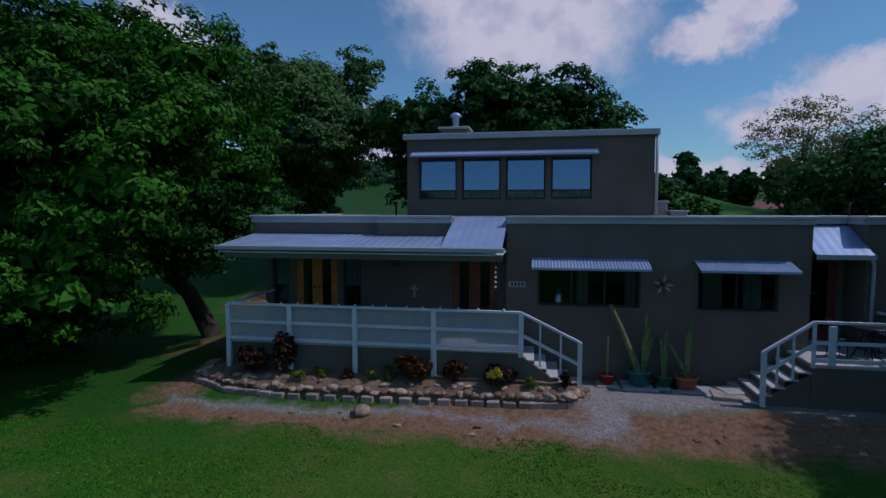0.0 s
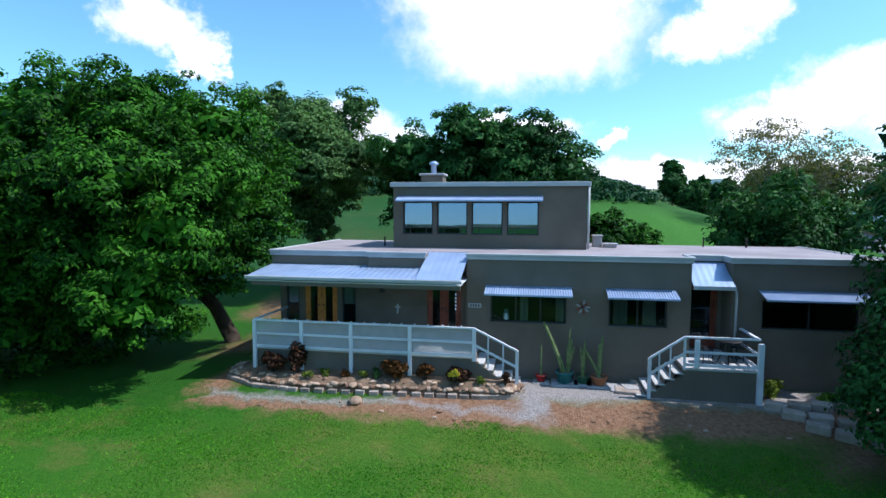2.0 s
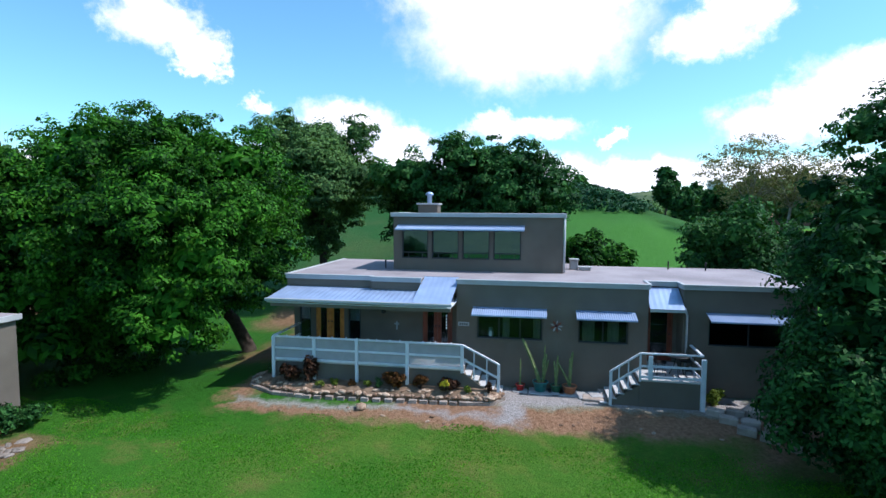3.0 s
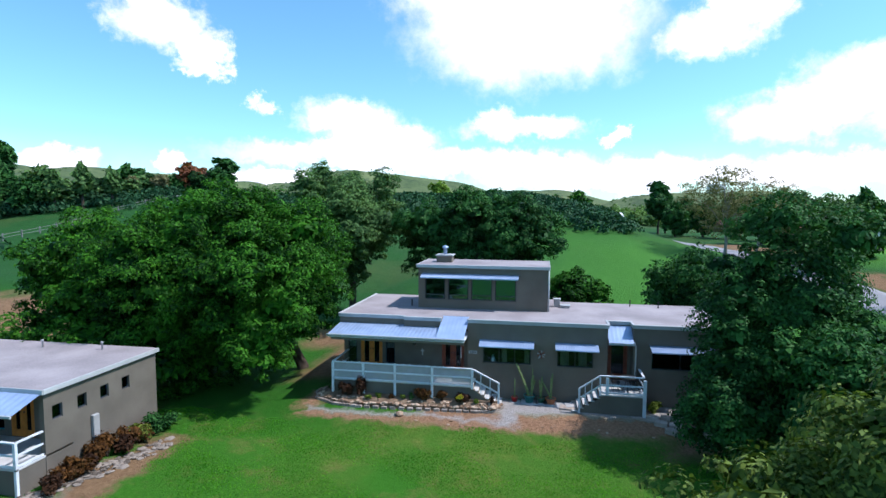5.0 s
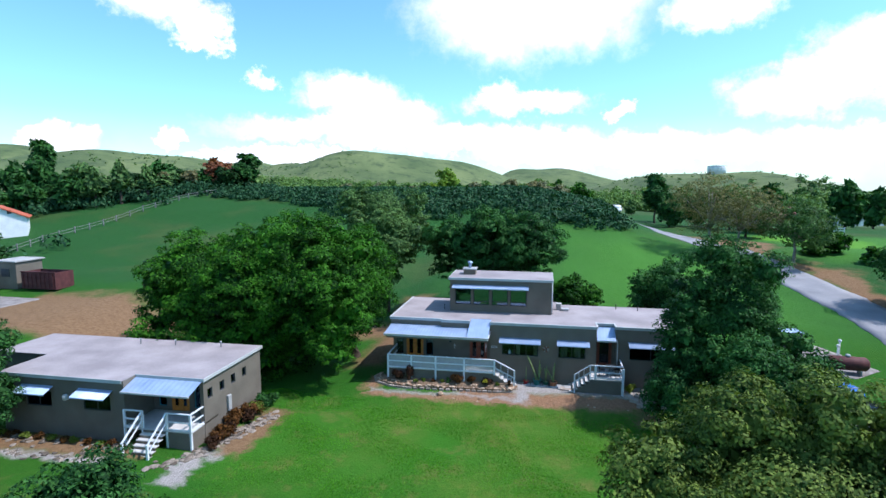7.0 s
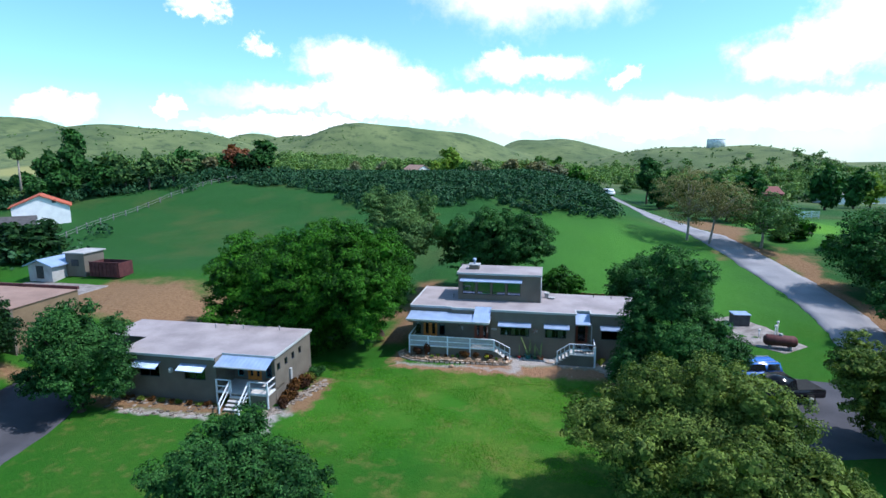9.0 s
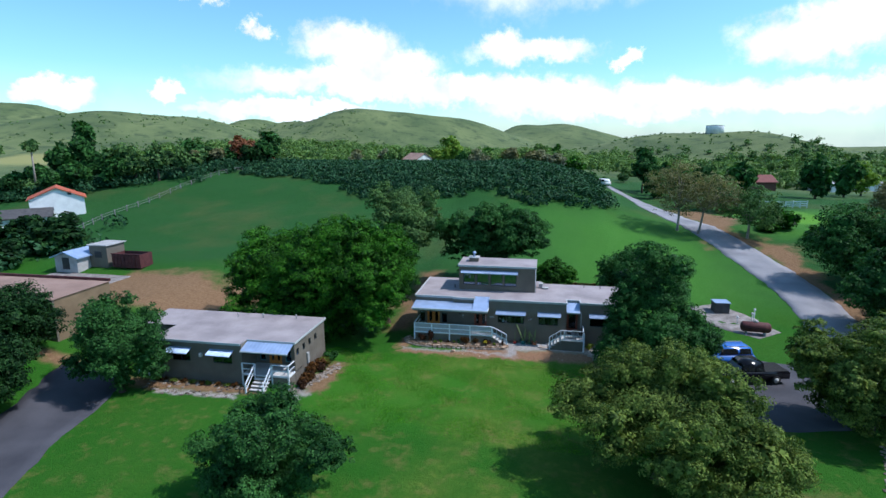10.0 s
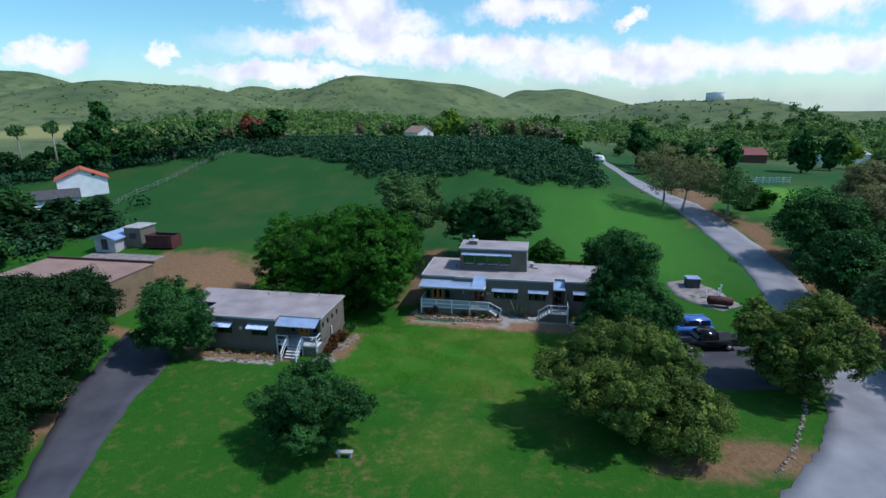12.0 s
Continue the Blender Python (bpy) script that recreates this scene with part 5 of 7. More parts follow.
# trees across the lane
for k, (tx, ty, r, h, lf) in enumerate(((41.0, 22.0, 5.5, 9.5, LEAF_DARK), (47.5, 13.0, 6.0, 10.0, LEAF_GREY), (38.4, 10.0, 4.8, 8.6, LEAF_DARK), (39.8, -0.5, 4.8, 9.0, LEAF_GREY), (51.0, 28.0, 6.0, 9.6, LEAF_BROWN), (39.5, -8.5, 4.6, 8.6, LEAF_DARK), (56.0, 40.0, 6.0, 9.0, LEAF_BROWN), (53.0, 4.0, 6.0, 10.0, LEAF_DARK))):
    tree("lane_tree", "large shady tree in the grove across the lane", tx, ty, r, r, 0.8, h, 18000, 0.17, lf, lobes=22, seed=50 + k, trunk=0.28, limbs=8, group="grove across the lane")

# ---------------------------------------------------------------- distance


def far_tree_kinds():
    """Small library of distant trees, built once and copied."""
    kinds = {}
    for nm, leaf, rx, z0, z1, lob, n, seed, lab in (
            ("green", LEAF_OAK, 3.4, -0.6, 7.5, 14, 2600, 71, "distant round green tree on the valley side"), ("dark", LEAF_DARK, 3.2, -0.6, 7.5, 14, 2600, 72, "distant dark green tree on the valley side"),
            ("grey", LEAF_GREY, 3.4, -0.5, 7.0, 14, 2400, 73, "distant grey-green tree on the valley side"), ("brown", LEAF_BROWN, 3.2, 1.2, 7.0, 12, 1700, 74, "distant rusty brown tree on the valley side"),
            ("wood", LEAF_WOODS, 3.4, -0.6, 7.2, 14, 2600, 79, "distant light green tree on the valley side"), ("shade", LEAF_SHADE, 3.2, -0.6, 7.5, 14, 2600, 80, "distant tree on the valley side, coloured dark as if shaded"), ("pale", LEAF_PALE, 3.3, 0.6, 7.0, 13, 1900, 81, "distant pale tree on the valley side, haze in its colour"), ("red", LEAF_RED, 3.4, -0.3, 8.5, 14, 2400, 75, "distant red-leaved tree on the valley side"), ("lime", LEAF_LIME, 4.0, 0.8, 8.5, 12, 2600, 76, "distant lime-green tree on the valley side"),
            ("tall", LEAF_DARK, 2.7, 1.0, 13.0, 16, 3400, 77, "distant tall dark tree on the valley side"), ("cone", LEAF_GREY, 1.7, 0.8, 9.5, 10, 1800, 78, "distant slender grey conifer on the valley side")):
        t = tree("far_tree", lab, 0, 0, rx, rx, z0, z1, int(n * 0.55), 0.46, leaf, lobes=lob, seed=seed, trunk=0.22, limbs=5, sprays=12, category="tree", group="distant trees")
        if nm == "cone":
            me = [c for c in t.children if c.name.startswith("crown")][0].data
            co = np.empty(len(me.vertices) * 3, np.float32)
            me.vertices.foreach_get("co", co)
            co = co.reshape(-1, 3)
            co[:, :2] *= np.clip((10.5 - co[:, 2:3]) / 6.0, 0.08, 1.3)
            me.vertices.foreach_set("co", co.ravel())
        kinds[nm] = t
    return kinds


KINDS = far_tree_kinds()
_used = set()


def plant(kind, x, y, s=1.0, sz=1.0):
    """Sets a copy of a distant tree; the first of each kind is moved itself."""
    t = KINDS[kind]
    r = (x * 7.3 + y * 3.1) % 360
    m = pose(x, y, float(land(x, y)) - 0.15, 0, 0, r)
    if kind in _used:
        t = copy_thing(t, m)
    else:
        _used.add(kind)
        t.matrix_basis = m
    t.scale = (s, s, s * sz)
    return t


for kind, x, y, s, sz in (("tall", -62.8, 78.5, 1.25, 0.62), ("red", -69, 77, 1.1, 0.95), ("red", -64.5, 80, 0.6, 0.8), ("cone", -80, 60, 1.25, 0.86), ("cone", -75.5, 62, 1.15, 0.78), ("cone", -84, 58, 1.15, 0.8), ("cone", -87, 61, 1.1, 0.75),
                          ("brown", -73, 72, 0.7, 1.0), ("brown", -77, 69, 0.6, 1.1), ("tall", -101, 63, 1.2, 1.05), ("dark", -104, 60, 1.2, 1.2), ("dark", -95, 62, 1.1, 1.0), ("grey", -90, 63, 1.3, 1.0),
                          ("lime", -31, 157, 1.2, 1.15), ("lime", -38, 163, 0.9, 0.9), ("dark", -26, 153, 0.9, 1.0), ("tall", 29.4, 99.8, 1.2, 0.85), ("tall", 32, 105, 1.0, 0.8), ("dark", 33, 95, 1.0, 1.2), ("dark", 36, 90, 1.0, 1.1),
                          ("dark", 30, 87, 0.9, 1.1), ("grey", 41, 84, 1.2, 1.2), ("dark", 44, 76, 1.2, 1.1), ("grey", 38, 66, 1.1, 1.1), ("dark", 15.5, 86, 0.5, 0.7), ("dark", 19.2, 92, 0.55, 0.6), ("green", 12, 96, 0.9, 0.8),
                          ("green", 42, 47, 0.8, 0.7), ("green", 45, 41, 0.6, 0.6), ("green", 39.5, 45, 0.5, 0.5), ("dark", 70, 100, 1.3, 1.2), ("lime", 90, 120, 1.1, 1.0), ("dark", 82, 112, 1.2, 1.2)):
    plant(kind, x, y, s, sz)
_r = random.Random(21)
# band of trees along the meadow's far edge and behind the villa
for k in range(34):
    t_ = k / 33
    x = -112 + 44 * t_ + _r.uniform(-5, 5)
    y = 40 + 32 * t_ + _r.uniform(-4, 7) + 6
    if -98 < x < -80 and y < 52:
        y += 14
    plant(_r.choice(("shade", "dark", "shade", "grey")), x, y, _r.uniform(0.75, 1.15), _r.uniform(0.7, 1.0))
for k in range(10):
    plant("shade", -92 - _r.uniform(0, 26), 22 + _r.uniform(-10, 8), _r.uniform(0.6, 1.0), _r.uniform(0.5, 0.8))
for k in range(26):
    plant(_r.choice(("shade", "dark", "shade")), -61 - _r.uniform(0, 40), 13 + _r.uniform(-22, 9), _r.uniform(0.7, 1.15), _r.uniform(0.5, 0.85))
# behind the mound
for k in range(46):
    x, y = _r.uniform(-75, 16), _r.uniform(128, 200)
    if -52 < x < -28 and y < 168:
        continue
    plant(_r.choice(("green", "wood", "pale", "wood", "brown")), x, y, _r.uniform(0.7, 1.25), _r.uniform(0.75, 1.05))
for k in range(40):
    x, y = _r.uniform(26, 120), _r.uniform(105, 230)
    if 52 < x < 86 and y < 150:
        continue
    plant(_r.choice(("wood", "wood", "grey", "green", "pale")), x, y, _r.uniform(0.55, 0.95), _r.uniform(0.7, 1.0))


def woods():
    """Wooded belt below the hills and scattered scrub on them, past counting."""
    rng = np.random.default_rng(5)
    for name, label, leaf, n, region, rr, leaves, sz in (
            ("far_woods", "distant mixed green woodland below the hills", LEAF_WOODS, 560, (-190, 60, 170, 300), (1.5, 2.9), 100, 0.55),
            ("far_woods", "distant dark woodland below the hills", LEAF_GREY, 260, (-230, 150, 180, 300), (1.4, 2.8), 90, 0.55),
            ("far_woods", "distant green woodland across the valley", LEAF_WOODS, 330, (36, 230, 150, 262), (1.5, 2.9), 90, 0.6),
            ("far_woods", "distant grey-green woodland across the valley", LEAF_GREY, 200, (36, 240, 150, 275), (1.5, 2.9), 90, 0.6),
            ("hill_scrub", "dark scrub scattered on the distant hillsides", LEAF_GREY, 2600, (-560, 240, 240, 560), (0.35, 1.0), 11, 0.5)):
        lob = []
        for _ in range(n):
            x, y = rng.uniform(region[0], region[1]), rng.uniform(region[2], region[3])
            if name == "hill_scrub" and np.sin(x * 0.02 + 1) + np.sin(y * 0.023 + x * 0.01) < -0.2:
                continue
            r = rng.uniform(*rr)
            lob.append((x, y, float(land(x, y)) + r * (0.7 if name == "far_woods" else 0.3), r * 1.2, r * 1.2, r))
        co, q = leaf_cloud(lob, leaves * len(lob), sz, rng, 0.75, 6, 0.5) if name != "hill_scrub" else leaf_cloud_simple(lob, leaves, sz, rng)
        tagged(part_mesh(name, quick_mesh(name, co, q), leaf), label, "woods", kind="stuff")


def leaf_cloud_simple(lobes, each, size, rng):
    """Leafy domes, one for each lobe, with no culling."""
    lobes = np.repeat(np.array(lobes, float), each, 0)
    n = len(lobes)
    d = rng.standard_normal((n, 3))
    d[:, 2] = np.abs(d[:, 2]) - 0.25
    d /= np.linalg.norm(d, axis=1)[:, None]
    at = lobes[:, :3] + d * lobes[:, 3:] * rng.uniform(0.72, 1.05, n)[:, None]
    nrm = d + rng.standard_normal((n, 3)) * 0.5
    nrm /= np.linalg.norm(nrm, axis=1)[:, None]
    a = np.cross(nrm, rng.standard_normal((n, 3)))
    a /= np.linalg.norm(a, axis=1)[:, None]
    b = np.cross(nrm, a)
    s = size * rng.uniform(0.6, 1.3, n)[:, None]
    co = np.stack([at - a * s, at - b * s * 0.6, at + a * s, at + b * s * 0.6], 1).reshape(-1, 3)
    return co, np.arange(n * 4).reshape(-1, 4)


woods()


def chaparral():
    """The dense dark brush that covers the top of the mound."""
    rng = np.random.default_rng(8)
    lob = []
    while len(lob) < 2600:
        x, y = rng.uniform(-64, 20), rng.uniform(48, 104)
        front = 52 + 12 * sm((-x - 30) / 22) - 1.5 * np.sin(x * 0.21) - 6 * sm((x + 6) / 16)
        if y < front or x > 17 - (y - 50) * 0.05:
            continue
        r = rng.uniform(0.6, 1.05) * (0.75 if y < front + 3 else 1)
        lob.append((x, y, float(land(x, y)) + r * 0.45, r * 1.5, r * 1.5, r))
    co, q = leaf_cloud_simple(lob, 40, 0.30, rng)
    tagged(part_mesh("chaparral", quick_mesh("chaparral", co, q), LEAF_SHRUB), "dense dark green chaparral covering the mound", "shrubs", kind="stuff")


chaparral()


def field_brush():
    """Low brush that fills the foot of the tree belt on the meadow's far side and round the villa."""
    rng = np.random.default_rng(18)
    lob = []
    while len(lob) < 620:
        t = rng.random()
        if rng.random() < 0.8:
            x, y = -118 + 56 * t + rng.normal(0, 3), 44 + 36 * t + rng.normal(0, 4.5)
        else:
            x, y = -60 - 46 * t + rng.normal(0, 2), 12 + rng.normal(0, 9)
        if (-96 < x < -78 and 24 < y < 50) or (x > -58 and y < 60):
            continue
        r = rng.uniform(0.8, 1.9)
        lob.append((x, y, float(land(x, y)) + r * 0.5, r * 1.4, r * 1.4, r))
    co, q = leaf_cloud_simple(lob, 70, 0.34, rng)
    tagged(part_mesh("field_brush", quick_mesh("field_brush", co, q), LEAF_SHRUB), "low dark brush along the meadow's far edge", "shrubs", kind="stuff")


field_brush()


def gable_house(name, label, x, y, w, d, h, rise, turn, wall, roof, windows=()):
    z = float(land(x, y)) - 0.3
    g = thing(name, label, "house", at=(x, y, z), turn=turn)
    bm = bmesh.new()
    p = [(-w / 2, 0), (w / 2, 0), (w / 2, h), (0, h + rise), (-w / 2, h)]
    f = [[bm.verts.new((a, yy, b)) for a, b in p] for yy in (-d / 2, d / 2)]
    bm.faces.new(f[0][::-1]), bm.faces.new(f[1])
    for i in range(5):
        bm.faces.new((f[0][i], f[0][(i + 1) % 5], f[1][(i + 1) % 5], f[1][i]))
    bmesh.ops.recalc_face_normals(bm, faces=bm.faces)
    part("house_shell", bm, wall, g)
    for sgn in (-1, 1):
        bm = bmesh.new()
        k = rise / (w / 2)
        q = [(0, h + rise + 0.05), (sgn * (w / 2 + 0.4), h + rise + 0.05 - k * (w / 2 + 0.4))]
        vs = [bm.verts.new((a, yy, b + dz)) for yy in (-d / 2 - 0.35, d / 2 + 0.35) for a, b in q for dz in (0, 0.14)]
        for i in ((0, 1, 3, 2), (4, 6, 7, 5), (0, 4, 5, 1), (2, 3, 7, 6), (1, 5, 7, 3), (0, 2, 6, 4)):
            bm.faces.new([vs[j] for j in i])
        bmesh.ops.recalc_face_normals(bm, faces=bm.faces)
        part("roof_slope", bm, roof, g)
    for a, b, ww, hh in windows:
        part("window", box(a - ww / 2, a + ww / 2, -d / 2 - 0.05, -d / 2 - 0.004, b, b + hh, 0.01), DARK, g, "dark window")
    return g


gable_house("villa", "white two-storey villa with a red tiled roof", -86, 39.5, 8.4, 7, 3.4, 1.9, 45, WALL_WHITE, TILE_RED, [(2.0, 4.0, 0.6, 0.6)])
gable_house("bungalow", "low white bungalow with grey shingle roof", -88.0, 29.5, 6.5, 15, 2.5, 1.1, -45, WALL_WHITE, TILE_GREY, [(-2, 0.9, 1.2, 1.0), (1.6, 0.9, 1.4, 1.0)])
gable_house("farmhouse", "distant pale farmhouse with pinkish gable roof", -44, 158, 9, 7, 3.4, 2.2, 60, WALL_WHITE, ROOF_PINK, [(0, 1, 1.2, 1.2)])
gable_house("farmhouse", "distant pale cottage among lime-green trees", -26, 165, 6, 6, 3.2, 1.8, 40, WALL_WHITE, ROOF_PINK)
gable_house("ranch_house", "long low ranch house with dark red roof", 62, 134, 8, 21, 2.6, 1.8, -84, material("red_brown_wall", (0.12, 0.05, 0.04), (0.18, 0.08, 0.06)), material("dark_red_shingles", (0.16, 0.05, 0.045), (0.24, 0.09, 0.08)), [(0, 1, 1.2, 1.0)])
gable_house("barn", "pale barn roof far across the valley", 100, 150, 10, 18, 3, 1.6, -70, WALL_WHITE, CONCRETE)


def flat_roof_house():
    z = float(land(-40, -9))
    g = thing("neighbour_house", "tan flat-roofed stucco house beyond the driveway", "house")
    x0, x1, y0, y1, z0, z1 = -48.5, -35.3, -10.9, -4.8, z - 0.6, 5.5
    tan = material("tan_stucco", (0.17, 0.115, 0.07), (0.24, 0.165, 0.10), 0.9, 0.9, 40, 0.4)
    part("front_wall", wall_run("x", x0, x1, z0, z1, y0, y0 + 0.2, [(-44.3, -42.9, 3.0, 4.4), (-41.6, -40.7, 2.9, 4.9)]), STUCCO, g)
    part("side_wall", wall_run("y", y0 + 0.2, y1, z0, z1, x1 - 0.2, x1), tan, g)
    part("side_wall", wall_run("y", y0 + 0.2, y1, z0, z1, x0, x0 + 0.2), tan, g)
    part("rear_wall", wall_run("x", x0 + 0.2, x1 - 0.2, z0, z1, y1 - 0.2, y1), tan, g)
    part("inner_wall", box(x0 + 0.2, x1 - 0.2, -8, -7.9, z0, z1 - 0.02), ROOM, g)
    part("roof_deck", box(x0 - 0.1, x1 + 0.1, y0 - 0.1, y1 + 0.1, z1, z1 + 0.05), ROOF_PINK, g, "faded pink coated flat roof")
    part("parapet", box(x0 - 0.1, x1 + 0.1, y1 - 0.1, y1 + 0.1, z1 + 0.05, z1 + 0.3), RUST, g)
    window(g, -44.3, -42.9, 3.0, 4.4, y0, 2, sill=False)
    window(g, -41.6, -40.7, 2.9, 4.9, y0, 1, frame_mat=WHITE, sill=False)
    part("porch_floor", box(-43.2, -40.4, y0 - 1.4, y0 - 0.003, 2.2, 2.6), WHITE, g)
    steps(g, True, -43.2, -1, 0.17, 0.26, 4, 2.6, y0 - 1.4, y0 - 0.3)
    railing(g, [(-43.2, y0 - 1.4, 2.6), (-44.3, y0 - 1.4, 1.95)], 0, 0.9, (0.33, 0.66), low=False)
    railing(g, [(-43.2, y0 - 1.4, 2.6), (-41.9, y0 - 1.4, 2.6)], 0, 0.9, (0.33, 0.66))
    for px, pz in ((-43.2, 2.6), (-44.3, 1.95)):
        part("post", box(px - 0.05, px + 0.05, y0 - 1.45, y0 - 1.35, pz - 0.6, pz + 0.92), WHITE, g)


flat_roof_house()


def yard_stores():
    z = lambda x, y: float(land(x, y))
    pad = tagged(part("concrete_pad", box(-55.5, -44.5, 3.6, 8.6, z(-50, 6) - 0.4, z(-50, 6) + 0.12, 0.03), DULL_GRAVEL), "pale concrete yard pad beside the sheds", "pad", kind="structure")
    gable_house("shed", "small pale grey metal shed with gable roof", -53.7, 10.6, 3.2, 4.2, 1.9, 0.6, 0, CONCRETE, METAL, [(0, 0.4, 1.0, 1.5)])
    s = thing("shed", "small tan box shed with a dark window", "shed", at=(-50.8, 12.0, z(-50.8, 12)))
    part("shed_shell", box(-1.3, 1.3, -1.5, 1.5, -0.2, 2.6, 0.03), STUCCO_GUEST, s)
    part("roof", box(-1.5, 1.5, -1.7, 1.7, 2.6, 2.74, 0.02), CONCRETE, s)
    part("window", box(-0.5, 0.5, -1.56, -1.503, 1.1, 1.9, 0.01), DARK, s)
    c = thing("dumpster", "dark maroon steel container standing open in the yard", "container", at=(-46.6, 11.3, z(-46.6, 11.3)))
    for a in ((-2.0, 2.0, -1.1, -1.03), (-2.0, 2.0, 1.03, 1.1), (-2.0, -1.93, -1.03, 1.03), (1.93, 2.0, -1.03, 1.03)):
        part("side", box(*a, 0.05, 1.75), RUST, c)
    part("floor", box(-1.93, 1.93, -1.03, 1.03, 0.05, 0.12), RUST, c)
    for k in range(8):
        part("rib", box(-1.8 + k * 0.5, -1.7 + k * 0.5, -1.17, -1.1, 0.1, 1.7), RUST, c)
    part("rim", box(-2.05, 2.05, -1.17, -1.0, 1.75, 1.84, 0.01), RUST, c)
    part("tarp", box(-1.9, 1.9, -1.0, 1.0, 1.3, 1.36), BLACK_IRON, c)


yard_stores()


def water_tank():
    x, y = 114.5, 348
    t = thing("water_tank", "pale cylindrical water tank on the hilltop", "water tank", at=(x, y, float(land(x, y)) - 0.6))
    part("shell", lathe([(5.6, 0), (5.6, 5.5), (5.5, 5.65)], 40), WALL_WHITE, t)
    part("roof", lathe([(5.68, 5.65), (5.68, 5.75), (0.3, 6.3)], 40), CONCRETE, t)


water_tank()
for px, py, ph in ((-103, 51, 10.5), (-112, 50.5, 10)):
    t = thing("palm_tree", "tall thin fan palm above the villa", "palm", "palms", at=(px, py, float(land(px, py)) - 0.1))
    part("trunk", tube([(0, 0, 0), (0.15, 0, ph * 0.5), (0.1, 0.1, ph)], [0.3, 0.2, 0.16], 8), PALE_BARK, t)
    rng = np.random.default_rng(int(px * -7))
    co, q = leaf_cloud([(0.1, 0.1, ph, 1.5, 1.5, 1.1)], 420, 0.5, rng, 0.2, 20, 0.3)
    part_mesh("crown", quick_mesh("crown", co, q), LEAF_GREY, t)

# ---------------------------------------------------------------- the garden before the house


def stone_mesh(name, seed, squash=0.72, rough=0.36):
    bm = bmesh.new()
    bmesh.ops.create_icosphere(bm, subdivisions=2, radius=0.5)
    rng = random.Random(seed)
    o = Vector((rng.uniform(0, 50), rng.uniform(0, 50), 3))
    for v in bm.verts:
        v.co *= 1 + rough * noise.noise(v.co * 2.2 + o) * 2
        v.co.x = max(-0.42, min(0.42, v.co.x))
        v.co.z *= squash
    for f in bm.faces:
        f.smooth = True
    me = bpy.data.meshes.new(name)
    bm.to_mesh(me)
    bm.free()
    me.materials.append(STONE)
    return me


STONES = [stone_mesh("stone", k) for k in range(7)]
DULL_STONES = [stone_mesh("stone", k + 20, 0.6) for k in range(5)]
for me in DULL_STONES:
    me.materials[0] = DULL_STONE


def lay_stone(name, parent, x, y, z, sx, sy, sz, turn, rng, tilt=12, pool=STONES):
    o = new(name, pool[rng.randrange(len(pool))])
    o.parent = parent
    o.matrix_basis = pose(x, y, z, rng.uniform(-tilt, tilt), rng.uniform(-tilt, tilt), turn) @ Matrix.Diagonal((sx, sy, sz, 1))
    return o


def bed_edge(t):
    """The bed's outer line from its left tip to the foot of the steps, t from 0 to 1."""
    pts = [(-7.2, 0.0), (-7.75, -0.9), (-7.45, -1.65), (-6.4, -2.1), (-5.0, -2.2), (-3.0, -2.15), (-1.0, -2.05), (0.6, -1.98), (1.5, -1.85), (1.85, -1.45)]
    f = t * (len(pts) - 1)
    i = min(int(f), len(pts) - 2)
    return Vector(pts[i]).lerp(Vector(pts[i + 1]), f - i)


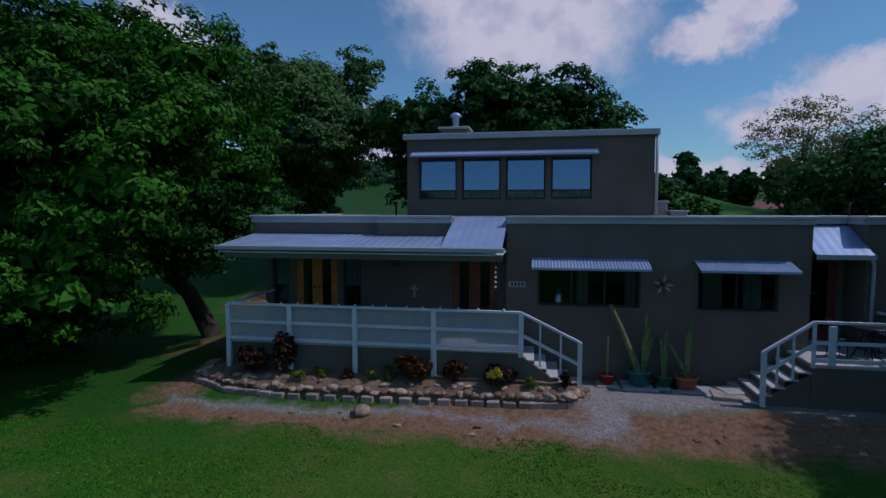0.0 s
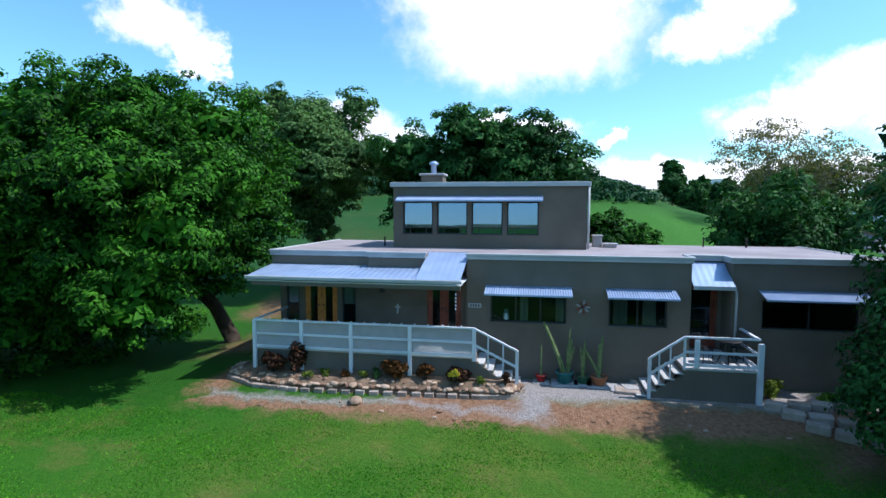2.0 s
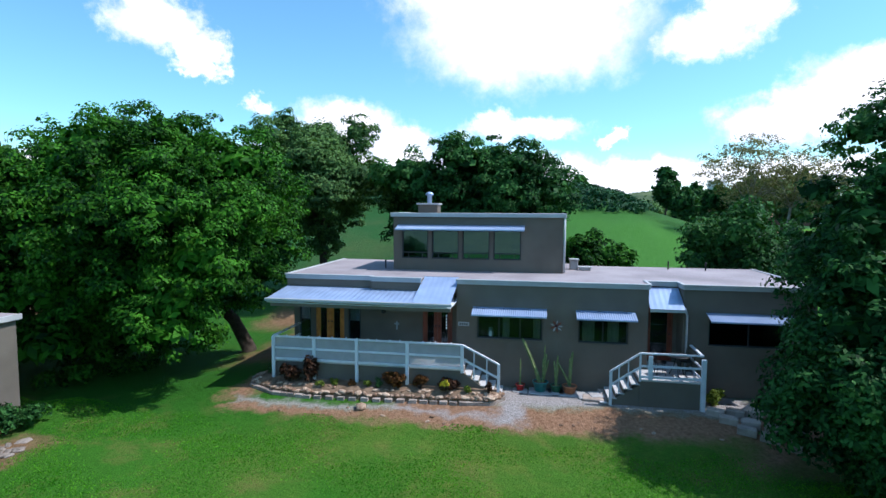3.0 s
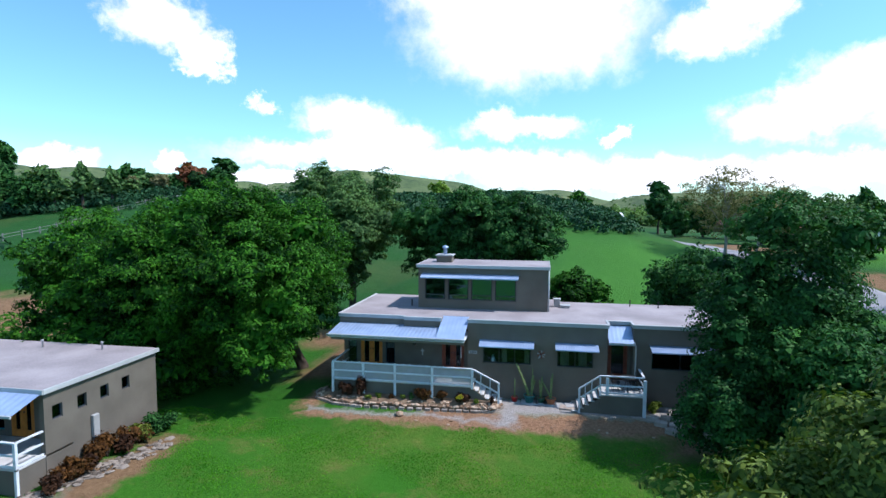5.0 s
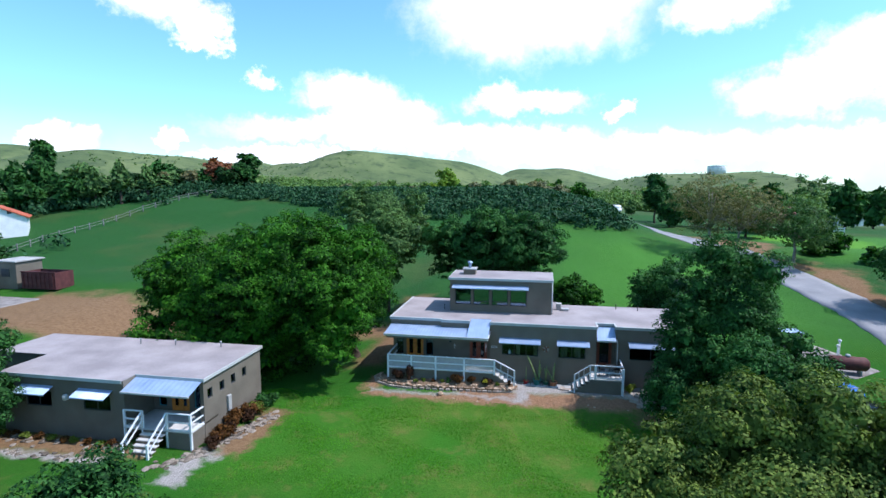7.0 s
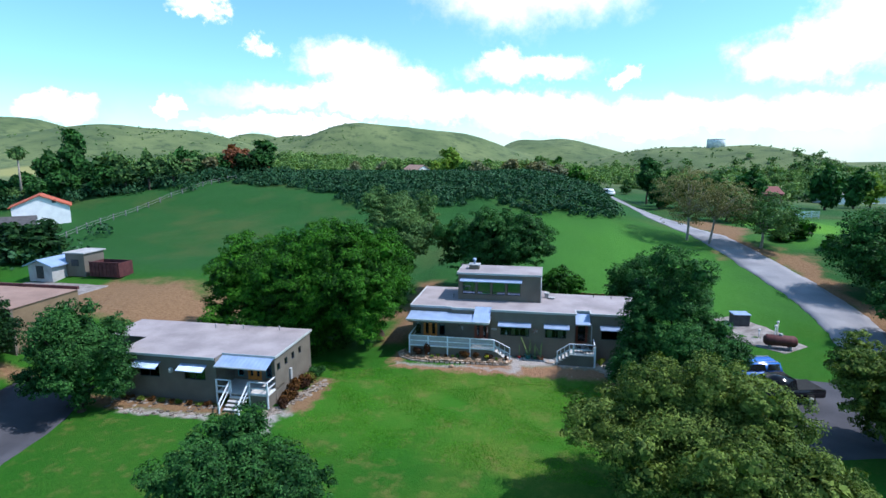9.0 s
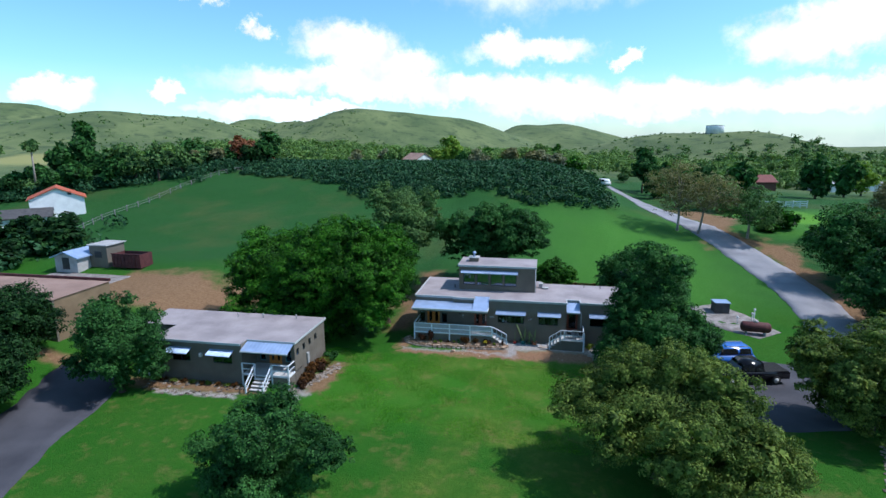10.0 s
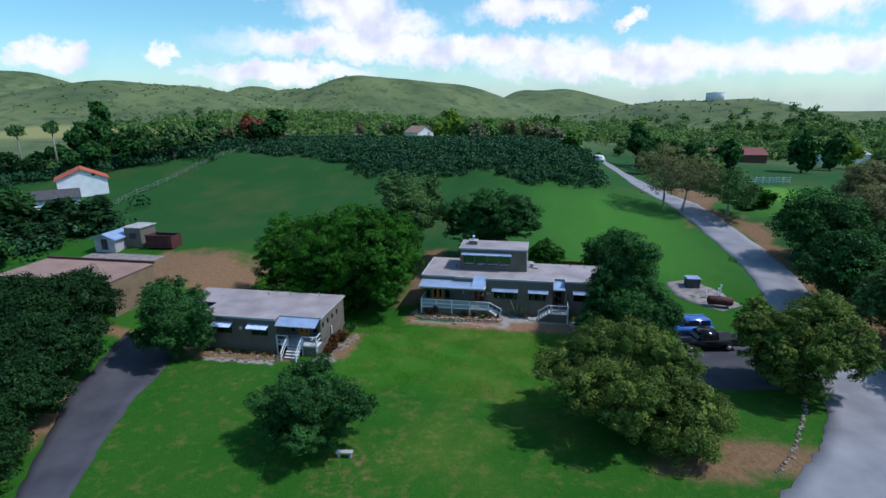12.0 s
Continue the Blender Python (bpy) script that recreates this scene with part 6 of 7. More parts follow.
def raised_bed():
    rng = random.Random(3)
    B = thing("raised_bed", "curved garden bed edged with pavers and rounded field stones", "flower bed")
    n = 80
    bm = bmesh.new()
    rows = []
    for k in range(n + 1):
        e = bed_edge(k / n)
        inner = Vector((max(-6.72, min(e.x, 1.7)), -1.34 if e.x > -6.8 else min(0.0, e.y + 0.3)))
        row = []
        for j, f in enumerate((0.05, 0.2, 0.5, 0.8, 1.0)):
            q = e.lerp(inner, f)
            row.append(bm.verts.new((q.x, q.y, float(land(q.x, q.y)) + (0.0, 0.22, 0.30, 0.33, 0.33)[j] + 0.03 * noise.noise(Vector((q.x * 3, q.y * 3, 0))))))
        rows.append(row)
    for a, b in zip(rows, rows[1:]):
        for j in range(4):
            f = bm.faces.new((a[j], b[j], b[j + 1], a[j + 1]))
            f.smooth = True
    part("soil", bm, SOIL, B, "brown garden soil")
    pav = bpy.data.meshes.new("paver")
    b2 = box(-0.5, 0.5, -0.5, 0.5, 0, 1, 0.05)
    b2.to_mesh(pav)
    b2.free()
    pav.materials.append(PAVER)
    length = sum((bed_edge((k + 1) / 200) - bed_edge(k / 200)).length for k in range(200))
    m = int(length / 0.27)
    for k in range(m):
        t = (k + 0.5) / m
        e, d = bed_edge(t), bed_edge(min(1, t + 0.01)) - bed_edge(max(0, t - 0.01))
        o = new("paver", pav)
        o.parent = B
        o.matrix_basis = pose(e.x, e.y, float(land(e.x, e.y)) - 0.03, rng.uniform(-3, 3), rng.uniform(-2, 2), math.degrees(math.atan2(d.y, d.x)) + rng.uniform(-3, 3)) @ Matrix.Diagonal((0.268, 0.15, 0.13 + rng.uniform(0, 0.015), 1))
    for k in range(int(m * 2.2)):
        t = (k + 0.5) / (m * 2.2)
        e, d = bed_edge(t), bed_edge(min(1, t + 0.01)) - bed_edge(max(0, t - 0.01))
        nn = Vector((-d.y, d.x)).normalized()
        big = 1.45 if t > 0.83 else 1
        q = e + nn * (0.13 + rng.uniform(-0.02, 0.05))
        lay_stone("stone", B, q.x, q.y, float(land(q.x, q.y)) + 0.15 + rng.uniform(-0.02, 0.05), rng.uniform(0.2, 0.40) * big, rng.uniform(0.15, 0.26) * big, rng.uniform(0.12, 0.21) * big, rng.uniform(0, 360), rng)
        if rng.random() < 0.55:
            q = e + nn * rng.uniform(0.26, 0.42)
            lay_stone("stone", B, q.x, q.y, float(land(q.x, q.y)) + 0.26, rng.uniform(0.14, 0.32), rng.uniform(0.12, 0.22), rng.uniform(0.1, 0.17), rng.uniform(0, 360), rng)
    return B


raised_bed()
LEAF_BRONZE = leaf_material("bronze_succulent_leaves", (0.045, 0.020, 0.008), (0.15, 0.065, 0.018), 0.1)
LEAF_MAROON = leaf_material("maroon_succulent_leaves", (0.022, 0.012, 0.008), (0.075, 0.034, 0.018), 0.1)
LEAF_HERB = leaf_material("yellow_green_herb_leaves", (0.08, 0.12, 0.02), (0.22, 0.26, 0.05), 0.3)


def bush(name, label, x, y, z, rx, ry, h, count, size, leaf, seed, lobes=7, stems=BARK):
    rng = np.random.default_rng(seed)
    t = thing(name, label, "plant", at=(x, y, z))
    lb = [(rng.uniform(-0.6, 0.6) * rx, rng.uniform(-0.6, 0.6) * ry, h * rng.uniform(0.35, 0.75), rx * 0.5, ry * 0.5, h * 0.32) for _ in range(lobes)]
    bm = bmesh.new()
    for l in lb[:5]:
        tube([(0, 0, -0.05), (l[0] * 0.6, l[1] * 0.6, l[2] * 0.5), l[:3]], [0.03, 0.02, 0.008], 6, bm)
    part("stem", bm, stems, t)
    co, q = leaf_cloud(lb, count, size, rng, 0.3, 14, 0.34)
    part_mesh("foliage", quick_mesh("foliage", co, q), leaf, t)
    return t


BZ = lambda x, y: float(land(x, y)) + 0.28
bush("succulent", "bushy dark maroon succulent in the stone bed", -5.95, -1.68, BZ(-5.95, -1.68), 0.42, 0.25, 0.72, 900, 0.06, LEAF_MAROON, 1)
bush("succulent", "tall maroon and green succulent in the stone bed", -5.1, -1.66, BZ(-5.1, -1.66), 0.30, 0.22, 1.02, 800, 0.06, LEAF_MAROON, 2)
bush("succulent", "bronze orange succulent mound in the stone bed", -2.0, -1.64, BZ(-2, -1.64), 0.42, 0.25, 0.6, 900, 0.06, LEAF_BRONZE, 3)
bush("succulent", "small bronze succulent in the stone bed", -1.05, -1.62, BZ(-1, -1.6), 0.26, 0.2, 0.45, 500, 0.05, LEAF_BRONZE, 4)
bush("succulent", "dark low succulent with yellow flowers in the bed", -0.1, -1.62, BZ(-0.1, -1.62), 0.42, 0.24, 0.45, 800, 0.055, LEAF_MAROON, 5)
for k, (fx, fz) in enumerate(((-0.18, 0.36), (-0.08, 0.42), (-0.26, 0.30), (-0.02, 0.33), (-0.14, 0.30))):
    f = thing("yellow_flower", "bright yellow flower head above the dark succulent", "flower", "yellow bed flowers", at=(fx, -1.86, BZ(0, -1.7) + fz))
    bm = bmesh.new()
    for i in range(9):
        a = 2 * math.pi * i / 9
        beam((0, 0, 0), (0.07 * math.cos(a), -0.02, 0.07 * math.sin(a)), 0.035, 0.012, bm)
    part("petal", bm, YELLOW, f)
    part("stem", tube([(0, 0.01, -0.25), (0, 0.0, 0)], [0.006, 0.005], 5), CACTUS, f)
for k, (hx, hy, hh, lf) in enumerate(((-4.2, -1.7, 0.22, LEAF_HERB), (-3.6, -1.75, 0.26, LEAF_BRONZE), (-3.0, -1.7, 0.24, LEAF_HERB), (-2.6, -1.66, 0.34, LEAF_GREY), (-4.7, -1.85, 0.18, LEAF_HERB), (0.6, -1.7, 0.25, LEAF_HERB), (1.35, -1.65, 0.5, LEAF_MAROON), (-6.9, -1.2, 0.4, LEAF_GREY))):
    bush("bed_plant", "small low herb growing in the stone bed", hx, hy, BZ(hx, hy) - 0.02, 0.2, 0.15, hh, 200, 0.04, lf, 40 + k, 4)
bush("wall_shrub", "small round yellow-green shrub by the landing", 8.95, -0.6, float(land(8.95, -0.6)), 0.34, 0.3, 0.62, 900, 0.05, LEAF_HERB, 60)
bush("wall_shrub", "thin green shrub by the stucco wall", 11.2, -0.9, float(land(11.2, -0.9)), 0.4, 0.35, 0.9, 700, 0.06, LEAF_OAK, 61)
bush("wall_shrub", "low pale green shrub on the gravel", 10.4, -1.0, float(land(10.4, -1.0)), 0.4, 0.3, 0.3, 500, 0.05, LEAF_LIME, 62)


def pot(x, y, r, h, mat, label):
    z = float(land(x, y))
    s = tagged(part("stone_slab", box(x - r * 1.5, x + r * 1.5, y - r * 1.3, y + r * 1.3, z - 0.06, z + 0.04, 0.015), CONCRETE), "pale stone slab under a plant pot", "slab", "pot slabs")
    p = thing("plant_pot", label, "plant pot", at=(x, y, z + 0.04))
    part("pot_body", lathe([(r * 0.68, 0), (r * 0.74, 0.02), (r * 0.96, h * 0.86), (r * 1.06, h * 0.87), (r * 1.06, h), (r * 0.94, h), (r * 0.9, h * 0.88)], 22), mat, p)
    part("potting_soil", lathe([(r * 0.88, h * 0.84), (r * 0.88, h * 0.9)], 18), SOIL, p)
    return z + 0.04 + h * 0.9


def cactus(x, y, z, stems, label):
    c = thing("cactus", label, "cactus", "potted cacti", at=(x, y, z))
    for dx, dy, hh, r in stems:
        bm = bmesh.new()
        n, m = 12, 14
        rings = []
        for j in range(m + 1):
            f = j / m
            rr = r * (1 - 0.25 * f) * (1.0 if f < 0.93 else 0.55) * (1 + 0.06 * math.sin(f * 40))
            o = Vector((dx * f ** 1.2, dy * f, hh * f))
            rings.append([bm.verts.new(o + Vector((math.cos(2 * math.pi * i / n), math.sin(2 * math.pi * i / n), 0)) * rr * (1.14 if i % 2 else 0.82)) for i in range(n)])
        for a, b in zip(rings, rings[1:]):
            for i in range(n):
                bm.faces.new((a[i], a[(i + 1) % n], b[(i + 1) % n], b[i]))
        bm.faces.new(rings[-1])
        part("stem", bm, CACTUS, c)


z = pot(2.42, -0.38, 0.17, 0.22, RED_POT, "small red glazed pot on a slab")
cactus(2.42, -0.38, z, [(0.0, 0, 0.95, 0.035)], "single thin yellow-green cactus pole")
z = pot(3.14, -0.36, 0.27, 0.36, TEAL_POT, "large teal glazed pot on a slab")
cactus(3.10, -0.36, z, [(-0.62, 0.1, 1.55, 0.075)], "tall pale cactus column leaning over")
cactus(3.24, -0.34, z, [(0.10, 0.0, 1.05, 0.05), (0.0, 0.05, 0.85, 0.05), (0.18, 0, 0.8, 0.045), (0.05, 0.06, 1.35, 0.03)], "cluster of slim green cactus columns")
z = pot(3.70, -0.32, 0.19, 0.24, GREEN_POT, "dark green glazed pot by the wall")
cactus(3.70, -0.32, z, [(0.05, 0, 1.1, 0.045), (-0.08, 0.02, 0.9, 0.045), (0.1, 0.03, 0.85, 0.04)], "slim green cactus columns in a pot")
z = pot(4.18, -0.40, 0.25, 0.28, CLAY_POT, "wide terracotta pot on a slab")
cactus(4.18, -0.40, z, [(0.08, 0.02, 1.25, 0.055), (-0.42, 0.02, 0.8, 0.05), (0.0, 0.05, 1.0, 0.05)], "grey-green cactus columns spreading from a pot")

# paving by the landing steps
rr = random.Random(9)
for k, (px, py, w, d, t_) in enumerate(((4.85, -0.55, 0.42, 0.34, 8), (5.2, -0.85, 0.6, 0.26, -6), (5.15, -0.5, 0.3, 0.3, 12), (5.42, -0.45, 0.13, 0.6, 14))):
    tagged(part("paving_slab", box(-w, w, -d, d, -0.05, 0.04, 0.015), PAVER if k % 2 else CONCRETE), "weathered paving slab before the landing steps", "slab", "landing slabs").matrix_basis = pose(px, py, float(land(px, py)) + 0.02 * (k + 1), rr.uniform(-1, 1), rr.uniform(-1, 1), t_)
# stepped retaining blocks
for k, (px, py) in enumerate(((8.75, -1.5), (9.35, -1.45), (9.95, -1.35), (10.5, -1.25), (9.0, -1.95), (9.6, -2.1), (10.2, -2.3), (10.7, -2.6), (9.35, -2.5), (9.9, -2.8), (10.5, -3.2))):
    tagged(part("retaining_block", box(-0.27, 0.27, -0.17, 0.17, -0.15, 0.14, 0.03), PAVER), "grey stone block of the stepped garden edge", "stone block", "stepped garden blocks").matrix_basis = pose(px, py, float(land(px, py)) + 0.05, rr.uniform(-4, 4), rr.uniform(-4, 4), rr.uniform(-24, -6))

# ---------------------------------------------------------------- fittings on the front of the house


def wall_flower():
    f = thing("wall_ornament", "rusty metal flower ornament on the stucco wall", "ornament", at=(3.68, -0.035, 2.53))
    for k in range(9):
        a = 2 * math.pi * k / 9
        bm = bmesh.new()
        v = [bm.verts.new((r * math.cos(a + o), -0.02 - 0.05 * (r > 0.1), r * math.sin(a + o))) for r, o in ((0.05, 0), (0.15, -0.22), (0.25, 0), (0.15, 0.22))]
        v2 = [bm.verts.new(w.co + Vector((0, 0.01, 0))) for w in v]
        bm.faces.new(v[::-1]), bm.faces.new(v2)
        for i in range(4):
            bm.faces.new((v[i], v[(i + 1) % 4], v2[(i + 1) % 4], v2[i]))
        part("petal", bm, RED_WOOD if k % 2 else CONCRETE, f)
    part("hub", lathe([(0.06, -0.02), (0.06, 0.02), (0.02, 0.05)], 12), RUST, f)


wall_flower()
plate = thing("number_plate", "pale wall plate with dark illegible marks", "wall sign", at=(0.27, -0.02, 2.46))
part("plate", box(-0.21, 0.21, -0.012, 0.015, -0.07, 0.07, 0.006), FASCIA, plate)
for k in range(4):
    part("bar", box(-0.15 + k * 0.085, -0.10 + k * 0.085, -0.018, -0.013, -0.04, 0.04), DARK, plate)
cross = thing("wall_cross", "small pale metal cross on the porch wall", "ornament", at=(-2.55, 0.87, 2.12))
part("upright", box(-0.025, 0.025, -0.015, 0.025, -0.2, 0.14, 0.005), FASCIA, cross)
part("crossbar", box(-0.10, 0.10, -0.018, 0.022, 0.01, 0.06, 0.005), FASCIA, cross)
chime = thing("wind_chime", "pale shell wind chime hanging under the eave", "wind chime", at=(-0.16, -1.35, 3.13))
part("cord", tube([(0, 0, 0.01), (0, 0, -0.75)], [0.006, 0.006], 6), BLACK_IRON, chime)
for k in range(5):
    part("shell", lathe([(0.008, 0), (0.03, 0.025), (0.008, 0.055)], 10, at=(0, 0, -0.15 - k * 0.11)), WHITE, chime)
lampb = thing("porch_lamp", "small dark lantern under the porch eave", "lamp", at=(-2.5, -1.2, 3.265))
part("rod", tube([(0, 0, 0), (0, 0, -0.12)], [0.008, 0.008], 6), BLACK_IRON, lampb)
part("lantern", lathe([(0.02, -0.3), (0.09, -0.27), (0.09, -0.17), (0.03, -0.12)], 10), BLACK_IRON, lampb)
for vase_at in ((1.28, 0.16, 1.95),):
    v = thing("sill_vase", "pale blue vase standing inside the window", "vase", at=vase_at)
    part("vase_body", lathe([(0.06, 0), (0.11, 0.1), (0.1, 0.25), (0.05, 0.34), (0.07, 0.38)], 14), material("pale_blue_glaze", (0.3, 0.42, 0.5), (0.42, 0.54, 0.62), 0.3), v)


def patio_set():
    t = thing("patio_table", "round black wrought-iron patio table on the landing", "table", at=(7.75, -0.6, FLOOR - 0.03))
    part("tabletop", lathe([(0.36, 0.68), (0.38, 0.69), (0.38, 0.71), (0.36, 0.72)], 24), BLACK_IRON, t)
    for k in range(3):
        a = 2.1 * k + 0.4
        part("leg", tube([(0.05 * math.cos(a), 0.05 * math.sin(a), 0.68), (0.12 * math.cos(a), 0.12 * math.sin(a), 0.35), (0.28 * math.cos(a), 0.28 * math.sin(a), 0.0)], [0.015] * 3, 6), BLACK_IRON, t)
    for cx, cy, tn in ((7.2, -0.55, 95), (8.12, -0.25, -60)):
        c = thing("patio_chair", "black wrought-iron patio chair beside the table", "chair", "patio chairs", at=(cx, cy, FLOOR - 0.03), turn=tn)
        part("seat", lathe([(0.2, 0.42), (0.21, 0.43), (0.2, 0.45)], 18), BLACK_IRON, c)
        for k in range(4):
            a = math.pi / 4 + k * math.pi / 2
            part("leg", tube([(0.16 * math.cos(a), 0.16 * math.sin(a), 0.43), (0.2 * math.cos(a), 0.2 * math.sin(a), 0)], [0.012] * 2, 6), BLACK_IRON, c)
        part("back_frame", tube([(-0.18, 0.16, 0.43), (-0.2, 0.2, 0.8), (0, 0.22, 0.88), (0.2, 0.2, 0.8), (0.18, 0.16, 0.43)], [0.012] * 5, 6), BLACK_IRON, c)
        for k in range(3):
            part("back_bar", tube([(-0.09 + 0.09 * k, 0.17, 0.43), (-0.09 + 0.09 * k, 0.21, 0.84)], [0.008] * 2, 6), BLACK_IRON, c)


patio_set()

# ---------------------------------------------------------------- round the guest house
rr = random.Random(14)
GP = thing("stone_path", "curving edge of grey rubble stones beside the guest house", "path")
for k in range(150):
    t_ = rr.random()
    px = -15.2 + 3.2 * t_ ** 0.55 + rr.gauss(0, 0.22)
    py = -14.0 + 7.2 * t_ + rr.gauss(0, 0.2)
    lay_stone("stone", GP, px, py, float(land(px, py)) + 0.02, rr.uniform(0.2, 0.5), rr.uniform(0.16, 0.36), rr.uniform(0.08, 0.18), rr.uniform(0, 360), rr, pool=DULL_STONES)
for k in range(9):
    by = -11.3 + k * 0.55
    bush("border_shrub", "dark reddish-brown shrub along the guest house wall", -13.35 + rr.uniform(-0.1, 0.25), by, float(land(-13.4, by)), 0.5, 0.45, rr.uniform(0.5, 1.0), 700, 0.07, LEAF_BRONZE if k % 3 else LEAF_MAROON, 80 + k)
for k in range(3):
    bush("border_shrub", "green shrub at the corner of the guest house", -13.2 + rr.uniform(-0.1, 0.4), -7.1 + k * 0.8, float(land(-13.4, -6)), 0.55, 0.5, rr.uniform(0.6, 0.9), 700, 0.07, LEAF_HERB if k == 0 else LEAF_DARK, 95 + k)
GB = thing("front_border", "rubble-edged border below the guest house wall", "flower bed")
for k in range(90):
    px, py = rr.uniform(-25.5, -17.4), -12.5 + rr.gauss(0, 0.35)
    if rr.random() < 0.45:
        py -= 1.3
    lay_stone("stone", GB, px, py, float(land(px, py)) + 0.03, rr.uniform(0.15, 0.45), rr.uniform(0.12, 0.3), rr.uniform(0.08, 0.24), rr.uniform(0, 360), rr, pool=DULL_STONES)
for k in range(10):
    px = -25 + k * 0.75 + rr.uniform(-0.2, 0.2)
    bush("border_plant", "low reddish plant in the guest house border", px, -12.3, float(land(px, -12.3)), 0.3, 0.25, rr.uniform(0.25, 0.45), 260, 0.05, LEAF_BRONZE if k % 2 else LEAF_HERB, 110 + k, 4)
bz = float(land(-6.4, -25.0))
bench = thing("bench", "low weathered stone bench on the lawn", "bench", at=(-6.4, -25.0, bz), turn=8)
part("seat", box(-0.55, 0.55, -0.18, 0.18, 0.34, 0.42, 0.015), CONCRETE, bench)
for x in (-0.38, 0.38):
    part("leg", box(x - 0.08, x + 0.08, -0.14, 0.14, -0.05, 0.34, 0.01), CONCRETE, bench)

# rear fence of dark boards
RF = thing("board_fence", "dark brown board fence behind the house", "fence")
for k in range(22):
    fx = 6.2 + k * 0.2
    fz = float(land(fx, 13.2))
    part("board", box(fx, fx + 0.18, 13.2, 13.23, fz, fz + 1.45 + (0.25 if k < 7 else 0) + 0.02 * (k % 3)), RED_WOOD, RF)
for k in range(3):
    fx = 6.2 + k * 2.1
    fz = float(land(fx, 13.28))
    part("post", box(fx, fx + 0.1, 13.235, 13.34, fz - 0.1, fz + 1.5), RED_WOOD, RF)
part("rail", box(6.2, 10.6, 13.235, 13.29, float(land(8, 13.2)) + 0.9, float(land(8, 13.2)) + 1.0), RED_WOOD, RF)

# ---------------------------------------------------------------- vehicles and the utility plot


def vehicle(name, label, x, y, turn, paint, pickup):
    z = float(land(x, y)) + 0.04
    v = thing(name, label, "car", at=(x, y, z), turn=turn)
    L_, W = (5.7, 1.95) if pickup else (4.7, 1.85)
    side = ([(-2.85, 0.45), (-2.85, 1.02), (-0.95, 1.05), (-0.80, 1.08), (1.2, 1.08), (2.6, 0.98), (2.85, 0.8), (2.85, 0.45)] if pickup else
            [(-2.35, 0.45), (-2.35, 0.98), (-2.2, 1.05), (0.9, 1.05), (2.1, 0.92), (2.35, 0.7), (2.35, 0.42)])
    cab = ([(-0.85, 1.05), (-0.75, 1.78), (0.55, 1.80), (1.25, 1.05)] if pickup else [(-2.25, 1.02), (-2.0, 1.68), (0.1, 1.72), (1.0, 1.04)])

    def slab(profile, w0, w1, nm, mat, label=""):
        bm = bmesh.new()
        zs = [p[1] for p in profile]
        a, b = [], []
        for px, pz in profile:
            w = w0 + (w1 - w0) * (pz - min(zs)) / (max(zs) - min(zs))
            a.append(bm.verts.new((px, -w / 2, pz))), b.append(bm.verts.new((px, w / 2, pz)))
        bm.faces.new(a), bm.faces.new(b[::-1])
        n = len(profile)
        for i in range(n):
            bm.faces.new((a[i], b[i], b[(i + 1) % n], a[(i + 1) % n]))
        bmesh.ops.recalc_face_normals(bm, faces=bm.faces)
        bmesh.ops.bevel(bm, geom=list(bm.edges), offset=0.05, segments=2, affect="EDGES")
        for f in bm.faces:
            f.smooth = True
        return part(nm, bm, mat, v, label)

    slab(side, W, W, "body", paint)
    slab(cab, W - 0.1, W - 0.45, "cabin", paint)
    glass = material("dark_car_glass", (0.01, 0.012, 0.015), (0.02, 0.022, 0.025), 0.08, 2, 20, 0, spec=0.7)
    xs = [p[0] for p in cab]
    for sgn in (-1, 1):
        for a, b in (((xs[0] + xs[1]) / 2 + 0.12, (xs[1] + xs[2]) / 2 - 0.05), ((xs[1] + xs[2]) / 2 + 0.05, (xs[2] + xs[3]) / 2 + 0.05)):
            bm = bmesh.new()
            q = [(a, 1.14), (b, 1.14), (b - 0.1, 1.6), (a + 0.06, 1.6)]
            vs = [bm.verts.new((px, sgn * ((W - 0.1) / 2 - 0.175 * (pz - 1.05) / 0.7 + dd), pz)) for dd in (0.012, -0.03) for px, pz in q]
            for i in ((0, 1, 2, 3), (7, 6, 5, 4), (0, 4, 5, 1), (1, 5, 6, 2), (2, 6, 7, 3), (3, 7, 4, 0)):
                bm.faces.new([vs[j] for j in i])
            bmesh.ops.recalc_face_normals(bm, faces=bm.faces)
            part("side_window", bm, glass, v)
    part("windscreen", beam(((xs[2] + xs[3]) / 2 - 0.22, 0, 1.56), ((xs[2] + xs[3]) / 2 + 0.26, 0, 1.16), W - 0.42, 0.07), glass, v)
    for wx in (-L_ * 0.31, L_ * 0.32):
        for sgn in (-1, 1):
            bm = lathe([(0.2, -0.11), (0.33, -0.11), (0.36, -0.07), (0.36, 0.07), (0.33, 0.11), (0.2, 0.11)], 20)
            bmesh.ops.transform(bm, matrix=pose(wx, sgn * (W / 2 - 0.08), 0.36, 90), verts=bm.verts)
            tyre = part("wheel", bm, TYRE, v)
            bm = lathe([(0.2, -0.115), (0.2, 0.115)], 16)
            bmesh.ops.transform(bm, matrix=pose(wx, sgn * (W / 2 - 0.08), 0.36, 90), verts=bm.verts)
            part("rim", bm, FASCIA, tyre)
    for sgn in (-1, 1):
        part("headlight", box(L_ / 2 - 0.1, L_ / 2 + 0.005, sgn * W * 0.36 - 0.14, sgn * W * 0.36 + 0.14, 0.66, 0.80, 0.02), WHITE, v)
        part("taillight", box(-L_ / 2 - 0.005, -L_ / 2 + 0.06, sgn * W * 0.42 - 0.07, sgn * W * 0.42 + 0.07, 0.7, 0.95, 0.02), RED_POT, v)
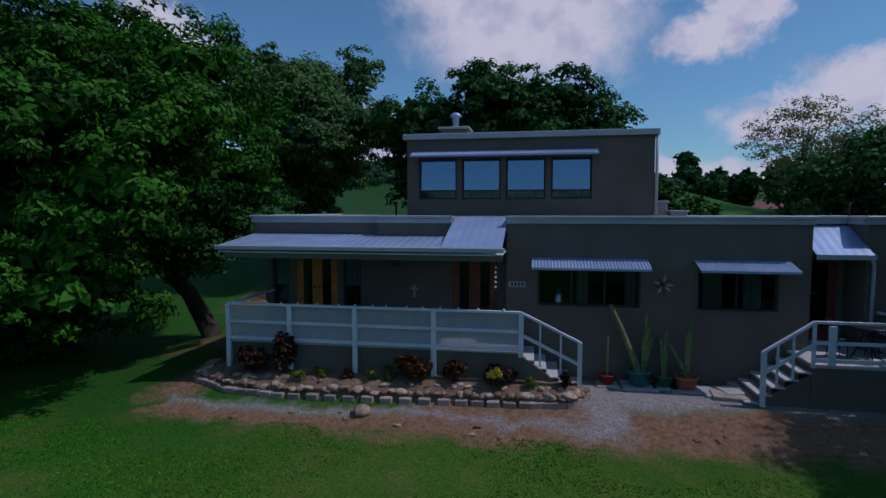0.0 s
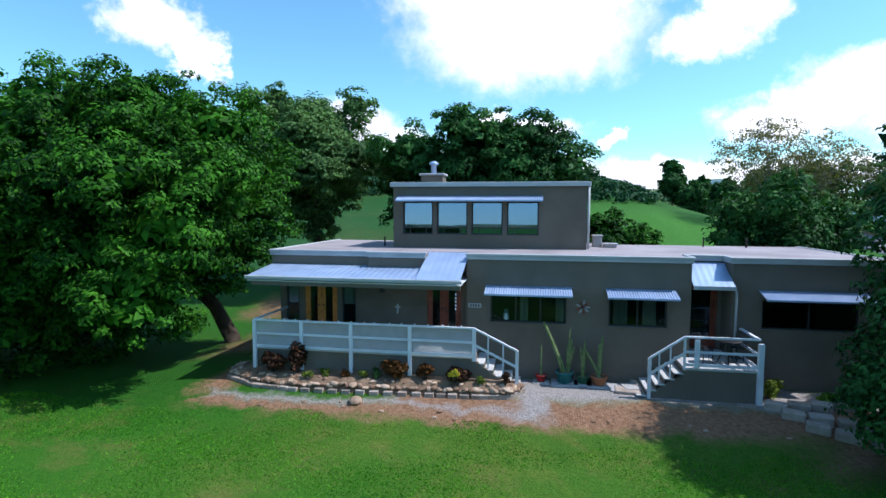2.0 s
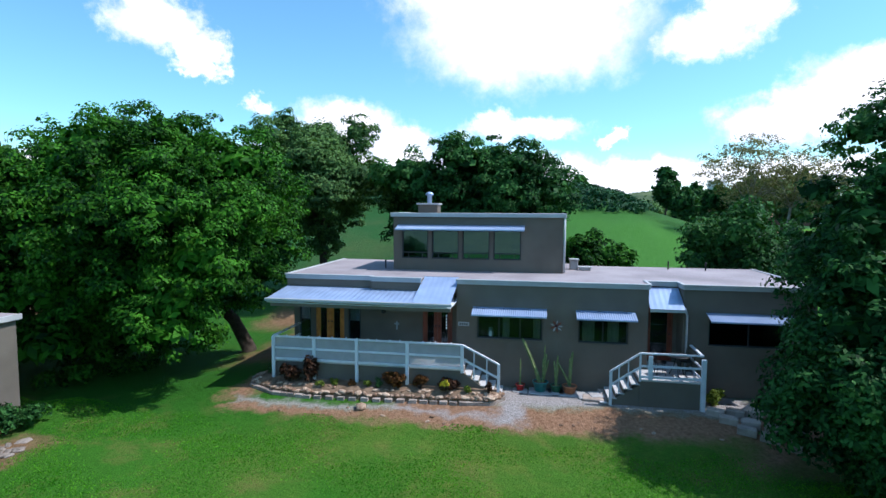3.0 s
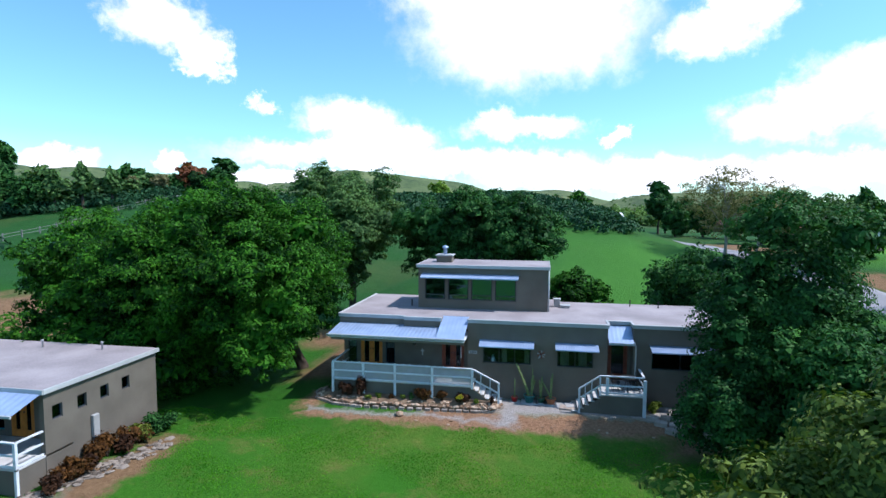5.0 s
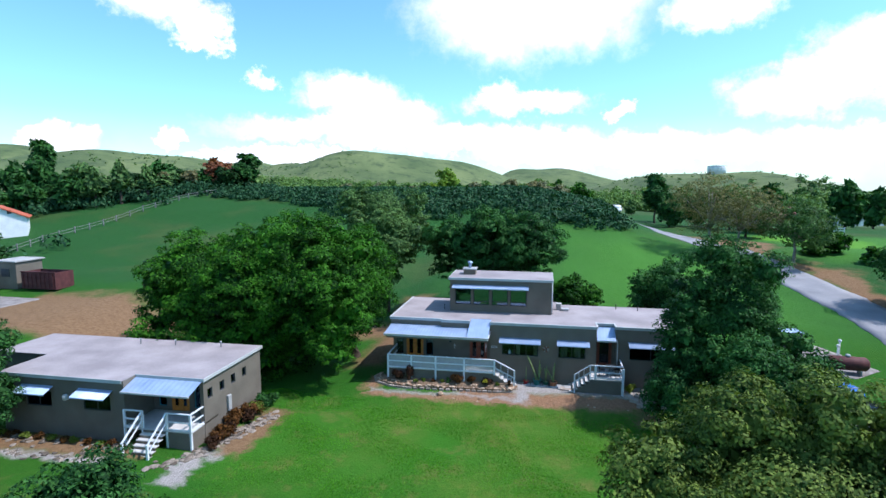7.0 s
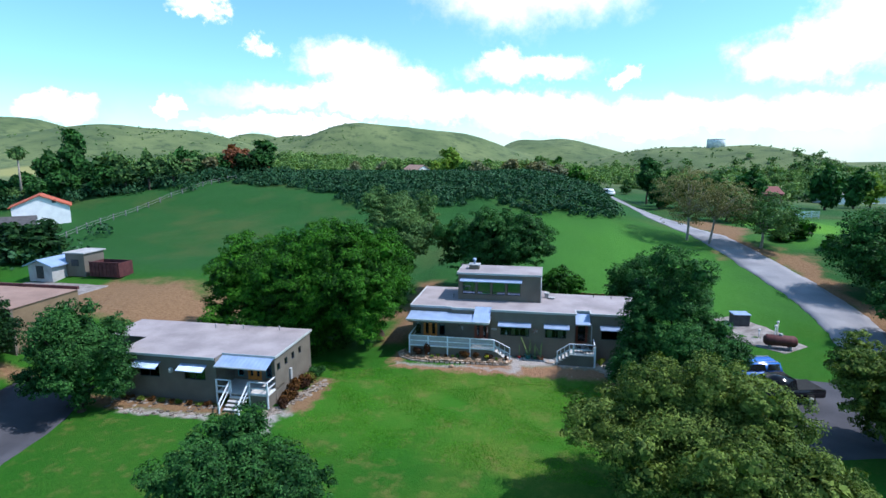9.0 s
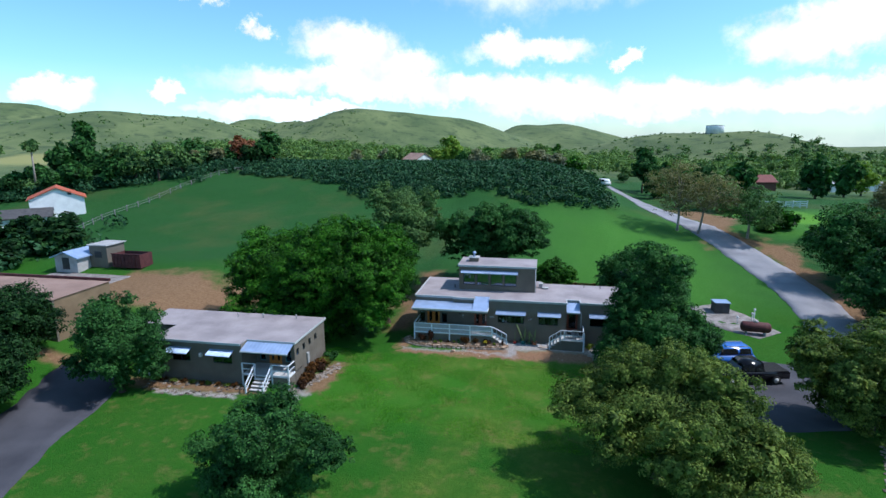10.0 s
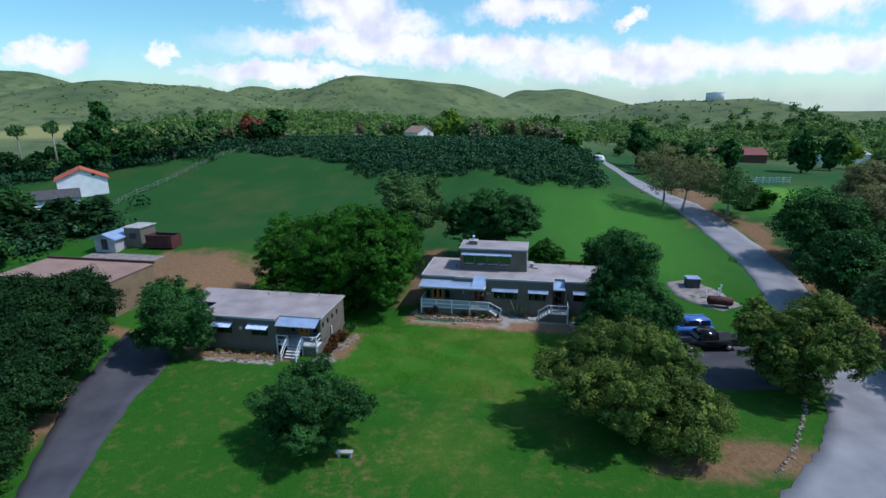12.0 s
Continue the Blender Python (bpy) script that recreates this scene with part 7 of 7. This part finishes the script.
    part("bumper", box(L_ / 2 - 0.08, L_ / 2 + 0.06, -W * 0.46, W * 0.46, 0.42, 0.58, 0.03), FASCIA, v)
    if pickup:
        part("load_bed", box(-2.7, -0.95, -W / 2 + 0.12, W / 2 - 0.12, 1.04, 1.065), TYRE, v)
    else:
        for sgn in (-1, 1):
            part("roof_rail", box(-1.9, 0.0, sgn * 0.58 - 0.02, sgn * 0.58 + 0.02, 1.70, 1.76), FASCIA, v)
    return v


vehicle("pickup_truck", "glossy black pickup truck parked on the shaded apron", 20.9, -3.4, 193, CAR_BLACK, True)
vehicle("suv", "bright blue estate car parked beside the pickup", 19.9, -0.4, 192, CAR_BLUE, False)
vehicle("far_car", "white car parked beside the distant lane", 17.6, 84, 120, WALL_WHITE, False)


def utility_plot():
    g = ribbon("gravel_plot", [(22.2, 14.2, 3.4), (24.0, 10.6, 5.6), (26.8, 7.0, 3.4)], DULL_GRAVEL, "pale gravel utility plot on the grass", "gravel", lift=0.03)
    z = lambda x, y: float(land(x, y)) + 0.03
    p = thing("propane_tank", "rusty red horizontal fuel tank on legs", "tank", at=(25.2, 7.4, z(25.2, 7.4)), turn=-6)
    bm = lathe([(0.05, -1.35), (0.35, -1.28), (0.5, -1.1), (0.5, 1.1), (0.35, 1.28), (0.05, 1.35)], 22)
    bmesh.ops.transform(bm, matrix=pose(0, 0, 0.75, 0, 90), verts=bm.verts)
    part("tank_shell", bm, RUST, p)
    part("dome", lathe([(0.16, 1.2), (0.16, 1.36), (0.1, 1.42)], 14), FASCIA, p)
    for x in (-0.8, 0.8):
        part("leg", box(x - 0.06, x + 0.06, -0.3, 0.3, -0.05, 0.35), CONCRETE, p)
    b = thing("utility_cabinet", "grey utility cabinet with pale lid", "cabinet", at=(23.6, 13.0, z(23.6, 13.0)), turn=4)
    part("cabinet_body", box(-0.75, 0.75, -0.6, 0.6, -0.05, 1.05, 0.02), TILE_GREY, b)
    part("lid", box(-0.82, 0.82, -0.67, 0.67, 1.05, 1.15, 0.02), METAL, b)
    for k, (px, py, h) in enumerate(((25.6, 9.6, 1.3), (26.0, 10.2, 1.5), (24.4, 10.0, 0.7))):
        v = thing("standpipe", "thin white standpipe on the gravel plot", "pipe", "utility standpipes", at=(px, py, z(px, py)))
        part("pipe", tube([(0, 0, -0.05), (0, 0, h)], [0.05, 0.05], 8), WALL_WHITE, v)
        part("head", lathe([(0.09, h - 0.05), (0.12, h), (0.12, h + 0.1), (0.05, h + 0.16)], 10), WALL_WHITE, v)


utility_plot()
# white rail fence across the lane
WF = thing("rail_fence", "white rail fence round a paddock across the lane", "fence")
for k in range(9):
    fx, fy = 46.5 + k * 1.4, 74 + k * 0.15
    part("post", box(fx - 0.07, fx + 0.07, fy - 0.07, fy + 0.07, float(land(fx, fy)) - 0.1, float(land(fx, fy)) + 1.45), WHITE, WF)
    if k < 8:
        for hgt in (0.4, 0.8, 1.25):
            part("rail", beam((fx, fy - 0.09, float(land(fx, fy)) + hgt), (fx + 1.4, fy + 0.06, float(land(fx + 1.4, fy + 0.15)) + hgt), 0.04, 0.16), WHITE, WF)
# low rail fence on the meadow's far edge
FENCE_GREY = material("weathered_fence_wood", (0.13, 0.125, 0.125), (0.24, 0.23, 0.23), 0.9, 3, 30, 0.3)
FF = thing("field_fence", "weathered grey post and rail fence along the meadow edge", "fence")
FLINE = [(-66.5, 12.0), (-72.0, 24.0), (-73.5, 36.0), (-72.5, 50.0), (-68.5, 62.0), (-63.5, 70.0)]
fence_posts = []
for (ax, ay), (bx, by) in zip(FLINE, FLINE[1:]):
    for k in range(5):
        px, py = ax + (bx - ax) * k / 5, ay + (by - ay) * k / 5
        fence_posts.append((px, py, float(land(px, py))))
for px, py, pz in fence_posts:
    part("post", box(px - 0.07, px + 0.07, py - 0.07, py + 0.07, pz - 0.2, pz + 1.15), FENCE_GREY, FF)
for a, b in zip(fence_posts, fence_posts[1:]):
    for hgt in (0.5, 0.95):
        part("rail", beam((a[0] + 0.09, a[1], a[2] + hgt), (b[0] + 0.09, b[1], b[2] + hgt), 0.03, 0.07), FENCE_GREY, FF)
# kerb of rubble beside the lane's bend
KB = thing("rubble_edge", "line of pale rubble along the lane verge", "kerb")
for k in range(60):
    t_ = k / 59
    px, py = 20.3 + 5.6 * t_ ** 0.8 + rr.gauss(0, 0.08), -21.8 + 9.5 * t_ + rr.gauss(0, 0.08)
    lay_stone("stone", KB, px, py, float(land(px, py)) + 0.03, rr.uniform(0.16, 0.36), rr.uniform(0.14, 0.26), rr.uniform(0.1, 0.2), rr.uniform(0, 360), rr, pool=DULL_STONES)
for k in range(14):
    px, py = rr.uniform(-7, 9), rr.uniform(-3.1, -2.5)
    st = tagged(lay_stone("loose_stone", None, px, py, float(land(px, py)) + 0.01, rr.uniform(0.08, 0.2), rr.uniform(0.08, 0.16), rr.uniform(0.05, 0.1), rr.uniform(0, 360), rr), "loose brown stone on the bare earth strip", "stone", "loose stones")
boulder = tagged(lay_stone("boulder", None, -2.9, -2.6, float(land(-2.9, -2.6)) + 0.06, 0.42, 0.34, 0.3, 20, rr, 4), "rounded brown boulder on the earth strip", "stone")


def lawn_blades():
    """Short tufts over the mown lawn nearest the house."""
    rng = np.random.default_rng(2)
    n = 190000
    x, y = rng.uniform(-16, 14, n), -3.1 - 13.5 * rng.random(n) ** 1.25
    keep = (y < -3.35 + 0.35 * np.sin(x * 0.9) + 0.2 * np.sin(x * 2.7)) & ~((x > 1.9) & (y > -3.9 + 0.3 * np.sin(x * 1.7)))
    keep &= (np.sin(x * 1.1 + 2 * np.sin(y * 0.7)) + np.sin(y * 1.6 + x * 0.4) + rng.random(n) * 1.8) > 0.55
    keep &= ~((x < -11.6) & (y < -6))
    x, y = x[keep], y[keep]
    n = len(x)
    z = land(x, y) - 0.01
    a = rng.uniform(0, 2 * np.pi, n)
    h, w = rng.uniform(0.02, 0.06, n), rng.uniform(0.012, 0.03, n)
    lx, ly = rng.normal(0, 0.035, n), rng.normal(0, 0.035, n)
    p = np.stack([x, y, z], 1)
    s = np.stack([np.cos(a) * w, np.sin(a) * w, 0 * w], 1)
    tip = p + np.stack([lx, ly, h], 1)
    co = np.stack([p - s, p + s, tip], 1).reshape(-1, 3)
    tagged(part_mesh("lawn_grass", quick_mesh("lawn_grass", co, np.arange(n * 3).reshape(-1, 3)), GRASS), "short bright green tufts of lawn grass", "grass", kind="stuff")


lawn_blades()
